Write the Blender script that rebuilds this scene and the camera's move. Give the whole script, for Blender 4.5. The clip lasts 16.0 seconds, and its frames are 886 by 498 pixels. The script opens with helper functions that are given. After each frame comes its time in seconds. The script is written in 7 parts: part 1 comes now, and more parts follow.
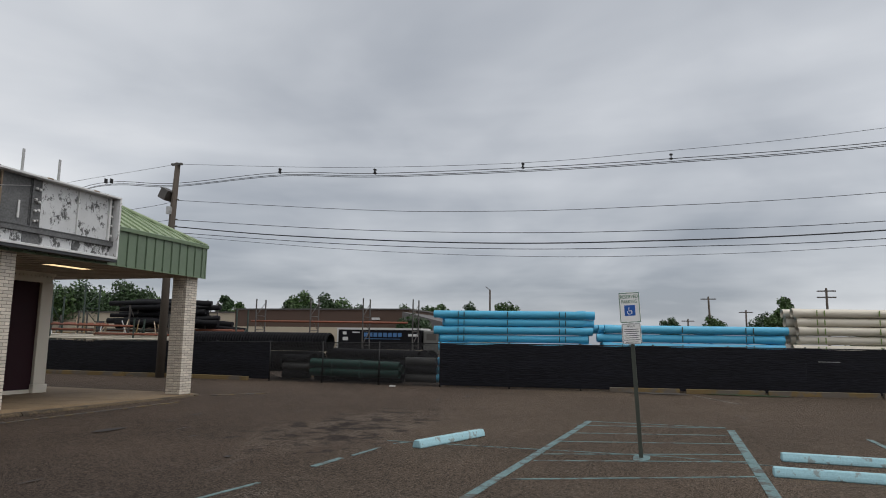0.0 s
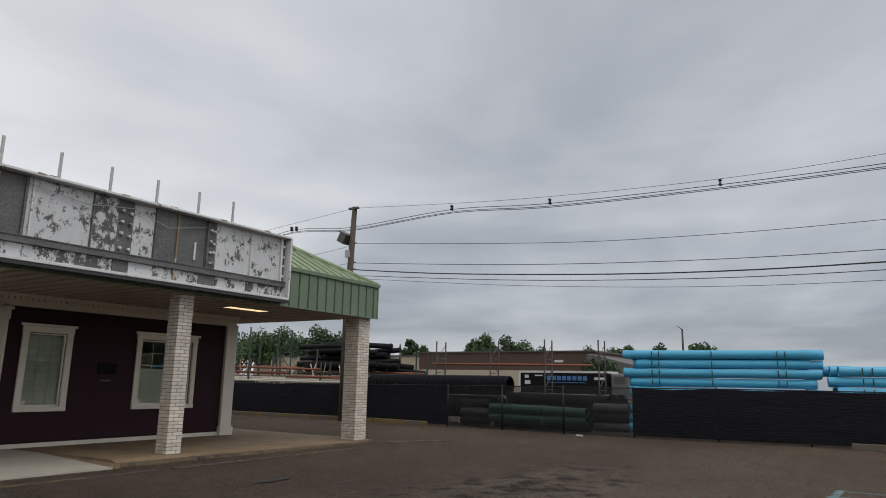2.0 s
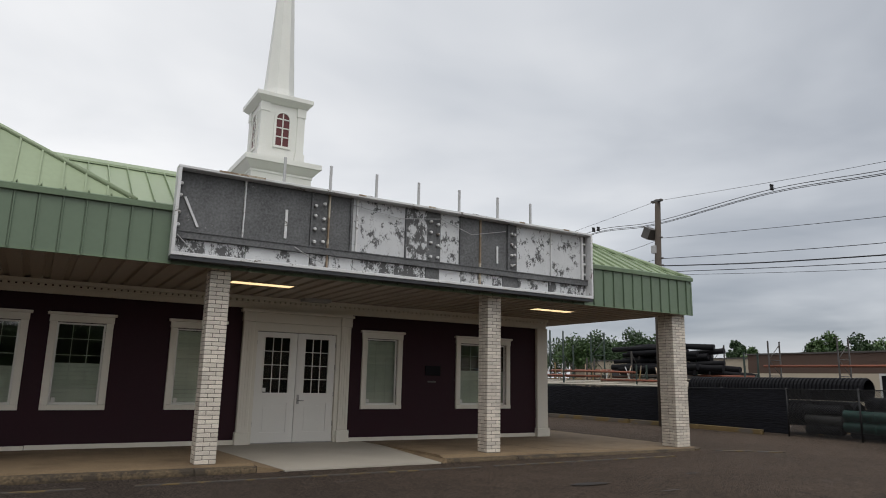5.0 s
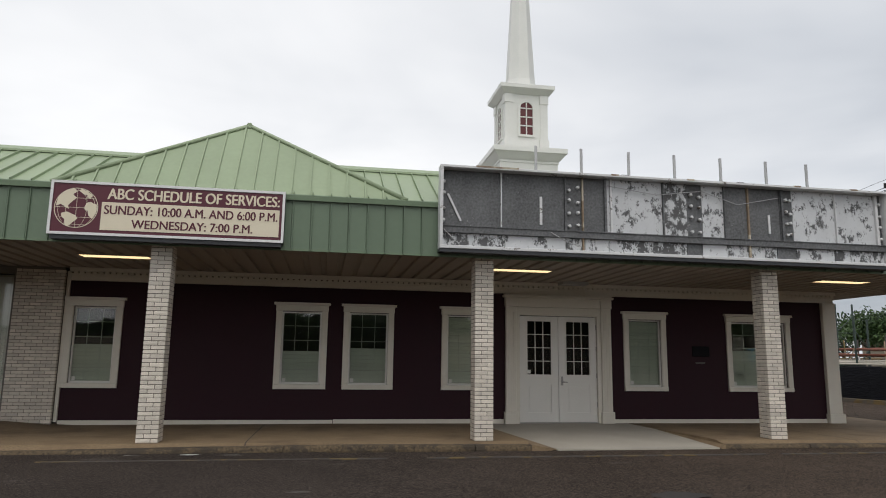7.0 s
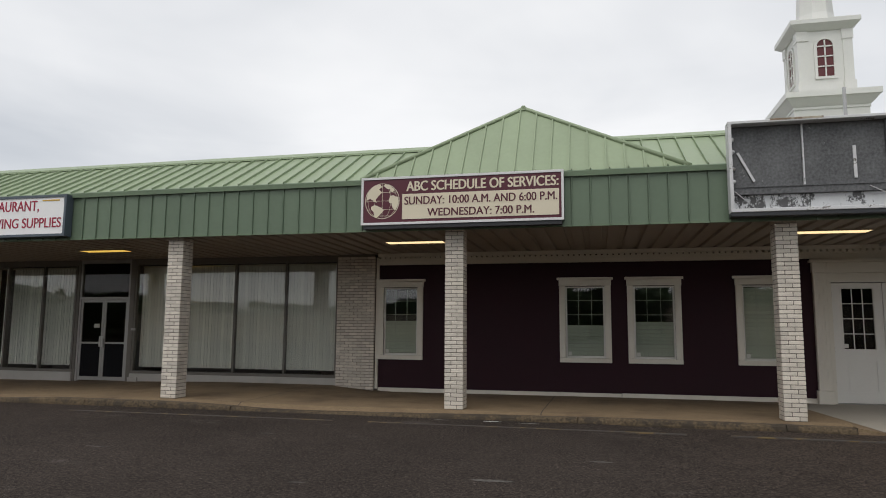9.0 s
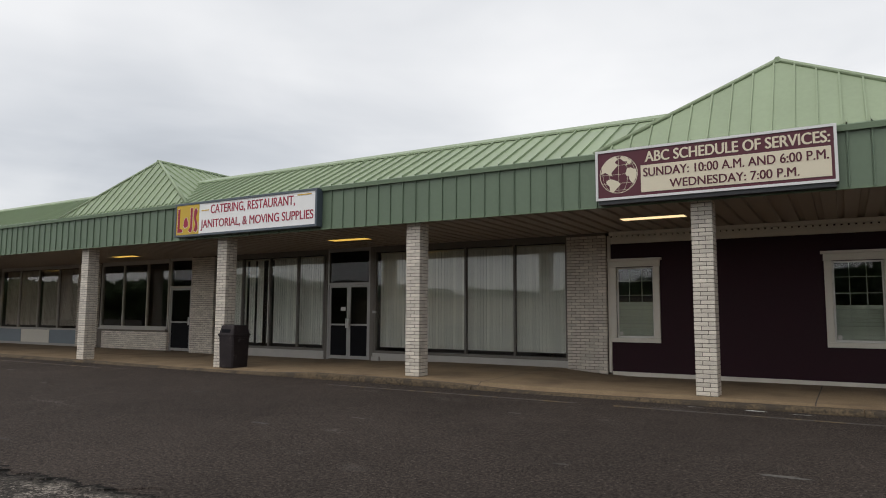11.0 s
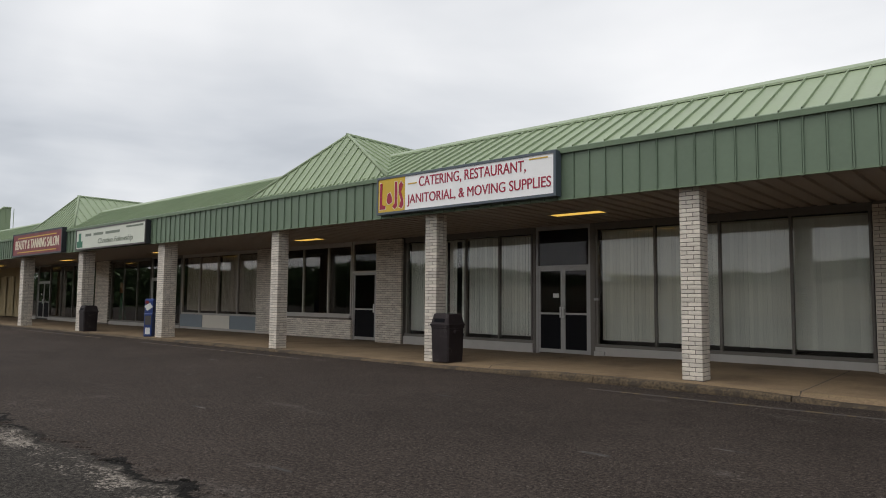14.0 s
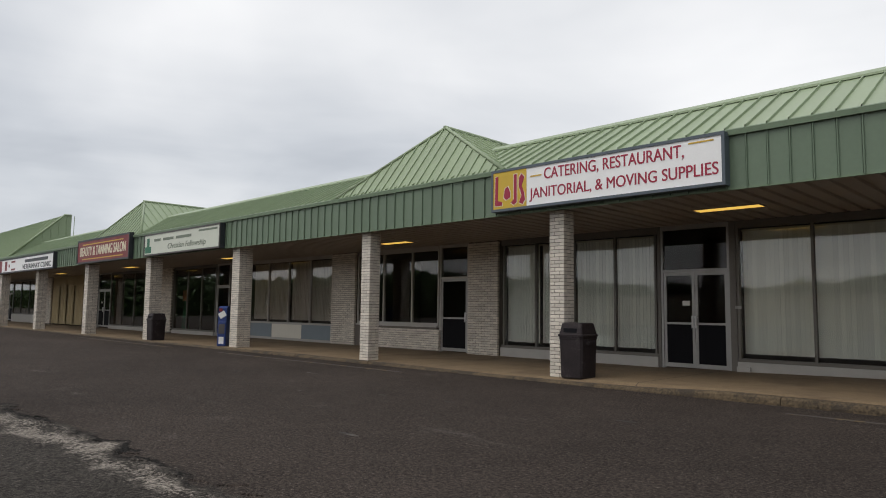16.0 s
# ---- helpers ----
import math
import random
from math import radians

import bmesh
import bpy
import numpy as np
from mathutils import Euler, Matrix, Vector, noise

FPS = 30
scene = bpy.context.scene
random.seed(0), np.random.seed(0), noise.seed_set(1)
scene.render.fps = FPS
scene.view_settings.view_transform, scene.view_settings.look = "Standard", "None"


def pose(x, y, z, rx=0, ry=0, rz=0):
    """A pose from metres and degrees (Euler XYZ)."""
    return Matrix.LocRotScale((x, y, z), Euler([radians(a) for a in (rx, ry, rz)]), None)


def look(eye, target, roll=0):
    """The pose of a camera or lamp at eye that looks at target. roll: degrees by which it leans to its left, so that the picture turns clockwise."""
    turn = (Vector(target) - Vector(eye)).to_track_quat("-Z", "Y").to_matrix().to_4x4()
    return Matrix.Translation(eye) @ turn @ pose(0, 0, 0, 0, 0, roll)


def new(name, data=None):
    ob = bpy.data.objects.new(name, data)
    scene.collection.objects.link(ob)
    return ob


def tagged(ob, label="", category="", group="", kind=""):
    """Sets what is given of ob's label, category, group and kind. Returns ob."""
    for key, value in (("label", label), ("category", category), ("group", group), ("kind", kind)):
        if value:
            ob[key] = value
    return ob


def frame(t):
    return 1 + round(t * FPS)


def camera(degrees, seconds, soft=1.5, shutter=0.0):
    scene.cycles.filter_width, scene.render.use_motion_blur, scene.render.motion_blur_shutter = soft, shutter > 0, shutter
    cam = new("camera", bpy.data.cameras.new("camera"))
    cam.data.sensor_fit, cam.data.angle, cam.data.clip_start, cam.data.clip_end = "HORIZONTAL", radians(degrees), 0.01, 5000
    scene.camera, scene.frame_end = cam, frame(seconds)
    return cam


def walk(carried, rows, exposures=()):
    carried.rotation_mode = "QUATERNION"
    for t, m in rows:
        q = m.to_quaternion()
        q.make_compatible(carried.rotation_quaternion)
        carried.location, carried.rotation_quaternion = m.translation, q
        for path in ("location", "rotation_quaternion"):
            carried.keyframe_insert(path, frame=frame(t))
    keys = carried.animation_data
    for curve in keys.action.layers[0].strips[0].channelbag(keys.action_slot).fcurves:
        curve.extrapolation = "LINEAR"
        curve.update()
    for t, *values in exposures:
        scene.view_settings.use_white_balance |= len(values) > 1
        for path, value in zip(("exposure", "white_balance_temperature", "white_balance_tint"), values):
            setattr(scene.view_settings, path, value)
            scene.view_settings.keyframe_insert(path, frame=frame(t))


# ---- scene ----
cam = camera(66.8, 16.0, soft=1.0)
PATH = [
    (0, (-6.968, -15.715, 1.63), (-5.079, -15.116, 1.902), 0.9),
    (0.5, (-6.521, -15.577, 1.621), (-4.672, -14.872, 1.911), 1.0),
    (1, (-6.173, -15.41, 1.627), (-4.369, -14.605, 1.943), 1.1),
    (1.5, (-5.729, -15.284, 1.652), (-4.002, -14.345, 2.02), 1.0),
    (2, (-5.414, -15.106, 1.634), (-3.77, -14.036, 2.021), 1.1),
    (2.5, (-5.162, -14.957, 1.602), (-3.587, -13.794, 2.01), 1.1),
    (3, (-4.926, -14.82, 1.595), (-3.48, -13.505, 2.018), 1.1),
    (3.5, (-4.891, -14.795, 1.569), (-3.579, -13.35, 2.002), 1.2),
    (6, (-5.081, -14.859, 1.55), (-4.349, -13.029, 1.889), 1.0),
    (6.5, (-5.151, -14.86, 1.565), (-4.617, -12.961, 1.895), 0.9),
    (7, (-5.183, -14.882, 1.554), (-4.847, -12.936, 1.873), 0.8),
    (7.5, (-5.228, -14.908, 1.546), (-5.095, -12.934, 1.844), 0.7),
    (8, (-5.227, -14.956, 1.527), (-5.299, -12.978, 1.807), 0.6),
    (8.5, (-5.351, -14.958, 1.527), (-5.608, -12.991, 1.787), 0.5),
    (9, (-5.38, -14.964, 1.529), (-5.829, -13.03, 1.768), 0.4),
    (9.5, (-5.354, -14.997, 1.535), (-6.005, -13.119, 1.753), 0.3),
    (10, (-5.404, -14.976, 1.524), (-6.224, -13.163, 1.725), 0.2),
    (12.5, (-7.44, -14.415, 1.336), (-8.583, -12.785, 1.52), 0.6),
    (13, (-8.019, -14.271, 1.375), (-9.203, -12.668, 1.541), 0.5),
    (13.5, (-8.643, -14.192, 1.404), (-9.88, -12.628, 1.559), 0.4),
    (14, (-9.269, -14.141, 1.438), (-10.584, -12.641, 1.59), 0.5),
    (14.5, (-9.89, -14.123, 1.44), (-11.266, -12.68, 1.597), 0.5),
    (15, (-10.482, -14.126, 1.405), (-11.873, -12.699, 1.573), 0.6),
    (15.5, (-11.037, -14.086, 1.392), (-12.441, -12.673, 1.567), 0.6),
    (16, (-11.594, -14.101, 1.356), (-12.986, -12.676, 1.538), 0.7),
]
# the clip's camera opens up a little while it faces the dark shop fronts
EXPOSURES = [(0.0, 0.04), (2.0, 0.0), (3.5, 0.0), (6.0, 0.16), (7.5, 0.17), (9.5, 0.08), (12.5, 0.11), (16.0, 0.11)]
walk(cam, [(t, look(eye, target, roll)) for t, eye, target, roll in PATH], EXPOSURES)

# ---- sky and light ----
world = bpy.data.worlds.new("overcast_sky")
scene.world = world
world.use_nodes = True
wn, wl = world.node_tree.nodes, world.node_tree.links
wn.clear()
SUN_EL, SUN_AZ = radians(60), radians(190)


def wnode(kind, **kw):
    n = wn.new(kind)
    for k, v in kw.items():
        n.inputs[k].default_value = v
    return n


w_out, w_bg = wnode("ShaderNodeOutputWorld"), wnode("ShaderNodeBackground", Strength=1.0)
w_tc, w_sep = wnode("ShaderNodeTexCoord"), wnode("ShaderNodeSeparateXYZ")
wl.new(w_tc.outputs["Generated"], w_sep.inputs[0])


def wmath(op, a, b):
    n = wn.new("ShaderNodeMath")
    n.operation = op
    for i, v in enumerate((a, b)):
        if isinstance(v, (int, float)):
            n.inputs[i].default_value = v
        else:
            wl.new(v, n.inputs[i])
    return n.outputs[0]


zc = wmath("ADD", wmath("MAXIMUM", w_sep.outputs[2], 0.0), 0.20)
u, v = wmath("DIVIDE", w_sep.outputs[0], zc), wmath("DIVIDE", w_sep.outputs[1], zc)
w_comb = wn.new("ShaderNodeCombineXYZ")
wl.new(u, w_comb.inputs[0])
wl.new(v, w_comb.inputs[1])
# long soft rolls of cloud, and finer streaks in them
w_map = wn.new("ShaderNodeMapping")
w_map.inputs["Scale"].default_value = (0.46, 0.44, 1)
w_map.inputs["Location"].default_value = (1.7, 0.4, 0)
wl.new(w_comb.outputs[0], w_map.inputs[0])
w_n1 = wnode("ShaderNodeTexNoise", Scale=1.05, Detail=5.0, Roughness=0.45, Distortion=0.4)
wl.new(w_map.outputs[0], w_n1.inputs["Vector"])
w_n2 = wnode("ShaderNodeTexNoise", Scale=3.4, Detail=4.0, Roughness=0.5, Distortion=0.5)
wl.new(w_map.outputs[0], w_n2.inputs["Vector"])
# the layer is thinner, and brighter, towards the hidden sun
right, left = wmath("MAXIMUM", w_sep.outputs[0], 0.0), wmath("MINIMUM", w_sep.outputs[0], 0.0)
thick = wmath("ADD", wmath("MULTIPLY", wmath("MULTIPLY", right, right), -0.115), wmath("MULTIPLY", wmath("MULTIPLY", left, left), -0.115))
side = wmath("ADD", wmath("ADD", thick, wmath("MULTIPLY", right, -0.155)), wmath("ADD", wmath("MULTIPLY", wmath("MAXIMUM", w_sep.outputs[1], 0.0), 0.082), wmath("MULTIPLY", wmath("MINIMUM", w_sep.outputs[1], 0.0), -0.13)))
mixv = wmath("ADD", wmath("MULTIPLY", w_n1.outputs[0], 0.82), wmath("MULTIPLY", w_n2.outputs[0], 0.19))


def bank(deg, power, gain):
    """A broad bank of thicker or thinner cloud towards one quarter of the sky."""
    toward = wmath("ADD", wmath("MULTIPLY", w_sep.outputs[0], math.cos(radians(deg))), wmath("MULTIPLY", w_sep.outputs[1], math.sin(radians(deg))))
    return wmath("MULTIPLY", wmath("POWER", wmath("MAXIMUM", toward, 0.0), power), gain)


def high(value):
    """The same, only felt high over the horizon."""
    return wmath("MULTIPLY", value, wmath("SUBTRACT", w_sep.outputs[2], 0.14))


# long level bands low over the horizon
w_low = wn.new("ShaderNodeMapping")
w_low.inputs["Scale"].default_value = (1.3, 1.3, 12.0)
wl.new(w_tc.outputs["Generated"], w_low.inputs[0])
w_n3 = wnode("ShaderNodeTexNoise", Scale=1.0, Detail=5.0, Roughness=0.5, Distortion=0.3)
wl.new(w_low.outputs[0], w_n3.inputs["Vector"])
low = wmath("MAXIMUM", wmath("SUBTRACT", 1.0, wmath("MULTIPLY", w_sep.outputs[2], 2.4)), 0.0)
mixv = wmath("ADD", mixv, wmath("MULTIPLY", wmath("SUBTRACT", w_n3.outputs[0], 0.5), wmath("MULTIPLY", low, 0.52)))
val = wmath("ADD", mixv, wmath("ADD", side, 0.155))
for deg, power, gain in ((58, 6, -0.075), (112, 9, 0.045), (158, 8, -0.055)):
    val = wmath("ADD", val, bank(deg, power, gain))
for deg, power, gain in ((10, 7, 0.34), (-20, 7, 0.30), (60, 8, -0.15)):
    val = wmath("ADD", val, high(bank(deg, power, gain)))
w_ramp = wn.new("ShaderNodeValToRGB")
cr = w_ramp.color_ramp
cr.elements[0].position, cr.elements[0].color = 0.34, (0.32, 0.348, 0.395, 1)
cr.elements[1].position, cr.elements[1].color = 0.72, (0.955, 0.955, 0.96, 1)
e = cr.elements.new(0.52)
e.color = (0.612, 0.635, 0.672, 1)
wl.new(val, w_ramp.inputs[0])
w_sky = wn.new("ShaderNodeTexSky")
w_sky.sky_type = "NISHITA"
w_sky.sun_disc = False
w_sky.sun_elevation, w_sky.sun_rotation = SUN_EL, SUN_AZ
w_dim = wn.new("ShaderNodeMix")
w_dim.data_type = "RGBA"
w_dim.blend_type = "MULTIPLY"
w_dim.inputs[0].default_value = 1.0
wl.new(w_sky.outputs[0], w_dim.inputs[6])
w_dim.inputs[7].default_value = (0.09, 0.09, 0.09, 1)
w_mix = wn.new("ShaderNodeMix")
w_mix.data_type = "RGBA"
w_mix.inputs[0].default_value = 0.90
wl.new(w_dim.outputs[2], w_mix.inputs[6])
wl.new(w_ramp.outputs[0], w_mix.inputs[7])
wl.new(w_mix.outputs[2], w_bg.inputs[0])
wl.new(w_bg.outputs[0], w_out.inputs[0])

sun = new("sun", bpy.data.lights.new("sun", "SUN"))
sun.data.energy, sun.data.angle, sun.data.color = 1.0, radians(40), (1.0, 0.97, 0.93)
sun.matrix_world = look((math.sin(SUN_AZ) * math.cos(SUN_EL) * 80, math.cos(SUN_AZ) * math.cos(SUN_EL) * 80, math.sin(SUN_EL) * 80), (0, 0, 0))

# ---- materials ----
def mat(name, col, rough=0.7, metal=0.0, var=0.12, scale=3.0, fine=40.0, bump=0.15, dist=0.01, spec=0.5, stain=None, stain_at=0.62, stain_scale=1.2,
        rand=0.0, island=0.0, stretch=(1, 1, 1), coat=0.0, grain=1.6, ragged=0.62, edge=0.03):
    """A surface with large and fine variation, an optional stain colour with a shape of its own, and fine relief."""
    m = bpy.data.materials.new(name)
    m.use_nodes = True
    nt, ln = m.node_tree.nodes, m.node_tree.links
    bs = nt["Principled BSDF"]
    geo = nt.new("ShaderNodeNewGeometry")
    mp = nt.new("ShaderNodeMapping")
    mp.inputs["Scale"].default_value = stretch
    ln.new(geo.outputs["Position"], mp.inputs[0])
    big = nt.new("ShaderNodeTexNoise")
    big.inputs["Scale"].default_value, big.inputs["Detail"].default_value = scale, 6
    small = nt.new("ShaderNodeTexNoise")
    small.inputs["Scale"].default_value, small.inputs["Detail"].default_value = fine, 4
    for n in (big, small):
        ln.new(mp.outputs[0], n.inputs["Vector"])

    def ma(op, a, b):
        n = nt.new("ShaderNodeMath")
        n.operation = op
        for i, x in enumerate((a, b)):
            if isinstance(x, (int, float)):
                n.inputs[i].default_value = x
            else:
                ln.new(x, n.inputs[i])
        return n.outputs[0]

    k = ma("ADD", ma("MULTIPLY", ma("SUBTRACT", big.outputs[0], 0.5), 2.4 * var), ma("MULTIPLY", ma("SUBTRACT", small.outputs[0], 0.5), grain * var))
    if rand:
        oi = nt.new("ShaderNodeObjectInfo")
        k = ma("ADD", k, ma("MULTIPLY", ma("SUBTRACT", oi.outputs["Random"], 0.5), rand))
    if island:
        k = ma("ADD", k, ma("MULTIPLY", ma("SUBTRACT", geo.outputs["Random Per Island"], 0.5), island))
    k = ma("ADD", k, 1.0)
    vm = nt.new("ShaderNodeVectorMath")
    vm.operation = "SCALE"
    vm.inputs[0].default_value = col
    ln.new(k, vm.inputs["Scale"])
    out = vm.outputs[0]
    if stain:
        st = nt.new("ShaderNodeTexNoise")
        st.inputs["Scale"].default_value, st.inputs["Detail"].default_value, st.inputs["Roughness"].default_value = stain_scale, 9, ragged
        ln.new(mp.outputs[0], st.inputs["Vector"])
        rp = nt.new("ShaderNodeValToRGB")
        rp.color_ramp.elements[0].position, rp.color_ramp.elements[1].position = stain_at - edge, stain_at + edge
        ln.new(st.outputs[0], rp.inputs[0])
        mx = nt.new("ShaderNodeMix")
        mx.data_type = "RGBA"
        ln.new(rp.outputs[0], mx.inputs[0])
        ln.new(out, mx.inputs[6])
        mx.inputs[7].default_value = (*stain, 1)
        out = mx.outputs[2]
    ln.new(out, bs.inputs["Base Color"])
    bs.inputs["Metallic"].default_value = metal
    bs.inputs["Specular IOR Level"].default_value = spec
    bs.inputs["Coat Weight"].default_value = coat
    ln.new(ma("ADD", ma("MULTIPLY", ma("SUBTRACT", big.outputs[0], 0.5), 0.25), rough), bs.inputs["Roughness"])
    if bump:
        bp = nt.new("ShaderNodeBump")
        bp.inputs["Strength"].default_value, bp.inputs["Distance"].default_value = bump, dist
        ln.new(small.outputs[0], bp.inputs["Height"])
        ln.new(bp.outputs[0], bs.inputs["Normal"])
    return m


def glow(name, col, strength):
    m = bpy.data.materials.new(name)
    m.use_nodes = True
    b = m.node_tree.nodes["Principled BSDF"]
    b.inputs["Base Color"].default_value = (*col, 1)
    b.inputs["Emission Color"].default_value = (*col, 1)
    b.inputs["Emission Strength"].default_value = strength
    return m


def glass(name, tint=(1, 1, 1), rough=0.0, ior=1.5):
    m = bpy.data.materials.new(name)
    m.use_nodes = True
    b = m.node_tree.nodes["Principled BSDF"]
    b.inputs["Base Color"].default_value = (*tint, 1)
    b.inputs["Transmission Weight"].default_value = 1.0
    b.inputs["Roughness"].default_value = rough
    b.inputs["IOR"].default_value = ior
    return m


def ground_material():
    """Old grey asphalt with a darker resurfaced lane, whose edge is ragged, and loose dirt and pale grit by the lane's end."""
    m = bpy.data.materials.new("parking_lot_asphalt")
    m.use_nodes = True
    nt, ln = m.node_tree.nodes, m.node_tree.links
    bs = nt["Principled BSDF"]
    geo = nt.new("ShaderNodeNewGeometry")
    sep = nt.new("ShaderNodeSeparateXYZ")
    ln.new(geo.outputs["Position"], sep.inputs[0])
    X, Y = sep.outputs[0], sep.outputs[1]

    def ma(op, a, b=0.0, clamp=False):
        n = nt.new("ShaderNodeMath")
        n.operation, n.use_clamp = op, clamp
        for i, x in enumerate((a, b)):
            if isinstance(x, (int, float)):
                n.inputs[i].default_value = x
            else:
                ln.new(x, n.inputs[i])
        return n.outputs[0]

    def ns(scale, detail, rough=0.6, stretch=(1, 1, 1)):
        mp = nt.new("ShaderNodeMapping")
        mp.inputs["Scale"].default_value = stretch
        ln.new(geo.outputs["Position"], mp.inputs[0])
        n = nt.new("ShaderNodeTexNoise")
        n.inputs["Scale"].default_value, n.inputs["Detail"].default_value, n.inputs["Roughness"].default_value = scale, detail, rough
        ln.new(mp.outputs[0], n.inputs["Vector"])
        return ma("SUBTRACT", n.outputs[0], 0.5)

    def mix(f, a, b):
        n = nt.new("ShaderNodeMix")
        n.data_type = "RGBA"
        ln.new(f, n.inputs[0])
        for i, c in ((6, a), (7, b)):
            if isinstance(c, tuple):
                n.inputs[i].default_value = (*c, 1)
            else:
                ln.new(c, n.inputs[i])
        return n.outputs[2]

    broad, mottle, grain, speck, ragged = ns(0.22, 4), ns(2.0, 8, 0.7), ns(30, 3, 0.85), ns(100, 2, 0.8), ns(1.4, 8, 0.72)
    streak = ns(0.8, 6, 0.65, (0.5, 1.6, 1))
    # 1 on the resurfaced lane, 0 on the old lot; the border dissolves towards the open end
    soft = ma("MULTIPLY", ma("SUBTRACT", X, -5.0), 0.16, True)
    width = ma("ADD", ma("MULTIPLY", soft, 2.6), 0.05)
    off = ma("ADD", ma("ADD", Y, 11.40), ma("ADD", ma("MULTIPLY", ragged, 1.0), ma("MULTIPLY", X, -0.015)))
    lane = ma("ADD", ma("DIVIDE", off, width), 0.5, True)
    lot = mix(soft, (0.042, 0.037, 0.032), (0.078, 0.059, 0.044))
    col = mix(lane, lot, mix(soft, (0.0455, 0.0362, 0.0305), (0.062, 0.046, 0.035)))
    # pale worn stretches and dark damp ones
    worn = ma("MULTIPLY", ma("SUBTRACT", ma("ADD", streak, ma("MULTIPLY", mottle, 0.5)), 0.13), 9.0, True)
    col = mix(ma("MULTIPLY", worn, 0.55), col, (0.088, 0.078, 0.070))
    dx, dy = ma("DIVIDE", ma("SUBTRACT", X, 4.72), 4.6), ma("DIVIDE", ma("ADD", Y, 10.37), 2.0)
    near = ma("SUBTRACT", 1.0, ma("ADD", ma("MULTIPLY", dx, dx), ma("MULTIPLY", dy, dy)), True)
    grit = ma("MULTIPLY", ma("SUBTRACT", ma("ADD", ma("MULTIPLY", near, 0.42), ma("ADD", streak, ma("MULTIPLY", ragged, 0.6))), 0.20), 5.0, True)
    col = mix(ma("MULTIPLY", grit, 0.4), col, (0.125, 0.100, 0.078))
    dirt = ma("MULTIPLY", ma("SUBTRACT", ma("ADD", ma("MULTIPLY", near, 0.27), ma("MULTIPLY", mottle, 1.5)), 0.19), 7.0, True)
    col = mix(dirt, col, (0.026, 0.020, 0.017))
    # crumbled pale rim along the broken edge
    rim = ma("MULTIPLY", ma("SUBTRACT", 0.20, ma("ABSOLUTE", ma("ADD", off, 0.26))), 9.0, True)
    rim = ma("MULTIPLY", rim, ma("MULTIPLY", ma("ADD", ma("ADD", mottle, ma("MULTIPLY", grain, 0.9)), ma("ADD", ma("MULTIPLY", streak, 0.8), 0.01)), 7.0, True))
    firm = ma("SUBTRACT", 1.0, soft)
    col = mix(ma("MULTIPLY", rim, firm), col, (0.185, 0.163, 0.140))
    # open crack where the new layer has broken away
    crack = ma("MULTIPLY", ma("SUBTRACT", 0.055, ma("ABSOLUTE", ma("SUBTRACT", off, 0.02))), 60.0, True)
    crack = ma("MULTIPLY", crack, ma("MULTIPLY", ma("ADD", streak, 0.06), 14.0, True))
    col = mix(ma("MULTIPLY", crack, firm), col, (0.008, 0.007, 0.006))
    # pale bits of stone in the surface, and thin worn scratches
    fleck = ma("MULTIPLY", ma("SUBTRACT", ns(38, 2, 0.5), 0.15), 16.0, True)
    col = mix(ma("MULTIPLY", fleck, 0.55), col, (0.150, 0.134, 0.118))
    pit = ma("MULTIPLY", ma("SUBTRACT", ns(24, 3, 0.6), 0.13), 14.0, True)
    col = mix(ma("MULTIPLY", pit, 0.5), col, (0.016, 0.013, 0.011))
    k = ma("ADD", ma("ADD", ma("MULTIPLY", broad, 1.3), ma("MULTIPLY", mottle, 0.9)), ma("ADD", ma("MULTIPLY", grain, 6.6), ma("MULTIPLY", speck, 6.0)))
    k = ma("MAXIMUM", ma("ADD", k, 1.26), 0.3)
    vm = nt.new("ShaderNodeVectorMath")
    vm.operation = "SCALE"
    ln.new(col, vm.inputs[0])
    ln.new(k, vm.inputs["Scale"])
    ln.new(vm.outputs[0], bs.inputs["Base Color"])
    bs.inputs["Roughness"].default_value = 0.9
    bs.inputs["Specular IOR Level"].default_value = 0.12
    bp = nt.new("ShaderNodeBump")
    bp.inputs["Strength"].default_value, bp.inputs["Distance"].default_value = 0.9, 0.022
    ln.new(ma("ADD", grain, speck), bp.inputs["Height"])
    ln.new(bp.outputs[0], bs.inputs["Normal"])
    return m


M_GROUND = ground_material()
M_STAIN = mat("oil_stain", (0.030, 0.025, 0.022), 0.9, var=0.3, fine=30, bump=0.5, grain=5)
M_DIRT = mat("loose_dirt", (0.045, 0.035, 0.029), 0.95, var=0.4, scale=5, fine=40, bump=0.9, dist=0.02, stain=(0.075, 0.065, 0.057), stain_at=0.50, stain_scale=3.0, grain=5)
M_GRIT = mat("worn_grit", (0.098, 0.088, 0.078), 0.95, var=0.35, scale=3, fine=30, bump=0.9, dist=0.02, stain=(0.046, 0.039, 0.035), stain_at=0.50, stain_scale=2.2, grain=5)
M_WALK = mat("tan_concrete", (0.205, 0.144, 0.082), 0.85, var=0.38, scale=0.9, fine=50, bump=0.25, grain=4, stain=(0.118, 0.080, 0.046), stain_at=0.56, stain_scale=0.9, edge=0.11)
M_RAMP = mat("pale_concrete", (0.36, 0.33, 0.28), 0.85, var=0.14, scale=1.5, fine=50, bump=0.2)
M_KERB = mat("worn_kerb", (0.092, 0.066, 0.038), 0.9, var=0.5, scale=2.2, fine=26, bump=0.9, dist=0.02, stain=(0.048, 0.036, 0.024), stain_at=0.53, stain_scale=1.8, grain=5, ragged=0.74)
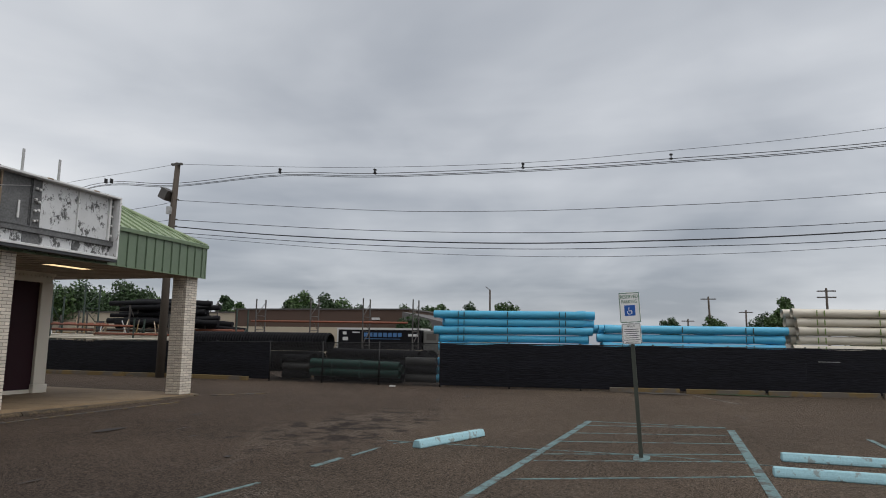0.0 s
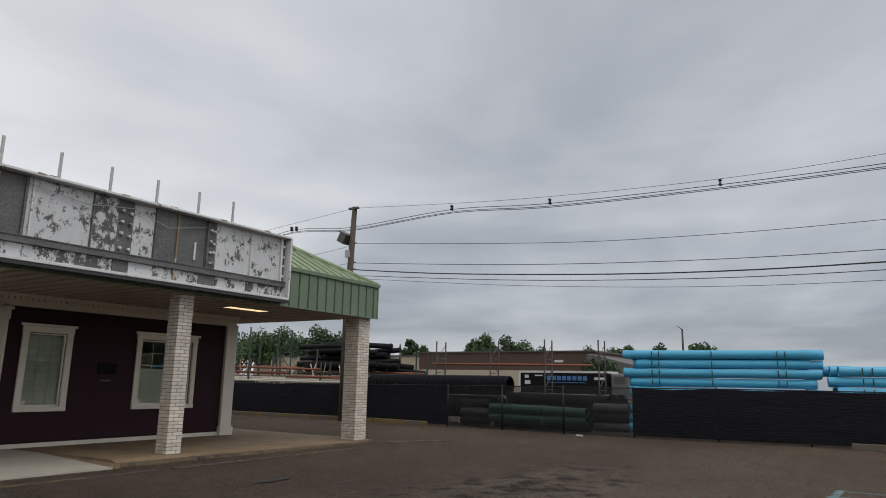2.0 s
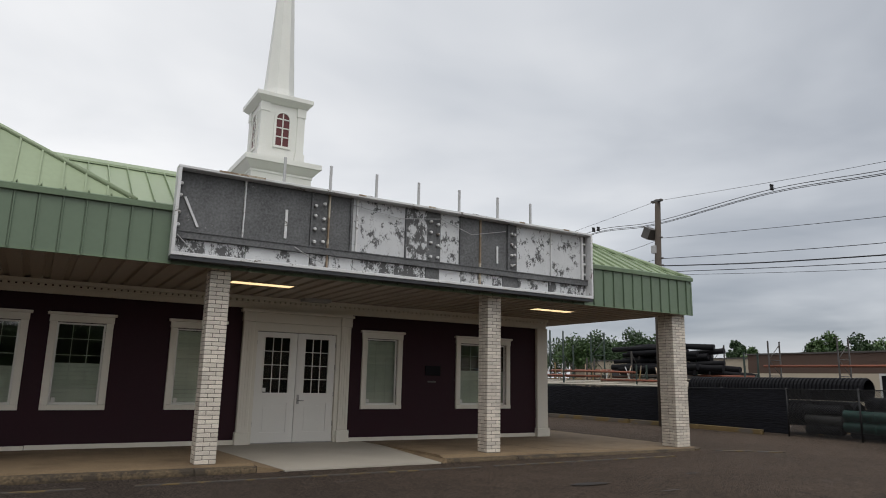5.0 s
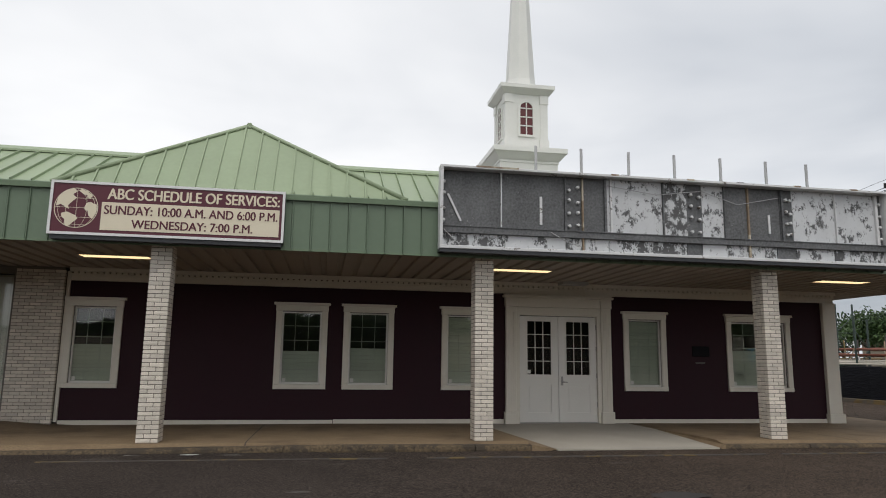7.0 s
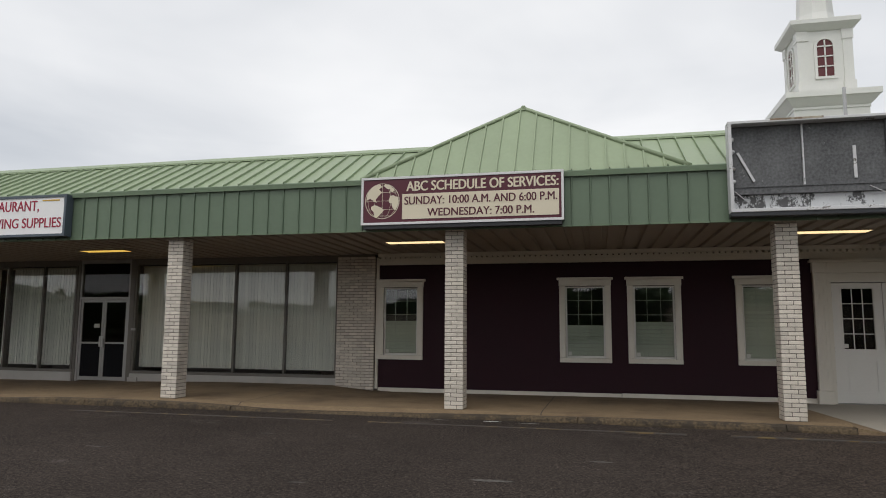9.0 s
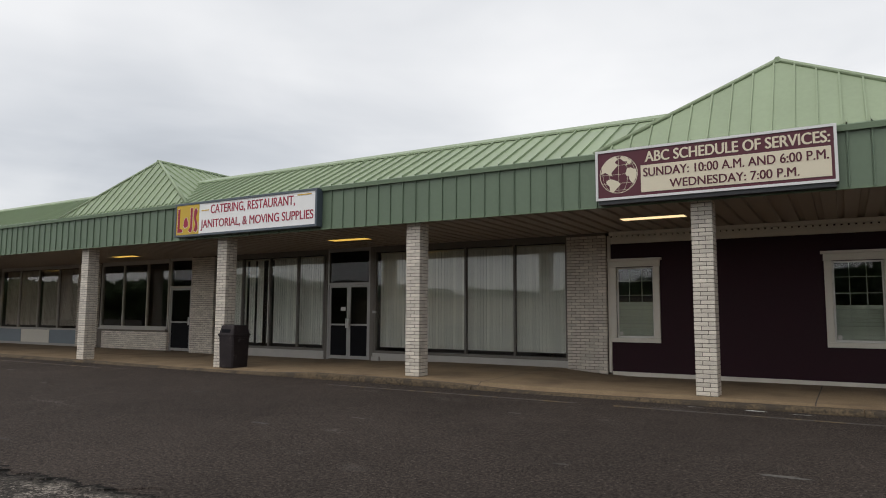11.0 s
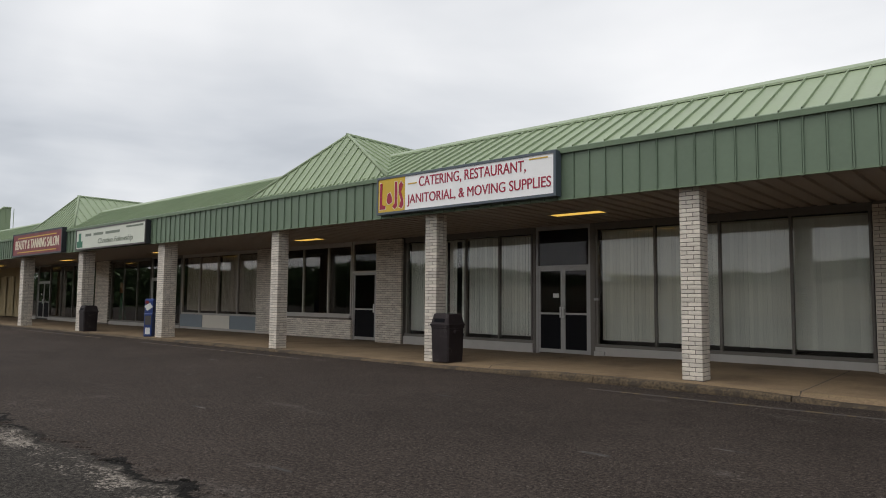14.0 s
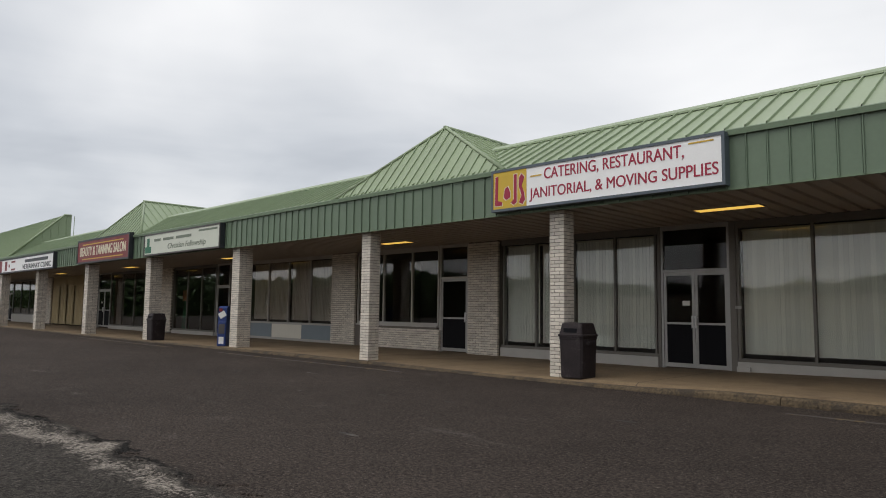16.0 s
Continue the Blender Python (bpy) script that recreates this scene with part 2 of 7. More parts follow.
M_BRICK = mat("white_brick", (0.61, 0.552, 0.475), 0.6, var=0.14, scale=6, fine=60, bump=0.4, dist=0.005, rand=0.30, stain=(0.36, 0.32, 0.27), stain_at=0.70, stain_scale=5)
M_BRICKJ = mat("white_brick_far", (0.61, 0.552, 0.475), 0.6, var=0.14, scale=6, fine=60, bump=0.4, dist=0.005, island=0.30)
M_MORTAR = mat("grey_mortar", (0.155, 0.133, 0.115), 0.9, var=0.15, bump=0.3)
M_MAROON = mat("maroon_panel", (0.0275, 0.0094, 0.0145), 0.65, spec=0.2, var=0.14, scale=1.5, fine=30, bump=0.05)
M_TRIM = mat("cream_white_paint", (0.68, 0.64, 0.56), 0.5, var=0.05, scale=2, fine=30, bump=0.05)
M_GRILLE = mat("grey_green_grille", (0.42, 0.44, 0.39), 0.6, var=0.06)
M_DOOR = mat("white_door_paint", (0.72, 0.70, 0.66), 0.4, var=0.04, scale=2, fine=30, bump=0.03)
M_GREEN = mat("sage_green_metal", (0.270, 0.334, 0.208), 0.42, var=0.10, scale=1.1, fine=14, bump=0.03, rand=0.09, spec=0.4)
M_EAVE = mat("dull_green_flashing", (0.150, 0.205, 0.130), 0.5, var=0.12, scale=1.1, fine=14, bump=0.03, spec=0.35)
# the roof's sage paint, with the upright fascia's shade put into the colour
M_FASCIA = mat("shaded_sage_green_metal", (0.134, 0.184, 0.124), 0.42, var=0.10, scale=1.1, fine=14, bump=0.03, rand=0.09, spec=0.4)
M_SOFFIT = mat("tan_soffit_metal", (0.37, 0.32, 0.27), 0.55, var=0.12, scale=1.2, fine=20, bump=0.04)
# the unlit rooms' darkness is put into these floor and wall colours
M_DARK = mat("shaded_interior", (0.030, 0.028, 0.027), 0.9, var=0.2)
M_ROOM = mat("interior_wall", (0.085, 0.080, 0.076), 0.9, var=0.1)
M_ALU = mat("brushed_aluminium", (0.36, 0.35, 0.335), 0.45, metal=0.6, var=0.08, fine=60, bump=0.05)
M_BRONZE = mat("dark_frame", (0.085, 0.078, 0.072), 0.45, metal=0.3, var=0.1)
M_MULLION = mat("dull_brown_aluminium", (0.150, 0.136, 0.120), 0.5, metal=0.2, var=0.12, scale=2, fine=30)
M_SILL = mat("grey_sill", (0.42, 0.40, 0.37), 0.6, var=0.12)
M_BLIND = mat("off_white_blind", (0.88, 0.86, 0.80), 0.7, var=0.06, island=0.16)
M_SHADE = mat("pale_green_shade", (0.50, 0.54, 0.45), 0.8, var=0.06, island=0.12)
M_GLASS = glass("clear_glass", (0.93, 0.96, 0.94))
M_TINT = glass("dusky_glass", (0.68, 0.65, 0.61))
M_DOORGLASS = glass("dark_door_glass", (0.60, 0.58, 0.56), ior=1.27)
M_ROOF = mat("flat_roof_felt", (0.22, 0.21, 0.20), 0.9, var=0.15)
M_STEEPLE = mat("white_steeple_paint", (0.72, 0.72, 0.68), 0.45, var=0.05, scale=1.5, fine=20, bump=0.03)
M_STEEPLEWIN = mat("maroon_louvre", (0.11, 0.020, 0.022), 0.5, var=0.1)
M_WHITE = mat("white_sign_face", (0.86, 0.855, 0.845), 0.4, var=0.05)
M_FRAMEWHITE = mat("white_sign_frame", (0.70, 0.70, 0.69), 0.45, var=0.06)
M_BLACK = mat("black_sign_cabinet", (0.028, 0.030, 0.035), 0.45, var=0.15)
M_KICK = mat("matt_black_panel", (0.008, 0.008, 0.010), 0.75, var=0.2, spec=0.12)
M_BLUELET = mat("dull_blue_lettering", (0.05, 0.15, 0.34), 0.6, var=0.1)
M_SLATE = mat("slate_sign_frame", (0.075, 0.095, 0.115), 0.4, var=0.1)
M_SGMAROON = mat("maroon_sign_face", (0.086, 0.008, 0.021), 0.45, var=0.06)
M_CREAM = mat("cream_sign_face", (0.70, 0.63, 0.48), 0.45, var=0.05)
M_YELLOW = mat("mustard_sign_face", (0.60, 0.40, 0.035), 0.45, var=0.08)
M_REDTXT = mat("red_lettering", (0.33, 0.014, 0.045), 0.5, var=0.05)
M_GOLD = mat("gold_sign_line", (0.62, 0.40, 0.05), 0.5, var=0.05)
M_SGRED = mat("red_sign_face", (0.19, 0.013, 0.017), 0.45, var=0.06)
M_PALE = mat("pale_green_sign_face", (0.60, 0.62, 0.53), 0.45, var=0.05)
M_OLIVE = mat("grey_green_lettering", (0.16, 0.19, 0.14), 0.5)
M_PEEL = mat("bare_grey_sheet", (0.108, 0.110, 0.113), 0.65, var=0.55, scale=2.2, fine=25, bump=0.12, grain=3, stain=(0.34, 0.34, 0.335), stain_at=0.640, stain_scale=3.4, ragged=0.82, edge=0.012)
M_PEELW = mat("peeling_white_sheet", (0.56, 0.57, 0.58), 0.6, var=0.10, scale=3, fine=25, bump=0.2, stain=(0.085, 0.085, 0.087), stain_at=0.550, stain_scale=3.4, stretch=(1.3, 1, 0.95), ragged=0.82, edge=0.008)
M_PEELM = mat("flaking_white_sheet", (0.54, 0.55, 0.56), 0.6, var=0.10, scale=3, fine=25, bump=0.2, stain=(0.082, 0.082, 0.083), stain_at=0.495, stain_scale=3.6, stretch=(1.4, 1, 0.9), ragged=0.82, edge=0.008)
M_PEELF = mat("scuffed_white_frame", (0.62, 0.62, 0.62), 0.5, var=0.1, scale=4, stain=(0.14, 0.12, 0.10), stain_at=0.60, stain_scale=4, ragged=0.76, edge=0.01)
M_RUST = mat("rusty_steel", (0.25, 0.185, 0.125), 0.8, var=0.3, scale=8, bump=0.3, stain=(0.50, 0.44, 0.34), stain_at=0.55, stain_scale=4)
M_GALV = mat("galvanised_steel", (0.42, 0.42, 0.42), 0.5, metal=0.5, var=0.12)
M_LAMP = glow("warm_diffuser", (1.0, 0.74, 0.40), 1.1)
M_LAMPY = glow("amber_diffuser", (1.0, 0.62, 0.12), 0.75)
M_BIN = mat("brown_plastic", (0.025, 0.019, 0.020), 0.6, var=0.45, scale=5, spec=0.25, stain=(0.050, 0.041, 0.041), stain_at=0.60, stain_scale=5, ragged=0.75)
M_BLUE = mat("blue_box_paint", (0.016, 0.040, 0.17), 0.4, var=0.1)
M_PAPER = mat("white_paper", (0.70, 0.69, 0.66), 0.7, var=0.05)
M_FABRIC = mat("black_windscreen_fabric", (0.0095, 0.0098, 0.0135), 0.85, var=0.55, scale=1.2, fine=9, bump=0.6, dist=0.04, spec=0.2, stretch=(0.35, 0.35, 3.2), grain=3)
M_WIRE = mat("dark_chain_link", (0.012, 0.012, 0.013), 0.5, metal=0.3, var=0.1)
M_TIMBER = mat("faded_yellow_timber", (0.165, 0.112, 0.045), 0.85, var=0.3, scale=2, bump=0.4, stain=(0.12, 0.10, 0.08), stain_at=0.52, stain_scale=1.4)
M_PVCB = mat("blue_pvc", (0.085, 0.43, 0.66), 0.4, var=0.05, scale=0.8, rand=0.14)
M_PVCW = mat("cream_pvc", (0.62, 0.57, 0.48), 0.45, var=0.06, scale=0.8, rand=0.14)
M_HDPE = mat("black_corrugated_plastic", (0.007, 0.007, 0.009), 0.62, spec=0.16, var=0.15)
M_LINK = mat("dull_galvanised_wire", (0.038, 0.038, 0.040), 0.5, metal=0.3, var=0.3, scale=1.5)
M_PVCG = mat("green_pvc", (0.006, 0.050, 0.038), 0.5, var=0.1)
M_PIPEGREY = mat("grey_pipe", (0.13, 0.13, 0.12), 0.6, var=0.15)
M_PIPEDULL = mat("weathered_pipe", (0.055, 0.055, 0.052), 0.7, var=0.3, scale=3)
M_STRAP = mat("dark_strap", (0.03, 0.06, 0.05), 0.6)
M_STRAPG = mat("green_strap", (0.16, 0.24, 0.06), 0.6)
M_WOODPOLE = mat("weathered_pole", (0.075, 0.060, 0.048), 0.9, var=0.25, scale=3, fine=30, bump=0.4, stretch=(4, 4, 0.4))
M_CABLE = mat("black_cable", (0.012, 0.012, 0.013), 0.6, var=0.05, bump=0)
M_PAINTB = mat("worn_blue_paint", (0.120, 0.195, 0.200), 0.85, var=0.3, scale=3, bump=0.3, grain=4, stain=(0.070, 0.068, 0.062), stain_at=0.54, stain_scale=5, ragged=0.76)
M_STOPB = mat("pale_blue_wheelstop", (0.30, 0.50, 0.56), 0.75, var=0.12, scale=4, bump=0.3, stain=(0.22, 0.27, 0.27), stain_at=0.60, stain_scale=7, grain=3)
M_PAINTY = mat("worn_yellow_paint", (0.15, 0.105, 0.045), 0.85, var=0.2, bump=0.2, stain=(0.07, 0.06, 0.053), stain_at=0.46, stain_scale=4)
M_PAINTW = mat("worn_white_paint", (0.30, 0.29, 0.27), 0.85, var=0.2, bump=0.2, stain=(0.09, 0.08, 0.073), stain_at=0.48, stain_scale=4)
M_PAINTF = mat("white_paint", (0.52, 0.51, 0.49), 0.85, var=0.2, bump=0.2)
M_POST = mat("green_steel_post", (0.06, 0.068, 0.055), 0.6, metal=0.3, var=0.15)
M_SIGNGREEN = mat("green_sign_paint", (0.015, 0.14, 0.07), 0.45)
M_SIGNBLUE = mat("blue_sign_paint", (0.01, 0.10, 0.42), 0.45)
M_SIGNDARK = mat("dark_sign_print", (0.05, 0.055, 0.06), 0.5)
M_BROWNWALL = mat("brown_cladding", (0.085, 0.052, 0.038), 0.8, var=0.12, scale=0.6)
M_TANWALL = mat("tan_rendered_wall", (0.44, 0.38, 0.29), 0.85, var=0.10, scale=0.4)
M_SHINGLE = mat("grey_shingle", (0.12, 0.115, 0.115), 0.9, var=0.2)
M_RACKG = mat("green_rack_steel", (0.035, 0.055, 0.045), 0.6, var=0.15)
M_RACKO = mat("orange_rack_beam", (0.20, 0.060, 0.030), 0.6, var=0.2)
M_BARK = mat("bark", (0.075, 0.058, 0.043), 0.95, var=0.2, bump=0.5)
M_LEAF = mat("leaf_green", (0.050, 0.095, 0.024), 0.6, var=0.25, scale=0.5, bump=0, island=0.7)
M_LEAFD = mat("leaf_dark_green", (0.030, 0.062, 0.020), 0.6, var=0.25, scale=0.5, bump=0, island=0.7)
M_TANPANEL = mat("tan_plywood", (0.36, 0.28, 0.15), 0.75, var=0.12, scale=2)
M_BLUEPANEL = mat("dusty_blue_panel", (0.20, 0.235, 0.265), 0.6, var=0.1)
M_POSTER = mat("orange_poster", (0.32, 0.12, 0.05), 0.6, var=0.3, scale=8)
M_LINER = mat("grey_trailer_skin", (0.55, 0.55, 0.54), 0.5, var=0.05)

# ---- building helpers ----
G = 0.07      # ground level
W = 0.185     # walkway level
FY = -3.75    # front of the canopy fascia
ZB, ZT = 3.26, 4.18


def level(x, table):
    """Height at x from a short table of (x, z), x falling."""
    if x >= table[0][0]:
        return table[0][1]
    for (xa, za), (xb, zb) in zip(table, table[1:]):
        if x >= xb:
            return za + (zb - za) * (x - xa) / (xb - xa)
    return table[-1][1]


# the walkway has heaved and settled: its level at the kerb, at the columns and at the shop fronts
KERB_Z = ((8.7, 0.095), (5.0, 0.115), (1.8, 0.128), (-1.5, 0.150), (-5.0, 0.168), (-7.0, 0.150), (-9.0, 0.122), (-10.5, 0.110), (-11.3, 0.122), (-12.2, 0.165), (-13.2, 0.190), (-15.6, 0.195),
          (-17.2, 0.135), (-18.6, 0.118), (-20.4, 0.112), (-22.5, 0.130), (-25.0, 0.140), (-27.5, 0.150), (-30.5, 0.125), (-37.0, 0.100))
COL_Z = ((8.6, 0.110), (2.8, 0.178), (-8.0, 0.190), (-10.4, 0.180), (-13.4, 0.220), (-15.8, 0.215), (-19.0, 0.150), (-24.6, 0.122), (-30.8, 0.140), (-37.0, 0.110), (-50.0, 0.100))
FRONT_Z = ((7.2, 0.118), (-5.0, 0.138), (-10.1, 0.122), (-10.5, 0.150), (-11.5, 0.240), (-14.5, 0.240), (-16.5, 0.200), (-18.6, 0.165), (-24.0, 0.160), (-30.0, 0.180), (-45.0, 0.120))
SAG = ((-20.0, 0.0), (-31.0, -0.025))   # the canopy drops a little towards its far end


def sag(bm):
    for v in bm.verts:
        v.co.z += level(v.co.x, SAG)
    return bm


def box(bm, x0, x1, y0, y1, z0, z1, m=None):
    vs = [bm.verts.new((x, y, z)) for z in (z0, z1) for y in (y0, y1) for x in (x0, x1)]
    if m is not None:
        for q in vs:
            q.co = m @ q.co
    for f in ((0, 2, 3, 1), (4, 5, 7, 6), (0, 1, 5, 4), (2, 6, 7, 3), (0, 4, 6, 2), (1, 3, 7, 5)):
        bm.faces.new([vs[i] for i in f])
    return vs


def poly(bm, pts):
    return bm.faces.new([bm.verts.new(p) for p in pts])


def prism(bm, pts, axis, a, b):
    """A closed outline of 2D points, drawn out along an axis from a to b."""
    def at(p, d):
        return {"x": (d, p[0], p[1]), "y": (p[0], d, p[1]), "z": (p[0], p[1], d)}[axis]
    lo, hi = [bm.verts.new(at(p, a)) for p in pts], [bm.verts.new(at(p, b)) for p in pts]
    n = len(pts)
    bm.faces.new(lo)
    bm.faces.new(hi[::-1])
    for i in range(n):
        bm.faces.new((lo[i], hi[i], hi[(i + 1) % n], lo[(i + 1) % n]))


def tube(bm, path, radii, seg=10, caps=True):
    """A round bar along a path of points; radii is one number or one for each point."""
    path = [Vector(p) for p in path]
    if isinstance(radii, (int, float)):
        radii = [radii] * len(path)
    rings = []
    for i, p in enumerate(path):
        d = (path[min(i + 1, len(path) - 1)] - path[max(i - 1, 0)]).normalized()
        a = d.cross(Vector((0, 0, 1)))
        a = a.normalized() if a.length > 1e-3 else Vector((1, 0, 0))
        b = d.cross(a)
        rings.append([bm.verts.new(p + radii[i] * (math.cos(t) * a + math.sin(t) * b)) for t in (2 * math.pi * j / seg for j in range(seg))])
    for r, s in zip(rings, rings[1:]):
        for j in range(seg):
            f = bm.faces.new((r[j], r[(j + 1) % seg], s[(j + 1) % seg], s[j]))
            f.smooth = True
    if caps:
        bm.faces.new(rings[0])
        bm.faces.new(rings[-1][::-1])


def finish(name, bm, material, bevel=0.0):
    if bevel:
        bmesh.ops.bevel(bm, geom=list(bm.edges), offset=bevel, segments=1, affect="EDGES")
    bmesh.ops.recalc_face_normals(bm, faces=list(bm.faces))
    me = bpy.data.meshes.new(name)
    bm.to_mesh(me)
    bm.free()
    me.materials.append(material)
    return me


def part(name, bm, material, parent, label="", bevel=0.0, kind=""):
    ob = new(name, finish(name, bm, material, bevel))
    ob.parent = parent
    return tagged(ob, label, kind=kind)


def thing(name, label, category, group="", kind="", loc=(0, 0, 0)):
    ob = new(name)
    ob.location = loc
    ob.empty_display_size = 0.1
    return tagged(ob, label, category, group, kind)


def solid(name, bm, material, label, category, kind="", group="", bevel=0.0):
    return tagged(new(name, finish(name, bm, material, bevel)), label, category, group, kind)


def boxes(*dims):
    bm = bmesh.new()
    for d in dims:
        box(bm, *d)
    return bm


def lettering(name, text, x0, x1, z0, z1, y, material, parent, shear=0.0, depth=0.006, label="", bold=0.0):
    """Raised letters that fill a box on an upright face which looks along -y."""
    cu = bpy.data.curves.new(name, "FONT")
    cu.body, cu.extrude, cu.shear = text, 0.02, shear
    tmp = bpy.data.objects.new(name, cu)
    scene.collection.objects.link(tmp)
    bpy.context.view_layer.update()
    me = bpy.data.meshes.new_from_object(tmp.evaluated_get(bpy.context.evaluated_depsgraph_get()))
    bpy.data.objects.remove(tmp)
    co = np.array([v.co[:] for v in me.vertices])
    lo, hi = co.min(0), co.max(0)
    for v in me.vertices:
        px, py, pz = v.co
        v.co = (x0 + (px - lo[0]) / (hi[0] - lo[0]) * (x1 - x0), y - (depth if pz > 0 else 0.0), z0 + (py - lo[1]) / (hi[1] - lo[1]) * (z1 - z0))
    if bold:
        # a second strike, set a little to the side, thickens the strokes
        b_ = bmesh.new()
        b_.from_mesh(me)
        twin = bmesh.ops.duplicate(b_, geom=b_.verts[:] + b_.edges[:] + b_.faces[:])["geom"]
        for v in twin:
            if isinstance(v, bmesh.types.BMVert):
                v.co += Vector((bold, -0.0006, bold * 0.3))
        b_.to_mesh(me)
        b_.free()
    me.materials.clear()
    me.materials.append(material)
    ob = new(name, me)
    ob.parent = parent
    return tagged(ob, label)


def wall_boxes(x0, x1, y0, y1, z0, z1, holes):
    """A wall along x as boxes round its openings (hx0, hx1, hz0, hz1), which do not overlap."""
    bm = bmesh.new()
    cut = sorted({x0, x1, *[h[0] for h in holes], *[h[1] for h in holes]})
    for a, b in zip(cut, cut[1:]):
        z = z0
        for h in sorted((h for h in holes if h[0] < b - 1e-6 and h[1] > a + 1e-6), key=lambda h: h[2]):
            if h[2] > z + 1e-6:
                box(bm, a, b, y0, y1, z, h[2])
            z = h[3]
        if z < z1 - 1e-6:
            box(bm, a, b, y0, y1, z, z1)
    return bm


# ---- ground ----
bm = bmesh.new()
poly(bm, [(-700, -700, G - 0.012), (700, -700, G - 0.012), (700, 700, G - 0.012), (-700, 700, G - 0.012)])
solid("ground", bm, M_GROUND, "worn grey asphalt parking lot with stains and patches", "parking lot", "structure")

# the resurfaced lane, with a broken edge towards the old lot
bm = bmesh.new()
rnd = random.Random(4)
edge = []
x = -95.0
while x < -5.0:
    wob = 0.16 * noise.noise((x * 0.9, 3.1, 0)) + 0.10 * noise.noise((x * 4.3, 1.7, 0)) + 0.05 * (rnd.random() - 0.5)
    edge.append((x, -11.57 + 2.0 * wob + 0.015 * (x + 12)))
    x += 0.16
lo = [bm.verts.new((px, py, G)) for px, py in edge]
lo2 = [bm.verts.new((px, py - 0.02, G - 0.02)) for px, py in edge]
hi = [bm.verts.new((px, -3.7, G)) for px, py in edge]
for i in range(len(edge) - 1):
    bm.faces.new((lo[i], lo[i + 1], hi[i + 1], hi[i]))
    bm.faces.new((lo2[i], lo2[i + 1], lo[i + 1], lo[i]))
solid("road", bm, M_GROUND, "dark resurfaced asphalt driving lane with a broken edge", "driving lane", "structure")


def patch(name, cx, cy, rx, ry, material, label, z, seed, group=""):
    """A ragged flat stain or spread of grit that lies on the asphalt."""
    b = bmesh.new()
    n = 64
    ring = []
    for j in range(n):
        a = 2 * math.pi * j / n
        r = 1 + 0.42 * noise.noise((2.1 * math.cos(a) + seed, 2.1 * math.sin(a), seed)) + 0.30 * noise.noise((7 * math.cos(a), 7 * math.sin(a) + seed, seed))
        ring.append(b.verts.new((cx + rx * r * math.cos(a), cy + ry * r * math.sin(a), z)))
    b.faces.new(ring)
    return solid(name, b, material, label, "ground stain", "structure", group)


patch("dirt_patch", -1.2, -7.6, 0.34, 0.20, M_STAIN, "small dark oil stain on asphalt", G + 0.002, 31)
patch("dirt_patch", 2.4, -6.9, 0.34, 0.12, M_STAIN, "small dark oil stain on asphalt", G + 0.002, 33)
for k in range(26):
    px = -24 + 1.45 * k + rnd.uniform(-0.5, 0.5)
    patch("scuff", px, -5.0 - 6.0 * rnd.random(), rnd.uniform(0.05, 0.22), rnd.uniform(0.02, 0.05), M_GRIT, "small pale scuff on dark asphalt", G + 0.004, 40 + k, "scuffs on the lane")
patch("paint_flake", -7.1, -4.03, 0.14, 0.045, M_PAINTF, "worn white paint flake on asphalt beside a kerb", G + 0.004, 91)
patch("paint_flake", -7.9, -4.06, 0.12, 0.03, M_PAINTW, "faded white paint flake on asphalt beside a kerb", G + 0.004, 92)
patch("paint_flake", -6.5, -4.10, 0.16, 0.025, M_PAINTW, "faded white paint flake on asphalt beside a kerb", G + 0.004, 93)

# faded yellow line along the kerb
for x0, x1 in ((-14.6, -9.6), (-9.0, -4.2), (-3.6, 2.0), (2.3, 7.0), (-30, -22), (-42, -33)):
    solid("kerb_line", boxes((x0, x1, -4.62, -4.54, G - 0.01, G + 0.004)), M_PAINTY, "faded yellow line painted on asphalt", "road marking", "structure", "yellow kerb lines")
b = bmesh.new()
prism(b, [(8.95, -4.1), (10.3, -5.0), (10.4, -4.9), (9.05, -4.0)], "z", G - 0.01, G + 0.004)
solid("kerb_line", b, M_PAINTY, "faded yellow line painted on asphalt", "road marking", "structure", "yellow kerb lines")

# ---- covered walkway ----
KF = -3.86
XR = 9.02


def walk_strip(xs, y1, bm):
    """One length of walkway slab whose top follows the three level lines."""
    rows = []
    for x in xs:
        zk, zc, zf = level(x, KERB_Z) - 0.004, level(x, COL_Z), level(x, FRONT_Z)
        prof = ((KF + 0.15, zk), (-3.60, zc - 0.004), (-3.20, zc), (-1.6, (zc + zf) / 2 - 0.004), (0.0, zf), (y1, zf))
        rows.append([bm.verts.new((x, y, z)) for y, z in prof] + [bm.verts.new((x, y1, -0.02)), bm.verts.new((x, KF + 0.15, -0.02))])
    for r, q in zip(rows, rows[1:]):
        for i in range(8):
            bm.faces.new((r[i], r[(i + 1) % 8], q[(i + 1) % 8], q[i]))
    bm.faces.new(rows[0])
    bm.faces.new(rows[-1][::-1])


bm = bmesh.new()
walk_strip([-82.0 + 0.5 * k for k in range(161)] + [-1.75], 0.3, bm)
walk_strip([1.75 + 0.5 * k for k in range(14)] + [XR - 0.42], 0.3, bm)
zc_ = COL_Z[0][1]
prism(bm, [(XR - 0.42, 0.3), (XR - 0.42, KF + 0.15)] + [(XR - 0.42 + 0.42 * math.sin(a), KF + 0.57 - 0.42 * math.cos(a)) for a in (0.3, 0.6, 0.9, 1.2, 1.5)] + [(XR, 9.0), (7.3, 9.0), (7.3, 0.3)], "z", -0.02, zc_ - 0.006)
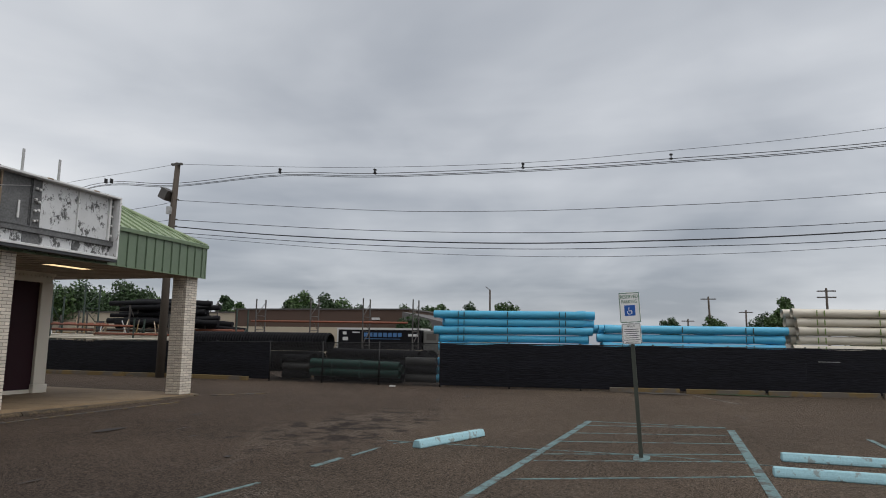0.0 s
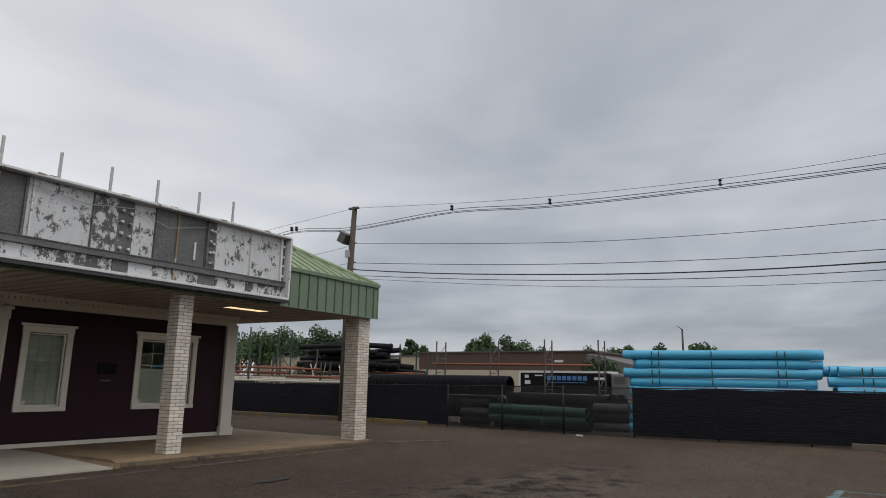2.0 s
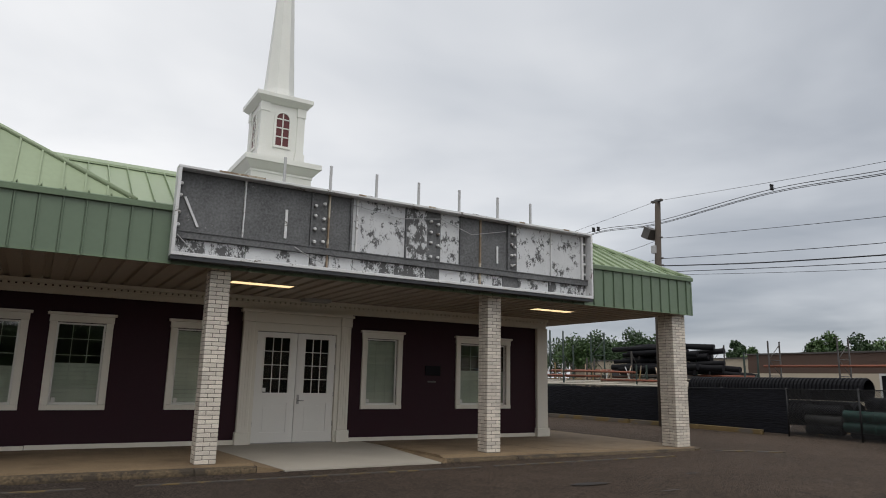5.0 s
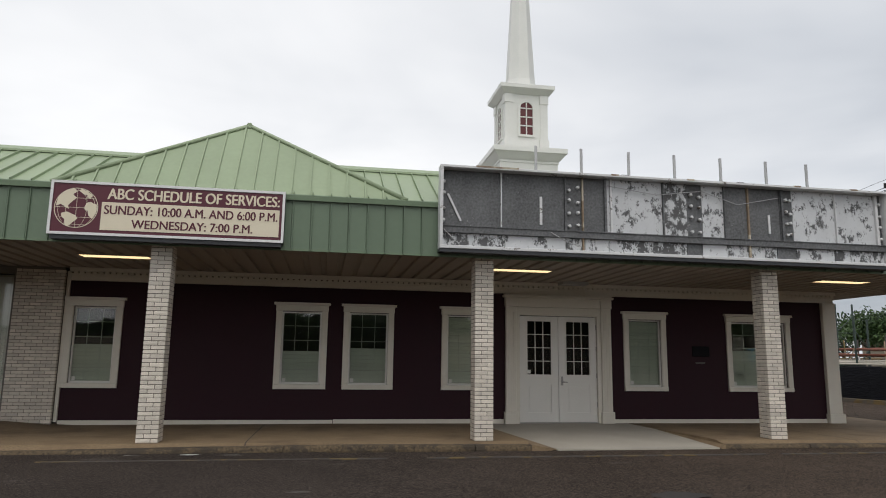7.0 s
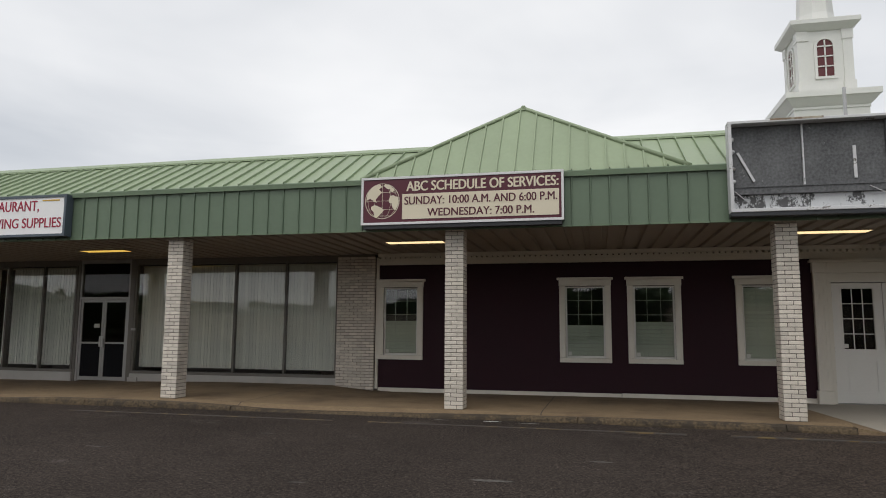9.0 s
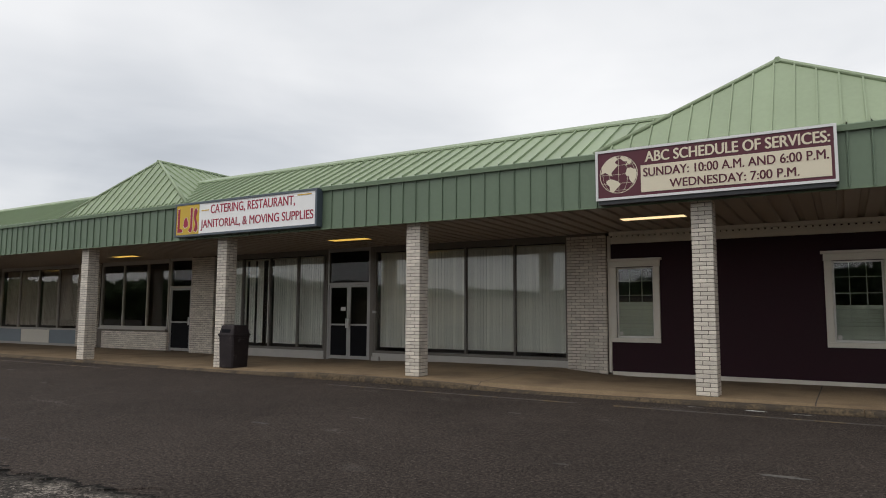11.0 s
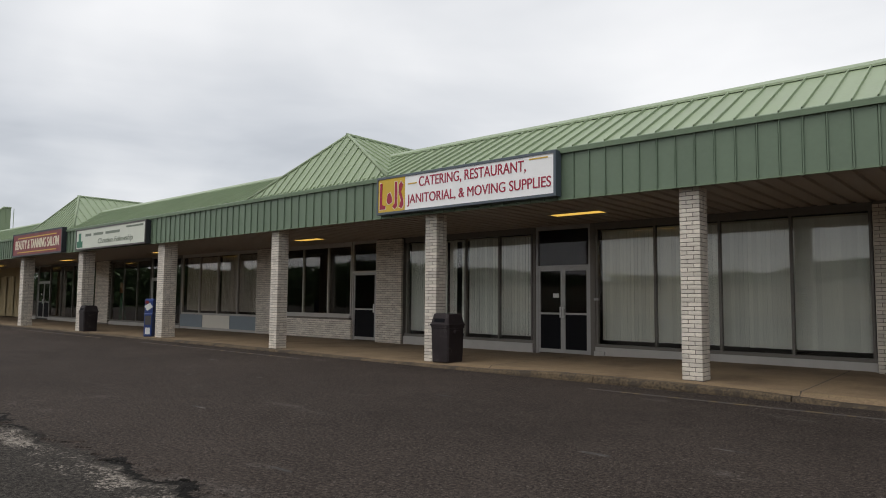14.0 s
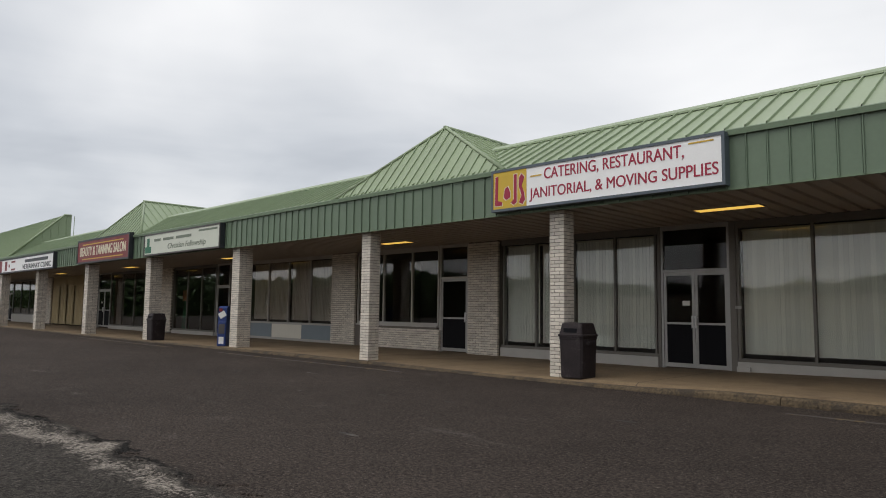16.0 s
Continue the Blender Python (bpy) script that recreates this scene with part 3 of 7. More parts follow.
solid("pavement", bm, M_WALK, "tan stained concrete covered walkway", "walkway", "structure")
# expansion joints
rj = bmesh.new()
for k in range(-28, 5):
    xj = k * 5.44 - 0.9
    if not -2.0 < xj < 2.0:
        zc, zf = level(xj, COL_Z), level(xj, FRONT_Z)
        for ya, yb, za, zb in ((KF + 0.16, -3.6, level(xj, KERB_Z), zc), (-3.6, -3.2, zc, zc), (-3.2, -0.1, zc, zf)):
            q = [rj.verts.new(p) for p in ((xj - 0.009, ya, za + 0.003), (xj + 0.009, ya, za + 0.003), (xj + 0.009, yb, zb + 0.003), (xj - 0.009, yb, zb + 0.003))]
            rj.faces.new(q)
solid("walkway_joint", rj, M_DIRT, "dark joints across a concrete walkway", "joint", "structure")
# kerb stones
xk = -82.0
rnd = random.Random(8)
kerb = thing("kerb", "concrete kerb with worn yellow paint", "kerb", kind="structure")


def kerb_stone(xa, xb, d):
    """A kerb stone with a chipped, rounded arris, following the walkway's level."""
    b_ = bmesh.new()
    n_ = max(2, int((xb - xa) / 0.14))
    rows = []
    for i in range(n_ + 1):
        x = xa + (xb - xa) * i / n_
        z = level(x, KERB_Z)
        chip = 0.020 * max(0.0, noise.noise((x * 2.3, 4.0, 0))) + 0.010 * max(0.0, noise.noise((x * 9.0, 1.0, 0)))
        face = 0.012 * noise.noise((x * 1.7, 0, 9.0)) + d
        rows.append([b_.verts.new((x, y, zz)) for y, zz in ((KF + face, -0.02), (KF + face - 0.006, z * 0.55), (KF + face + 0.006, z - 0.030 - chip), (KF + face + 0.035 + chip, z - 0.002 - chip * 0.4), (KF + 0.148, z), (KF + 0.148, -0.02))])
    for r, q in zip(rows, rows[1:]):
        for i in range(6):
            b_.faces.new((r[i], r[(i + 1) % 6], q[(i + 1) % 6], q[i]))
    b_.faces.new(rows[0])
    b_.faces.new(rows[-1][::-1])
    part("kerb_stone", b_, M_KERB, kerb)


while xk < XR - 0.5:
    L = min(3.05, XR - 0.42 - xk)
    d = rnd.uniform(-0.012, 0.012)
    if not (xk + L > -1.75 and xk < 1.75):
        kerb_stone(xk + 0.006, xk + L - 0.006, d)
    elif xk < -1.75:
        kerb_stone(xk + 0.006, -1.756, d)
    elif xk + L > 1.75:
        kerb_stone(1.756, xk + L - 0.006, d)
    xk += L
b = bmesh.new()
cor = [(XR - 0.42, KF), (XR - 0.2, KF + 0.06), (XR, KF + 0.2), (XR + 0.12, KF + 0.45), (XR + 0.14, 9.0), (XR + 0.004, 9.0), (XR + 0.004, KF + 0.55), (XR - 0.1, KF + 0.3), (XR - 0.42, KF + 0.148)]
prism(b, cor, "z", -0.02, KERB_Z[0][1])
part("kerb_stone", b, M_KERB, kerb)
# pale ramp slab before the double doors, with flared sides
b = bmesh.new()
ZR = 0.128
f = [(-1.72, -0.02, ZR), (1.72, -0.02, ZR), (1.72, -1.3, ZR + 0.012), (1.62, KF - 0.02, G + 0.012), (-1.30, KF - 0.02, G + 0.012), (-1.72, -1.3, ZR + 0.012)]
top = [b.verts.new(p) for p in f]
bot = [b.verts.new((p[0], p[1], -0.05)) for p in f]
b.faces.new(top)
for i in range(6):
    b.faces.new((top[i], bot[i], bot[(i + 1) % 6], top[(i + 1) % 6]))
solid("door_ramp", b, M_RAMP, "pale new concrete ramp slab before double doors", "ramp", "structure")
b = bmesh.new()
for s_, xf in ((-1, -1.31), (1, 1.63)):
    zk = level(s_ * 1.75, KERB_Z)
    poly(b, [(s_ * 1.725, -1.3, ZR + 0.012), (xf, KF - 0.02, G + 0.010), (s_ * 1.75, KF, zk), (s_ * 1.75, -3.4, level(s_ * 1.75, COL_Z))])
    poly(b, [(s_ * 1.75, KF, zk), (xf, KF - 0.02, G + 0.010), (s_ * 1.75, KF - 0.01, 0.0)])
solid("ramp_flare", b, M_WALK, "tan concrete flares beside a ramp", "ramp", "structure")

# ---- front walls ----
WT = ZB + 0.02
CHURCH_WINS = [(-10.385, -9.31), (-6.225, -5.13), (-4.79, -3.69), (-2.62, -1.53), (1.69, 2.76), (4.32, 6.03)]
XW = 7.25     # the church wall ends here
holes = [(a + 0.13, b - 0.13, 0.94, 2.49) for a, b in CHURCH_WINS] + [(-0.84, 1.03, 0.0, 2.54)]
solid("wall_church", wall_boxes(-10.37, XW, 0.0, 0.18, 0.0, WT, holes), M_MAROON, "dark maroon panelled shop-front wall", "wall", "structure")
solid("wall_end", boxes((XW - 0.18, XW, 0.18, 22, 0.0, WT + 0.9)), M_TANWALL, "plain end wall of the strip of shops", "wall", "structure")
solid("wall_back", boxes((-82, XW, 22, 22.2, 0.0, 4.2)), M_TANWALL, "plain back wall of the strip of shops", "wall", "structure")
solid("wall_left", boxes((-82.2, -82, 0.0, 22, 0.0, 4.2)), M_TANWALL, "plain end wall of the strip of shops", "wall", "structure")
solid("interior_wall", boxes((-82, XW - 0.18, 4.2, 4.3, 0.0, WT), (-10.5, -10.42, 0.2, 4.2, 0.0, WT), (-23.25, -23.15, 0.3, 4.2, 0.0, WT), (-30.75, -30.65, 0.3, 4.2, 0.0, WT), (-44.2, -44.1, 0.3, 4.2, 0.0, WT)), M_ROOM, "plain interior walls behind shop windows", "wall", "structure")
solid("interior_floor", boxes((-82, XW - 0.18, 0.3, 4.2, -0.02, 0.10)), M_DARK, "shop floor coloured near-black for the unlit room", "floor", "structure")

# ---- soffit, one ribbed sheet ----
bm = bmesh.new()
prof = []
xs = -82.0
while xs < 8.85:
    prof += [(xs, ZB + 0.015), (xs + 0.20, ZB + 0.015), (xs + 0.215, ZB + 0.055), (xs + 0.305, ZB + 0.055)]
    xs += 0.32
LIGHTS = [(-8.93, -2.12), (-1.43, -2.24), (5.62, -2.28), (-16.33, -1.86), (-25.83, -1.45), (-35.17, -1.5), (-44.87, -1.5), (-55.37, -1.5)]
for ya, yb in ((FY + 0.02, -2.42), (-2.42, -1.82), (-1.82, 0.16)):
    vs = [(bm.verts.new((p[0], ya, p[1])), bm.verts.new((p[0], yb, p[1]))) for p in prof]
    for a, b in zip(vs, vs[1:]):
        bm.faces.new((a[0], b[0], b[1], a[1]))
for xa, xb in ((-82, -31), (-31, -20), (-20, 8.85)):
    box(bm, xa, xb, FY + 0.02, 0.16, ZB + 0.06, ZB + 0.10)
box(bm, XW, 8.85, 0.16, 9.0, ZB + 0.03, ZB + 0.10)
solid("ceiling", sag(bm), M_SOFFIT, "tan ribbed metal soffit under the canopy", "soffit", "structure")
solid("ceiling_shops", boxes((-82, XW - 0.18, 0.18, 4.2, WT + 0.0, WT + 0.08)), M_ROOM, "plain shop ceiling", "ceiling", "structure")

# ---- canopy roof ----
RY, RZ = -1.95, 5.17
XE = 8.84
XL = -82.0
bm = bmesh.new()
for xa, xb in ((XL, -31), (-31, -20), (-20, XE - 1.9)):
    prism(bm, [(FY + 0.04, ZB + 0.11), (FY + 0.04, ZT - 0.01), (RY, RZ - 0.03), (0.0, ZT), (0.0, ZB + 0.11)], "x", xa, xb)
vs = [bm.verts.new(p) for p in ((XE - 1.9, FY + 0.04, ZT - 0.01), (XE - 0.04, FY + 0.04, ZT - 0.01), (XE - 0.04, 9.0, ZT - 0.01), (XE - 1.9, 9.0, RZ - 0.03), (XE - 1.9, RY, RZ - 0.03),
                                (XE - 1.9, FY + 0.04, ZB + 0.11), (XE - 0.04, FY + 0.04, ZB + 0.11), (XE - 0.04, 9.0, ZB + 0.11))]
bm.faces.new((vs[0], vs[1], vs[4]))
bm.faces.new((vs[1], vs[2], vs[3], vs[4]))
bm.faces.new((vs[0], vs[5], vs[6], vs[1]))
bm.faces.new((vs[1], vs[6], vs[7], vs[2]))
canopy = solid("roof", sag(bm), M_GREEN, "sage green standing-seam metal canopy roof", "roof", "structure")
solid("flat_roof", boxes((-82, XW, 0.0, 22, ZT - 0.1, ZT)), M_ROOF, "flat grey roof behind the canopy", "roof", "structure")
PW, XP = 0.307, 8.660   # panel width, and where the row of panels begins


def pan(width, rib=0.040):
    """A flat pan, a narrow crease, and the standing seam at its side."""
    return [(0.0, 0.0), (width - 0.036, 0.0), (width - 0.032, -0.012), (width - 0.022, -0.012), (width - 0.018, rib), (width - 0.004, rib), (width, 0.0)]


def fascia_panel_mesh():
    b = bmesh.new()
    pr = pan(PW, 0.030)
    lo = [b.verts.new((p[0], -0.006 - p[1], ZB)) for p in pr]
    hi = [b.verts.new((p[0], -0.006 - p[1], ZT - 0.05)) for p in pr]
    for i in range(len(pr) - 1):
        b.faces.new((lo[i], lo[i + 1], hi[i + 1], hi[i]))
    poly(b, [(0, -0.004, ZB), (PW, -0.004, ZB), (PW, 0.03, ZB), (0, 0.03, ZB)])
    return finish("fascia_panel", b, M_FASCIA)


def roof_panel_mesh():
    b = bmesh.new()
    d = Vector((0, RY - FY, RZ - ZT))
    n = Vector((0, -d.z, d.y)).normalized()
    pr = pan(PW)
    lo = [b.verts.new(Vector((p[0], FY - 0.03, ZT - 0.018)) + n * (p[1] + 0.016)) for p in pr]
    hi = [b.verts.new(Vector((p[0], RY, RZ)) + n * (p[1] + 0.016)) for p in pr]
    for i in range(len(pr) - 1):
        b.faces.new((lo[i], lo[i + 1], hi[i + 1], hi[i]))
    return finish("roof_panel", b, M_GREEN)


# eave flashing, ridge cap, fascia foot
bm = bmesh.new()
for xa, xb in ((XL, -31), (-31, -20), (-20, XE + 0.02)):
    prism(bm, [(FY - 0.060, ZT - 0.095), (FY - 0.066, ZT - 0.010), (FY - 0.030, ZT + 0.012), (FY + 0.03, ZT + 0.012), (FY + 0.03, ZT - 0.085)], "x", xa, xb)
    box(bm, xa, xb, FY - 0.014, FY + 0.03, ZB - 0.014, ZB + 0.012)
box(bm, XE - 0.03, XE + 0.03, FY + 0.03, 9.0, ZT - 0.095, ZT - 0.012)
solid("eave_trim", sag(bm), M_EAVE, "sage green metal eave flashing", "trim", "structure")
b = bmesh.new()
for xa, xb in ((XL, -31), (-31, -20), (-20, XE - 1.9)):
    prism(b, [(RY - 0.17, RZ - 0.055), (RY - 0.165, RZ - 0.015), (RY, RZ + 0.085), (RY + 0.14, RZ), (RY + 0.15, RZ - 0.05)], "x", xa, xb)
tube(b, [(XE, FY, ZT + 0.0), (XE - 1.9, RY, RZ + 0.02)], 0.05, 6)
solid("ridge_cap", sag(b), M_GREEN, "sage green metal ridge and hip cap", "trim", "structure")

# ---- hipped gables on the canopy ----
AY, HW = -2.57, 2.80


def gable(cx, AZ=5.70, name="roof_gable"):
    g = thing(name, "sage green standing-seam hipped gable on the canopy roof", "roof", "canopy gables", "structure", (cx, 0, level(cx, SAG)))
    b = bmesh.new()
    F0, Z0 = FY - 0.02, ZT - 0.01
    pts = [(-HW, F0, Z0), (HW, F0, Z0), (0, AY, AZ), (0, 1.2, AZ), (-HW, 1.2, Z0), (HW, 1.2, Z0)]
    v = [b.verts.new(p) for p in pts]
    b.faces.new((v[0], v[1], v[2]))
    b.faces.new((v[1], v[5], v[3], v[2]))
    b.faces.new((v[0], v[2], v[3], v[4]))
    b.faces.new((v[4], v[3], v[5]))
    part("deck", b, M_GREEN, g)
    # seamed panels on the three faces
    n = Vector((0, -(AZ - Z0), AY - F0)).normalized()
    k = 0
    x = -HW
    while x < HW - 0.02:
        x2 = min(x + PW, HW)
        b = bmesh.new()

        def up(xx):
            s = max(0.0, 1 - abs(xx) / HW)
            return Vector((xx, F0 + (AY - F0) * s, Z0 + (AZ - Z0) * s))
        xs_ = [x] + ([0.0] if x < -0.01 < 0.01 < x2 else []) + [x2]
        lo_ = [b.verts.new(Vector((q, F0, Z0)) + n * 0.006) for q in xs_]
        hi_ = [b.verts.new(up(q) + n * 0.006) for q in xs_]
        for i in range(len(xs_) - 1):
            b.faces.new((lo_[i], lo_[i + 1], hi_[i + 1], hi_[i]))
        for w0, w1 in ((x2 - 0.030, x2 - 0.004),):
            base = [Vector((w0, F0, Z0)), Vector((w1, F0, Z0))]
            tops = [up(w0), up(w1)]
            q = [b.verts.new(p + n * h) for p, h in ((base[0], 0.006), (base[0], 0.034), (base[1], 0.034), (base[1], 0.006), (tops[0], 0.006), (tops[0], 0.034), (tops[1], 0.034), (tops[1], 0.006))]
            for fc in ((0, 1, 5, 4), (1, 2, 6, 5), (2, 3, 7, 6)):
                b.faces.new([q[i] for i in fc])
        part("roof_panel", b, M_GREEN, g)
        x = x2
    for s in (-1, 1):
        ns = Vector((s * (AZ - Z0), 0, HW)).normalized()
        y = F0 + 0.2
        while y < 1.0:
            t = min(1.0, (y - F0) / (AY - F0))
            if y < AY:
                topx, topz = HW * (1 - t), Z0 + (AZ - Z0) * t
            else:
                topx, topz = 0.0, AZ
            b = bmesh.new()
            a0, a1 = Vector((s * HW, y, Z0)), Vector((s * topx, y, topz))
            q = [b.verts.new(p + ns * h + Vector((0, dy, 0))) for p in (a0, a1) for h, dy in ((0.0, 0), (0.034, 0), (0.034, 0.026), (0.0, 0.026))]
            for fc in ((0, 1, 5, 4), (1, 2, 6, 5), (2, 3, 7, 6)):
                b.faces.new([q[i] for i in fc])
            part("seam", b, M_GREEN, g)
            y += PW
    b = bmesh.new()
    tube(b, [(-HW, F0, Z0 + 0.01), (0, AY, AZ + 0.01), (HW, F0, Z0 + 0.01)], 0.05, 6)
    tube(b, [(0, AY - 0.06, AZ + 0.012), (0, 1.2, AZ + 0.012)], 0.055, 6)
    part("hip_cap", b, M_GREEN, g)
    return g


gable(-6.70)
gable(-22.80, 5.79)
gable(-40.90, 5.90)
# the taller roof at the far end, with an upright end wall
b = bmesh.new()
prism(b, [(FY - 0.03, ZT), (-0.9, 6.95), (-0.5, 6.95), (-0.5, ZT)], "x", XL, -57.4)
solid("tall_roof", b, M_GREEN, "taller sage green seamed roof with an upright end", "roof", "structure")
b = bmesh.new()
for k in range(60):
    xx = -57.7 - k * 0.45
    d = Vector((0, -0.9 - FY, 6.95 - ZT))
    n = Vector((0, -d.z, d.y)).normalized()
    q = [b.verts.new(p + n * h + Vector((dx, 0, 0))) for p in (Vector((xx, FY - 0.03, ZT)), Vector((xx, -0.9, 6.95))) for h, dx in ((0.0, 0), (0.035, 0), (0.035, 0.03), (0.0, 0.03))]
    for fc in ((0, 1, 5, 4), (1, 2, 6, 5), (2, 3, 7, 6)):
        b.faces.new([q[i] for i in fc])
for k in range(8):
    y = -3.3 + k * 0.42
    h = ZT + (min(y, -0.9) - FY) / (-0.9 - FY) * (6.95 - ZT)
    box(b, -57.4, -57.37, y, y + 0.03, ZT - 0.3, h)
tube(b, [(-57.38, FY, ZT + 0.02), (-57.38, -0.9, 6.99), (-57.38, -0.5, 6.99)], 0.06, 6)
solid("tall_roof_seam", b, M_GREEN, "raised seams and edge trim of a tall green roof", "roof", "structure")

# ---- church front: trim, windows, doors ----
solid("baseboard", boxes((-10.36, -4.95, -0.034, 0.0, 0.10, 0.212), (-4.94, -1.18, -0.030, 0.0, 0.10, 0.222), (1.42, 6.9, -0.03, 0.0, 0.10, 0.212)), M_TRIM, "white painted board along the foot of a maroon wall", "baseboard", "structure")
cornice = thing("cornice", "cream dentil cornice along a maroon wall", "cornice", kind="structure")
part("frieze_board", boxes((-10.36, XW, -0.06, -0.001, 3.02, 3.13), (-10.36, XW, -0.10, -0.001, 3.13, 3.16), (-10.36, XW, -0.17, -0.001, 3.20, ZB + 0.018)), M_TRIM, cornice)
b = bmesh.new()
for k in range(150):
    xd = -10.30 + k * 0.1195
    if xd < XW - 0.1:
        box(b, xd, xd + 0.085, -0.125, -0.001, 3.161, 3.199)
part("dentil", b, M_TRIM, cornice, kind="stuff")
corner = thing("corner_pilaster", "cream painted square pilaster at the wall's end", "pilaster", kind="structure")
part("shaft", boxes((6.91, XW + 0.02, -0.10, -0.001, 0.34, 3.018), (XW, XW + 0.02, -0.001, 0.30, 0.10, 3.2)), M_TRIM, corner, bevel=0.008)
part("plinth", boxes((6.88, XW + 0.06, -0.14, -0.001, 0.10, 0.338)), M_TRIM, corner, bevel=0.008)
solid("corner_post", boxes((-10.435, -10.372, -0.05, 0.1, W, 3.2)), M_TRIM, "cream corner strip beside white brick", "trim", "structure")


def church_window(x0, x1, cols, drawn=0.5, group="church windows"):
    w = thing("window", "cream-trimmed sash window with white grilles and drawn pale shades", "window", group, "structure", ((x0 + x1) / 2, 0, 0))
    h = (x1 - x0) / 2
    fw = 0.13
    part("casing", boxes((-h, -h + fw, -0.045, 0.02, 0.95, 2.50), (h - fw, h, -0.045, 0.02, 0.95, 2.50)), M_TRIM, w, bevel=0.006)
    part("head_trim", boxes((-h - 0.01, h + 0.01, -0.05, 0.02, 2.501, 2.63), (-h - 0.05, h + 0.05, -0.085, 0.02, 2.631, 2.685)), M_TRIM, w, bevel=0.005)
    part("window_sill", boxes((-h, h, -0.06, 0.02, 0.85, 0.948)), M_TRIM, w, bevel=0.006)
    g0, g1, z0, z1 = -h + fw, h - fw, 0.95, 2.495
    part("sash", boxes((g0, g0 + 0.035, 0.03, 0.07, z0, z1), (g1 - 0.035, g1, 0.03, 0.07, z0, z1), (g0 + 0.035, g1 - 0.035, 0.03, 0.07, z0, z0 + 0.04), (g0 + 0.035, g1 - 0.035, 0.03, 0.07, z1 - 0.035, z1),
                       ), M_DOOR, w)
    bars = []
    for i in range(1, cols):
        xb = g0 + (g1 - g0) * i / cols
        bars.append((xb - 0.007, xb + 0.007, 0.056, 0.064, z0 + 0.04, z1 - 0.035))
    for k in range(1, 5):
        z = z0 + (z1 - z0) * k / 5
        bars.append((g0 + 0.035, g1 - 0.035, 0.0555, 0.0645, z - 0.007, z + 0.007))
    for bx in bars:
        part("glazing_bar", boxes(bx), M_GRILLE, w)
    p = part("pane", boxes((g0 + 0.02, g1 - 0.02, 0.044, 0.050, z0 + 0.02, z1 - 0.02)), M_GLASS, w)
    p.visible_shadow = False
    sh = bmesh.new()
    z = z0 - 0.02
    k = 0
    while z < z0 + (z1 - z0) * drawn - 0.08:
        box(sh, g0 - 0.03, g1 + 0.03, 0.115 + 0.004 * (k % 2), 0.13, z, z + 0.078)
        z += 0.08
        k += 1
    part("shade", sh, M_SHADE, w, "pale green pleated shade")
    part("latch_tag", boxes((g0 + 0.05, g0 + 0.12, 0.036, 0.0435, z0 + 0.05, z0 + 0.13)), M_PAPER, w, "small white sticker")
    return w


for (a, c), drawn in zip(CHURCH_WINS[:5], (0.52, 0.50, 0.52, 1.0, 1.0)):
    church_window(a, c, 3, drawn)
church_window(*CHURCH_WINS[5], 4, 0.6)

# door surround
sur = thing("door_surround", "cream classical door surround with pilasters and entablature", "door frame", kind="structure")
for x0, x1 in ((-1.16, -0.92), (1.11, 1.35)):
    part("pilaster", boxes((x0, x1, -0.11, -0.002, W + 0.20, 2.72)), M_TRIM, sur, bevel=0.006)
    part("fluting", boxes((x0 + 0.05, x0 + 0.07, -0.122, -0.111, W + 0.3, 2.6), (x0 + 0.11, x0 + 0.13, -0.122, -0.111, W + 0.3, 2.6), (x0 + 0.17, x0 + 0.19, -0.122, -0.111, W + 0.3, 2.6)), M_TRIM, sur)
    part("plinth", boxes((x0 - 0.03, x1 + 0.03, -0.15, -0.002, 0.10, W + 0.198)), M_TRIM, sur, bevel=0.006)
    part("corner_block", boxes((x0 - 0.015, x1 + 0.015, -0.135, -0.002, 2.722, 2.93)), M_TRIM, sur, bevel=0.006)
part("entablature", boxes((-0.90, 1.09, -0.10, -0.002, 2.72, 2.93), (-1.22, 1.41, -0.16, -0.002, 2.932, 2.985), (-1.19, 1.38, -0.12, -0.002, 2.987, 3.015)), M_TRIM, sur, bevel=0.004)
part("jamb", boxes((-0.918, -0.83, -0.06, 0.12, 0.10, 2.718), (1.022, 1.108, -0.06, 0.12, 0.10, 2.718), (-0.83, 1.022, -0.06, 0.12, 2.535, 2.718)), M_TRIM, sur)
part("threshold", boxes((-0.83, 1.022, -0.05, 0.12, 0.09, 0.142)), M_ALU, sur)


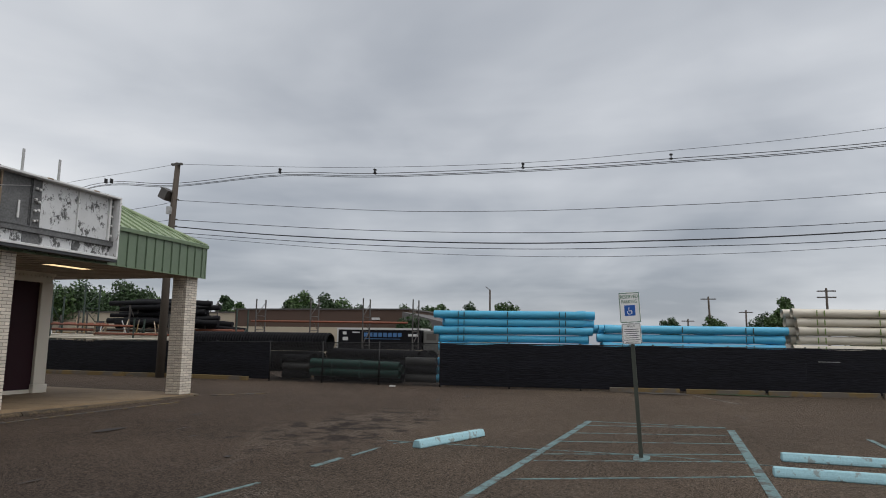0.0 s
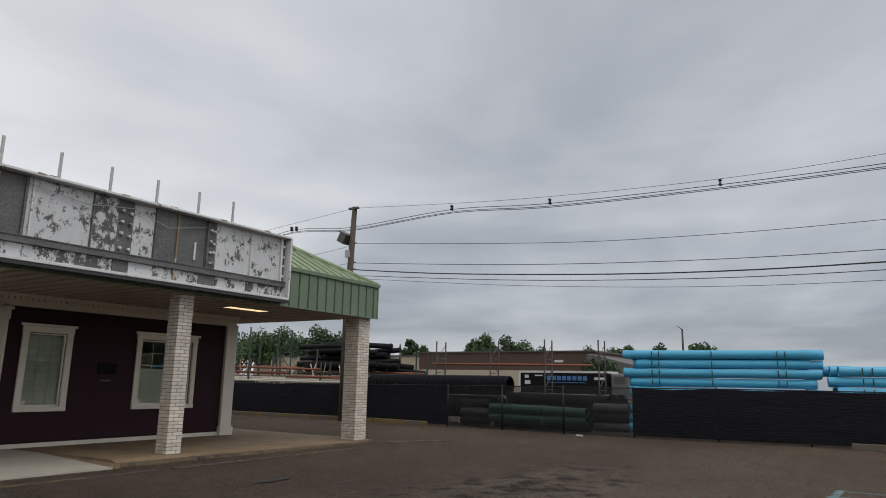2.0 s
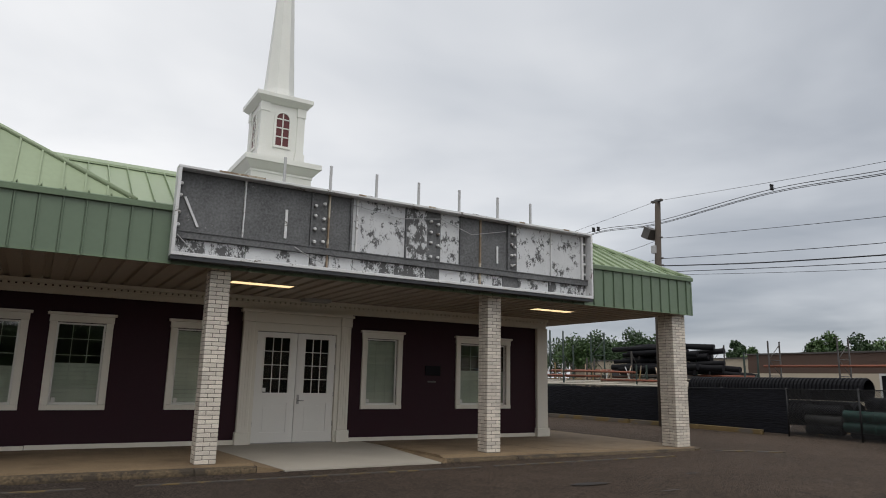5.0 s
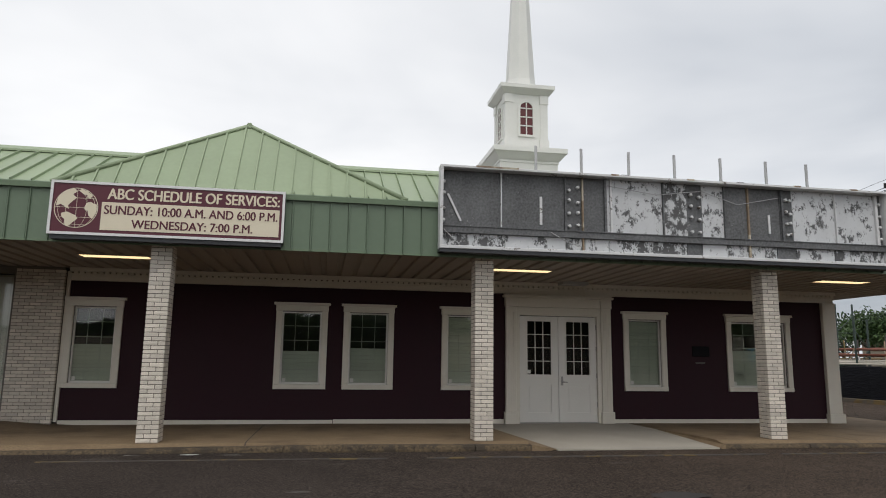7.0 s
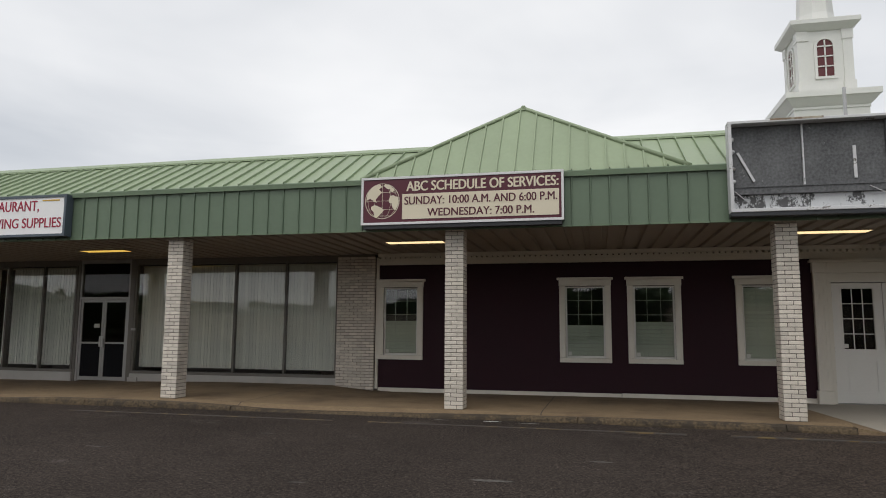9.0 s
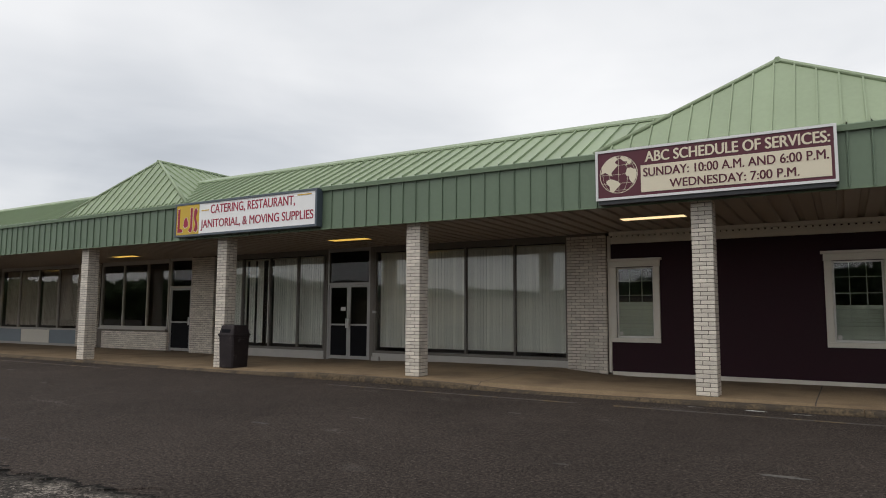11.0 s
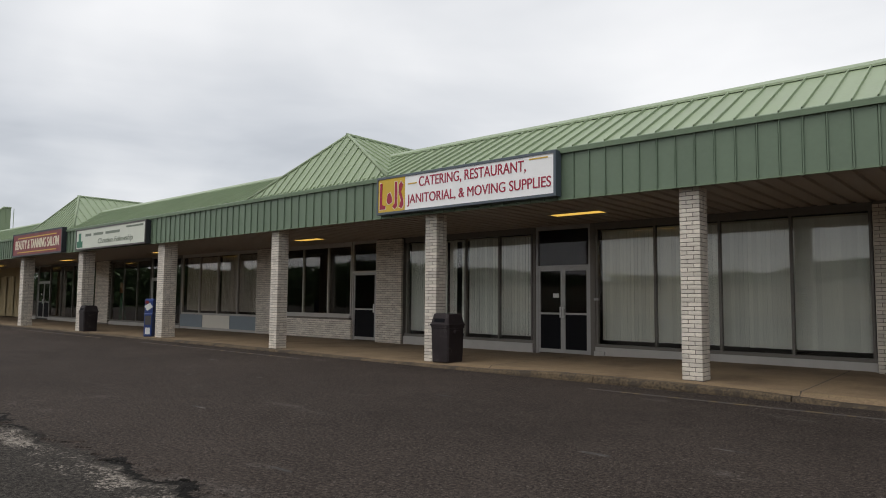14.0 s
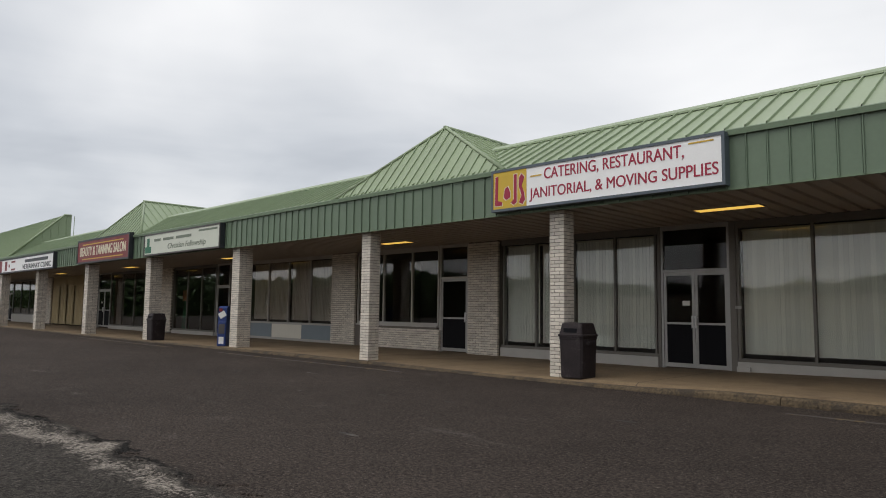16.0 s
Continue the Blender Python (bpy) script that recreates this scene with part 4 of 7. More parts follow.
def door_leaf(x0, x1, handle):
    d = thing("door", "white half-glazed panelled door, closed", "door", "church double doors", "structure", (x0, 0, W))
    w_, H = x1 - x0, 2.535 - W - 0.015
    zg0, zg1 = 1.02, 2.22
    gx0, gx1 = 0.19, w_ - 0.17
    part("rail", boxes((0.004, gx0, 0.0, 0.045, -0.035, H), (gx1, w_ - 0.004, 0.0, 0.045, -0.035, H), (gx0, gx1, 0.0, 0.045, zg1, H), (gx0, gx1, 0.0, 0.045, 0.80, zg0), (gx0, gx1, 0.0, 0.045, -0.035, 0.18)), M_DOOR, d)
    b_ = bmesh.new()
    box(b_, gx0, gx1, 0.018, 0.04, 0.18, 0.80)
    box(b_, gx0 + 0.05, gx1 - 0.05, 0.006, 0.018, 0.23, 0.75)
    part("panel", b_, M_DOOR, d)
    part("glazing_bead", boxes((gx0 - 0.02, gx0, -0.012, 0.0, zg0 - 0.02, zg1 + 0.02), (gx1, gx1 + 0.02, -0.012, 0.0, zg0 - 0.02, zg1 + 0.02), (gx0, gx1, -0.012, 0.0, zg0 - 0.02, zg0), (gx0, gx1, -0.012, 0.0, zg1, zg1 + 0.02)), M_DOOR, d)
    p = part("pane", boxes((gx0, gx1, 0.020, 0.026, zg0, zg1)), M_DOORGLASS, d)
    p.visible_shadow = False
    for i in (1, 2):
        xb = gx0 + (gx1 - gx0) * i / 3
        part("glazing_bar", boxes((xb - 0.009, xb + 0.009, 0.006, 0.0195, zg0, zg1)), M_DOOR, d)
    for i in (1, 2, 3):
        zb = zg0 + (zg1 - zg0) * i / 4
        part("glazing_bar", boxes((gx0, gx1, 0.005, 0.019, zb - 0.009, zb + 0.009)), M_DOOR, d)
    for z in (0.3, 0.95, 1.55, 2.05):
        part("hinge", boxes((-0.012, 0.012, -0.016, -0.002, z, z + 0.11)) if not handle else boxes((w_ - 0.012, w_ + 0.012, -0.016, -0.002, z, z + 0.11)), M_ALU, d)
    if handle:
        b_ = bmesh.new()
        box(b_, 0.05, 0.10, -0.018, -0.001, 0.78, 0.98)
        tube(b_, [(0.075, -0.02, 0.86), (0.075, -0.065, 0.86), (0.19, -0.065, 0.855)], 0.012, 8)
        part("handle", b_, M_ALU, d, "dull steel lever handle")
    else:
        part("notice", boxes((gx0 + 0.01, gx0 + 0.08, 0.012, 0.0185, zg0 + 0.02, zg0 + 0.10)), M_PAPER, d, "small white sticker")
    return d


door_leaf(-0.826, 0.098, False)
door_leaf(0.102, 1.018, True)
solid("wall_plaque", boxes((3.42, 3.86, -0.03, -0.001, 1.66, 1.90)), M_KICK, "small dark plaque on a maroon wall", "plaque", bevel=0.008)
solid("mail_slot", boxes((3.50, 3.74, -0.02, -0.001, 1.49, 1.53)), M_BRONZE, "small metal mail slot in a maroon wall", "mail slot", bevel=0.004)
solid("soffit_vent", boxes((0.0, 0.62, -0.62, -0.30, ZB - 0.05, ZB + 0.02)), M_GALV, "grey metal box fitting under the soffit", "fitting", bevel=0.01)


# ---- canopy lights ----
def soffit_light(x, y, amber):
    l = thing("ceiling_light", ("amber" if amber else "warm white") + " glowing rectangular light panel in the soffit", "ceiling light", "canopy lights", loc=(x, y, ZB + 0.002 + level(x, SAG)))
    part("diffuser", boxes((-0.585, 0.585, -0.165, 0.165, -0.004, 0.014)), M_LAMPY if amber else M_LAMP, l)
    part("frame", boxes((-0.61, 0.61, -0.19, -0.166, -0.008, 0.075), (-0.61, 0.61, 0.166, 0.19, -0.008, 0.075), (-0.61, -0.586, -0.166, 0.166, -0.008, 0.075), (0.586, 0.61, -0.166, 0.166, -0.008, 0.075)), M_SOFFIT, l)


for i, (lx, ly) in enumerate(LIGHTS):
    soffit_light(lx, ly, i > 2)


# ---- shop fronts ----
def storefront(x0, x1, edges, z0, z1, blinds, gap=(), material=M_MULLION, label="shop window with dark metal mullions", y=0.02, sill=True):
    s = thing("shop_window", label, "shop window", "shop windows", "structure", (0, 0, 0))
    for xe in edges:
        part("mullion", boxes((xe - 0.025, xe + 0.025, y - 0.03, y + 0.07, z0, z1)), material, s)
    part("head", boxes((x0, x1, y - 0.03, y + 0.07, z1 + 0.001, WT - 0.003)), material, s)
    part("sill_rail", boxes((x0, x1, y - 0.03, y + 0.07, z0 - 0.07, z0 - 0.001)), material, s)
    if sill:
        part("window_sill", boxes((x0, x1, y - 0.07, y + 0.10, 0.10, z0 - 0.072)), M_SILL, s)
    for a, c in zip(edges, edges[1:]):
        p = part("pane", boxes((a + 0.0255, c - 0.0255, y + 0.018, y + 0.026, z0 + 0.001, z1 - 0.001)), M_TINT if x1 < -20 else M_GLASS, s)
        p.visible_shadow = False
    if blinds:
        bl = bmesh.new()
        rr = random.Random(int(-x0 * 10))
        xx = x0 + 0.06
        while xx < x1 - 0.08:
            if not any(g0 < xx < g1 for g0, g1 in gap):
                a = radians(-4 + rr.uniform(-3, 3))
                cx, cy = xx + 0.045, y + 0.20
                dx, dy = 0.0446 * math.cos(a), 0.0446 * math.sin(a)
                zl = z0 + 0.085 + rr.uniform(-0.006, 0.006)
                poly(bl, [(cx - dx, cy - dy, zl), (cx + dx, cy + dy, zl), (cx + dx, cy + dy, z1 - 0.05), (cx - dx, cy - dy, z1 - 0.05)])
            xx += 0.088
        part("blind_slat", bl, M_BLIND, s, "off-white vertical blind slats", kind="stuff")
        part("blind_rail", boxes((x0 + 0.05, x1 - 0.05, y + 0.18, y + 0.23, z1 - 0.05, z1 - 0.01)), M_TRIM, s)
    return s


def shop_doors(x0, x1, leaves, ztop, label, group="shop doors"):
    d = thing("shop_door", label, "door", group, "structure", (0, 0, 0))
    y = 0.0
    part("frame", boxes((x0, x0 + 0.05, y, y + 0.1, 0.10, WT - 0.004), (x1 - 0.05, x1, y, y + 0.1, 0.10, WT - 0.004), (x0 + 0.05, x1 - 0.05, y, y + 0.1, ztop, ztop + 0.06), (x0 + 0.05, x1 - 0.05, y, y + 0.1, WT - 0.10, WT - 0.004)), M_ALU if leaves == 2 else M_SILL, d)
    p = part("transom_pane", boxes((x0 + 0.05, x1 - 0.05, y + 0.04, y + 0.048, ztop + 0.06, WT - 0.10)), M_DOORGLASS, d)
    p.visible_shadow = False
    wl_ = (x1 - x0 - 0.1) / leaves
    for i in range(leaves):
        a = x0 + 0.05 + i * wl_ + 0.004
        c = a + wl_ - 0.008
        leaf = part("door_leaf", boxes((a, a + 0.06, y + 0.02, y + 0.06, W + 0.01, ztop - 0.004), (c - 0.06, c, y + 0.02, y + 0.06, W + 0.01, ztop - 0.004), (a + 0.06, c - 0.06, y + 0.02, y + 0.06, W + 0.01, W + 0.10),
                                        (a + 0.06, c - 0.06, y + 0.02, y + 0.06, ztop - 0.075, ztop - 0.004), (a + 0.06, c - 0.06, y + 0.018, y + 0.058, W + 0.93, W + 0.975)), M_ALU, d, "aluminium framed glass leaf")
        p = part("pane", boxes((a + 0.06, c - 0.06, y + 0.036, y + 0.044, W + 0.975, ztop - 0.075)), M_DOORGLASS, leaf)
        part("kick_panel", boxes((a + 0.06, c - 0.06, y + 0.034, y + 0.046, W + 0.10, W + 0.93)), M_KICK, leaf, "black lower panel")
        p.visible_shadow = False
        hx = c - 0.05 if i == 0 else a + 0.01
        part("pull_handle", boxes((hx, hx + 0.04, y - 0.05, y - 0.025, W + 0.86, W + 1.12), (hx, hx + 0.04, y - 0.025, y + 0.018, W + 0.88, W + 0.91), (hx, hx + 0.04, y - 0.025, y + 0.018, W + 1.07, W + 1.10)), M_LINER, leaf, "bright metal pull handle")
        if leaves == 2 and i == 0:
            part("notice", boxes((a + 0.42, a + 0.58, y + 0.028, y + 0.0355, W + 1.34, W + 1.44)), M_PAPER, leaf, "small white notice")
    return d


SZ0, SZ1 = 0.46, 3.12
storefront(-16.92, -11.38, [-16.89, -15.48, -14.09, -12.74, -11.42], SZ0, SZ1, True, label="tall shop window with off-white vertical blinds")
shop_doors(-18.57, -17.06, 2, 2.25, "aluminium double glass shop doors, closed")
storefront(-23.14, -18.65, [-23.06, -22.0, -20.85, -19.72, -18.70], SZ0, SZ1, True, [(-21.75, -21.62), (-21.32, -21.22), (-20.98, -20.90), (-22.08, -21.98)], label="tall shop window with partly open vertical blinds")
solid("door_stop_box", boxes((-16.92, -16.66, -0.12, -0.055, 0.18, 0.30)), M_SILL, "small grey box at the foot of a shop window", "box", bevel=0.006)
solid("shopfront_post", boxes((-17.055, -16.924, -0.02, 0.10, 0.10, WT - 0.004)), M_MULLION, "dull brown metal post between shop doors and window", "post", "structure", bevel=0.004)
solid("shopfront_post", boxes((-18.648, -18.575, -0.02, 0.10, 0.10, WT - 0.004)), M_MULLION, "dull brown metal post between shop doors and window", "post", "structure", bevel=0.004)
solid("push_plate", boxes((-16.94, -16.82, -0.06, -0.012, 1.46, 1.52)), M_ALU, "small metal bracket on a shop-front frame", "bracket", bevel=0.005)
shop_doors(-25.48, -24.35, 1, 2.27, "aluminium single glass shop door, closed")
storefront(-29.31, -25.52, [-29.29, -28.01, -26.68, -25.54], 0.98, SZ1, False, material=M_SILL, label="dark shop window over a low white brick wall", sill=False)
solid("window_ledge", boxes((-29.31, -25.52, -0.09, 0.10, 0.855, 0.908)), M_SILL, "grey ledge on a low brick wall", "ledge", "structure")
storefront(-36.34, -30.69, [-36.32, -34.9, -33.5, -32.08, -30.71], 0.84, SZ1, True, [(-33.89, -33.57)], material=M_SILL, label="shop window with dim vertical blinds over coloured panels", sill=False)
pn = thing("panel_strip", "dusty blue and white panels under a shop window", "panel", kind="structure")
for a, c, m_, lb in ((-36.34, -34.55, M_BLUEPANEL, ""), (-34.53, -32.53, M_TRIM, "white panel"), (-32.51, -30.69, M_BLUEPANEL, "")):
    part("panel", boxes((a, c, -0.03, 0.06, W + 0.08, 0.765)), m_, pn, lb)
part("foot_rail", boxes((-36.34, -30.69, -0.04, 0.06, W - 0.01, W + 0.078)), M_SILL, pn)
storefront(-43.35, -39.18, [-43.33, -41.94, -40.53, -39.2], 0.36, SZ1, False, label="dark shop window with a poster inside")
shop_doors(-39.12, -37.99, 1, 2.27, "dark framed single glass shop door, closed")
storefront(-37.93, -36.39, [-37.91, -36.41], 0.36, SZ1, False, label="narrow dark shop window beside a door")
solid("poster", boxes((-42.59, -41.99, 0.10, 0.11, 1.65, 2.15)), M_POSTER, "orange poster inside a shop window", "poster")
b = bmesh.new()
prism(b, [(-43.13, W), (-42.26, W), (-42.86, 1.9)], "y", 0.32, 0.34)
solid("display_board", b, M_SIGNGREEN, "green display board leaning inside a shop window", "display board")
storefront(-51.52, -45.03, [-51.5, -49.86, -48.19, -46.64, -45.06], 0.36, SZ1, False, label="dark shop window of a salon")
shop_doors(-53.44, -51.55, 2, 2.27, "dark double glass salon doors, closed")
storefront(-55.37, -53.48, [-55.35, -53.5], 0.36, SZ1, False, label="narrow dark shop window beside salon doors")
tp = thing("tan_infill", "tan plywood infill panels in a shop front", "panel", kind="structure")
for k in range(4):
    part("panel", boxes((-61.94 + 1.42 * k, -60.28 + 1.42 * k, -0.02, 0.08, W, 2.7)), M_TANPANEL, tp)
part("head_panel", boxes((-61.94, -55.39, -0.02, 0.08, 2.705, WT - 0.003)), M_TANPANEL, tp)
storefront(-71.81, -63.49, [-71.79, -69.67, -67.53, -65.51, -63.51], 0.75, SZ1, False, label="dark shop window of a clinic")
shop_doors(-73.83, -71.87, 2, 2.27, "aluminium double glass clinic doors, closed")
solid("wall_far", boxes((-81.9, -73.89, 0.0, 0.15, 0.0, WT - 0.003)), M_TANPANEL, "plain tan wall at the far end of the shops", "wall", "structure")
# brick piers' cores; the bricks themselves stand in front of them
PIERS = [(-11.36, -10.45, -0.14, 0.10, WT), (-24.28, -23.20, -0.10, 0.12, WT), (-30.65, -29.36, -0.10, 0.12, WT), (-44.98, -43.41, -0.10, W, WT), (-63.43, -62.0, -0.10, W, WT)]
for a, c, y, z0, z1 in PIERS:
    solid("pier_core", boxes((a + 0.012, c - 0.012, y + 0.012, 0.16, 0.0, z1 - 0.003)), M_MORTAR, "grey mortar core of a white brick pier", "wall", "structure")
solid("low_wall_core", boxes((-29.34, -25.53, -0.068, 0.06, 0.0, 0.852)), M_MORTAR, "grey mortar core of a low brick wall", "wall", "structure")


# ---- signs ----
def sign_box(x0, x1, z0, z1, yf, face, frame_, fw, label, depth=0.20, under=M_BLACK):
    s = thing("shop_sign", label, "sign", "shop signs", loc=(0, 0, 0))
    part("cabinet", boxes((x0, x1, yf + 0.02, FY - 0.024, z0, z1)), under, s)
    part("face", boxes((x0 + fw, x1 - fw, yf + 0.004, yf + 0.019, z0 + fw, z1 - fw)), face, s)
    part("frame", boxes((x0, x1, yf - 0.012, yf + 0.0195, z0, z0 + fw), (x0, x1, yf - 0.012, yf + 0.0195, z1 - fw, z1), (x0, x0 + fw, yf - 0.012, yf + 0.0195, z0 + fw, z1 - fw), (x1 - fw, x1, yf - 0.012, yf + 0.0195, z0 + fw, z1 - fw)), frame_, s)
    return s


YS = -3.945
s = sign_box(-9.42, -5.905, 3.335, 4.177, YS, M_SGMAROON, M_FRAMEWHITE, 0.04, "maroon and cream church services sign with white frame")
part("under_tray", boxes((-9.38, -5.94, YS + 0.02, FY, 3.27, 3.333)), M_BLACK, s)
part("cream_panel", boxes((-8.67, -5.985, YS - 0.003, YS + 0.0035, 3.425, 3.865)), M_CREAM, s)
lettering("title", "ABC SCHEDULE OF SERVICES:", -8.60, -6.0, 3.915, 4.085, YS + 0.003, M_CREAM, s, bold=0.012)
lettering("line", "SUNDAY: 10:00 A.M. AND 6:00 P.M.", -8.63, -6.02, 3.675, 3.815, YS - 0.003, M_SGMAROON, s, bold=0.007)
lettering("line", "WEDNESDAY: 7:00 P.M.", -8.22, -6.40, 3.465, 3.60, YS - 0.003, M_SGMAROON, s, bold=0.007)
cxg, czg, rg = -9.035, 3.755, 0.315
b = bmesh.new()
for k in range(40):
    a0, a1 = 2 * math.pi * k / 40, 2 * math.pi * (k + 1) / 40
    poly(b, [(cxg + r_ * math.cos(a_), YS + 0.001, czg + r_ * math.sin(a_)) for r_, a_ in ((rg, a0), (rg, a1), (rg - 0.010, a1), (rg - 0.010, a0))])
for k in (-2, -1, 1, 2, 0):
    for j in range(16):
        p0, p1 = math.pi * (j / 16 - 0.5), math.pi * ((j + 1) / 16 - 0.5)
        q = [(cxg + rg * math.cos(p) * math.sin(k * 0.5) + d, YS + 0.001, czg + rg * math.sin(p)) for p, d in ((p0, 0), (p1, 0), (p1, 0.005), (p0, 0.005))]
        poly(b, q)
for k in (-2, -1, 0, 1, 2):
    z = czg + rg * math.sin(k * 0.5)
    hw = rg * math.cos(k * 0.5)
    poly(b, [(cxg - hw, YS + 0.0005, z), (cxg + hw, YS + 0.0005, z), (cxg + hw, YS + 0.0005, z + 0.005), (cxg - hw, YS + 0.0005, z + 0.005)])
part("globe_grid", b, M_CREAM, s, "cream line grid of a round emblem")
LANDS = [
    [(-0.29, 0.02), (-0.27, 0.15), (-0.17, 0.26), (-0.05, 0.30), (0.0, 0.26), (-0.06, 0.21), (0.0, 0.16), (-0.07, 0.09), (-0.12, 0.03), (-0.10, -0.03), (-0.16, 0.0), (-0.22, 0.05)],
    [(-0.20, -0.09), (-0.12, -0.07), (0.0, -0.12), (0.03, -0.17), (-0.03, -0.23), (-0.09, -0.29), (-0.13, -0.28), (-0.15, -0.20), (-0.20, -0.14)],
    [(0.12, 0.02), (0.14, 0.08), (0.20, 0.10), (0.28, 0.07), (0.30, 0.0), (0.29, -0.08), (0.24, -0.17), (0.19, -0.12), (0.17, -0.04), (0.13, -0.03)],
    [(0.02, 0.27), (0.06, 0.30), (0.15, 0.26), (0.22, 0.20), (0.19, 0.15), (0.15, 0.17), (0.12, 0.13), (0.15, 0.20), (0.08, 0.22)],
]
for land in LANDS:
    b = bmesh.new()
    ring = []
    for (xa, za), (xb, zb) in zip(land, land[1:] + land[:1]):
        for t in (0.0, 0.33, 0.67):
            w_ = 0.014 * noise.noise((xa * 40 + t * 5, za * 40, 2.0)) if t else 0.0
            ring.append((cxg + xa + (xb - xa) * t + w_, YS - 0.001, czg + za + (zb - za) * t + w_))
    prism(b, [(p[0], p[2]) for p in ring], "y", YS - 0.002, YS + 0.002)
    part("globe_land", b, M_CREAM, s, "cream land shape of a round emblem")

s = sign_box(-20.18, -15.55, 3.305, 4.135, YS, M_WHITE, M_SLATE, 0.05, "white supply-shop sign with red lettering and slate frame", under=M_SLATE)
part("yellow_panel", boxes((-20.13, -19.31, YS - 0.002, YS + 0.0035, 3.356, 4.084)), M_YELLOW, s)
def emblem_shape(pts, grow=0.014):
    """One flat red shape on a slightly larger pale one."""
    cx_, cz_ = sum(p[0] for p in pts) / len(pts), sum(p[1] for p in pts) / len(pts)
    for y_, m_, g_ in ((YS - 0.006, M_CREAM, grow), (YS - 0.010, M_REDTXT, 0.0)):
        b_ = bmesh.new()
        prism(b_, [(p[0] + g_ * (1 if p[0] > cx_ else -1), p[1] + g_ * (1 if p[1] > cz_ else -1)) for p in pts], "y", y_, YS - 0.0025)
        part("emblem_shape", b_, m_, s, "plain red shape" if m_ is M_REDTXT else "pale outline")


emblem_shape([(-20.08, 3.42), (-19.90, 3.42), (-19.90, 3.49), (-20.01, 3.52), (-20.00, 4.00), (-20.07, 4.00)])
emblem_shape([(-19.86, 3.58), (-19.80, 3.52), (-19.70, 3.56), (-19.70, 3.66), (-19.76, 3.78), (-19.83, 3.74)])
emblem_shape([(-19.68, 3.46), (-19.60, 3.40), (-19.54, 3.46), (-19.54, 4.00), (-19.61, 4.00), (-19.61, 3.52)])
emblem_shape([(-19.48, 3.44), (-19.40, 3.40), (-19.34, 3.48), (-19.36, 3.62), (-19.42, 3.76), (-19.36, 3.92), (-19.42, 4.00), (-19.48, 3.92), (-19.49, 3.76), (-19.42, 3.58)])
lettering("line", "CATERING, RESTAURANT,", -18.90, -16.20, 3.79, 4.03, YS + 0.003, M_REDTXT, s, bold=0.006)
lettering("line", "JANITORIAL, & MOVING SUPPLIES", -19.24, -15.66, 3.42, 3.68, YS + 0.003, M_REDTXT, s, bold=0.006)
part("gold_line", boxes((-19.22, -18.96, YS - 0.004, YS + 0.0035, 3.90, 3.925)), M_GOLD, s)
part("gold_line", boxes((-16.12, -15.72, YS - 0.004, YS + 0.0035, 4.015, 4.04)), M_GOLD, s)

s = sign_box(-37.24, -31.36, 3.240, 4.040, YS, M_PALE, M_BRONZE, 0.05, "pale green fellowship sign with script lettering")
for xa, xb in ((-36.34, -35.81), (-35.59, -34.74), (-34.53, -33.36)):
    part("script_bar", boxes((xa, xb, YS - 0.003, YS + 0.0035, 3.735, 3.829)), M_OLIVE, s)
lettering("line", "Christian Fellowship", -35.17, -32.3, 3.356, 3.608, YS + 0.003, M_OLIVE, s, shear=0.25)
part("number_bar", boxes((-32.83, -31.55, YS - 0.003, YS + 0.0035, 3.861, 3.924)), M_OLIVE, s)
part("emblem", boxes((-37.14, -36.6, YS - 0.003, YS + 0.0035, 3.335, 3.566), (-36.98, -36.76, YS - 0.003, YS + 0.0035, 3.566, 3.882)), M_SIGNGREEN, s)

s = sign_box(-44.7, -38.69, 3.230, 4.270, YS, M_SGRED, M_BLACK, 0.07, "red salon sign with cream lettering and gold lines")
lettering("line", "BEAUTY & TANNING SALON", -44.32, -39.07, 3.545, 3.944, YS + 0.003, M_CREAM, s, bold=0.035)
part("gold_line", boxes((-44.0, -39.34, YS - 0.004, YS + 0.0035, 4.028, 4.070)), M_GOLD, s)
part("gold_line", boxes((-44.0, -39.34, YS - 0.004, YS + 0.0035, 3.388, 3.430)), M_GOLD, s)

s = sign_box(-58.78, -48.14, 3.180, 4.000, YS, M_WHITE, M_BLACK, 0.07, "white veterinary clinic sign with black frame")
lettering("line", "VETERINARY CLINIC", -53.55, -48.53, 3.310, 3.560, YS + 0.003, M_SIGNDARK, s, bold=0.03)
part("name_bar", boxes((-53.1, -49.08, YS - 0.003, YS + 0.0035, 3.660, 3.820)), M_SIGNDARK, s)
for xa, xb, za, zb in ((-57.19, -56.73, 3.310, 3.860), (-56.39, -56.16, 3.510, 3.660), (-55.82, -55.03, 3.310, 3.410), (-55.82, -55.03, 3.740, 3.840)):
    part("emblem_bar", boxes((xa, xb, YS - 0.003, YS + 0.0035, za, zb)), M_SGRED, s)
part("emblem_bar", boxes((-58.66, -57.87, YS - 0.003, YS + 0.0035, 3.260, 3.920)), M_SGRED, s)

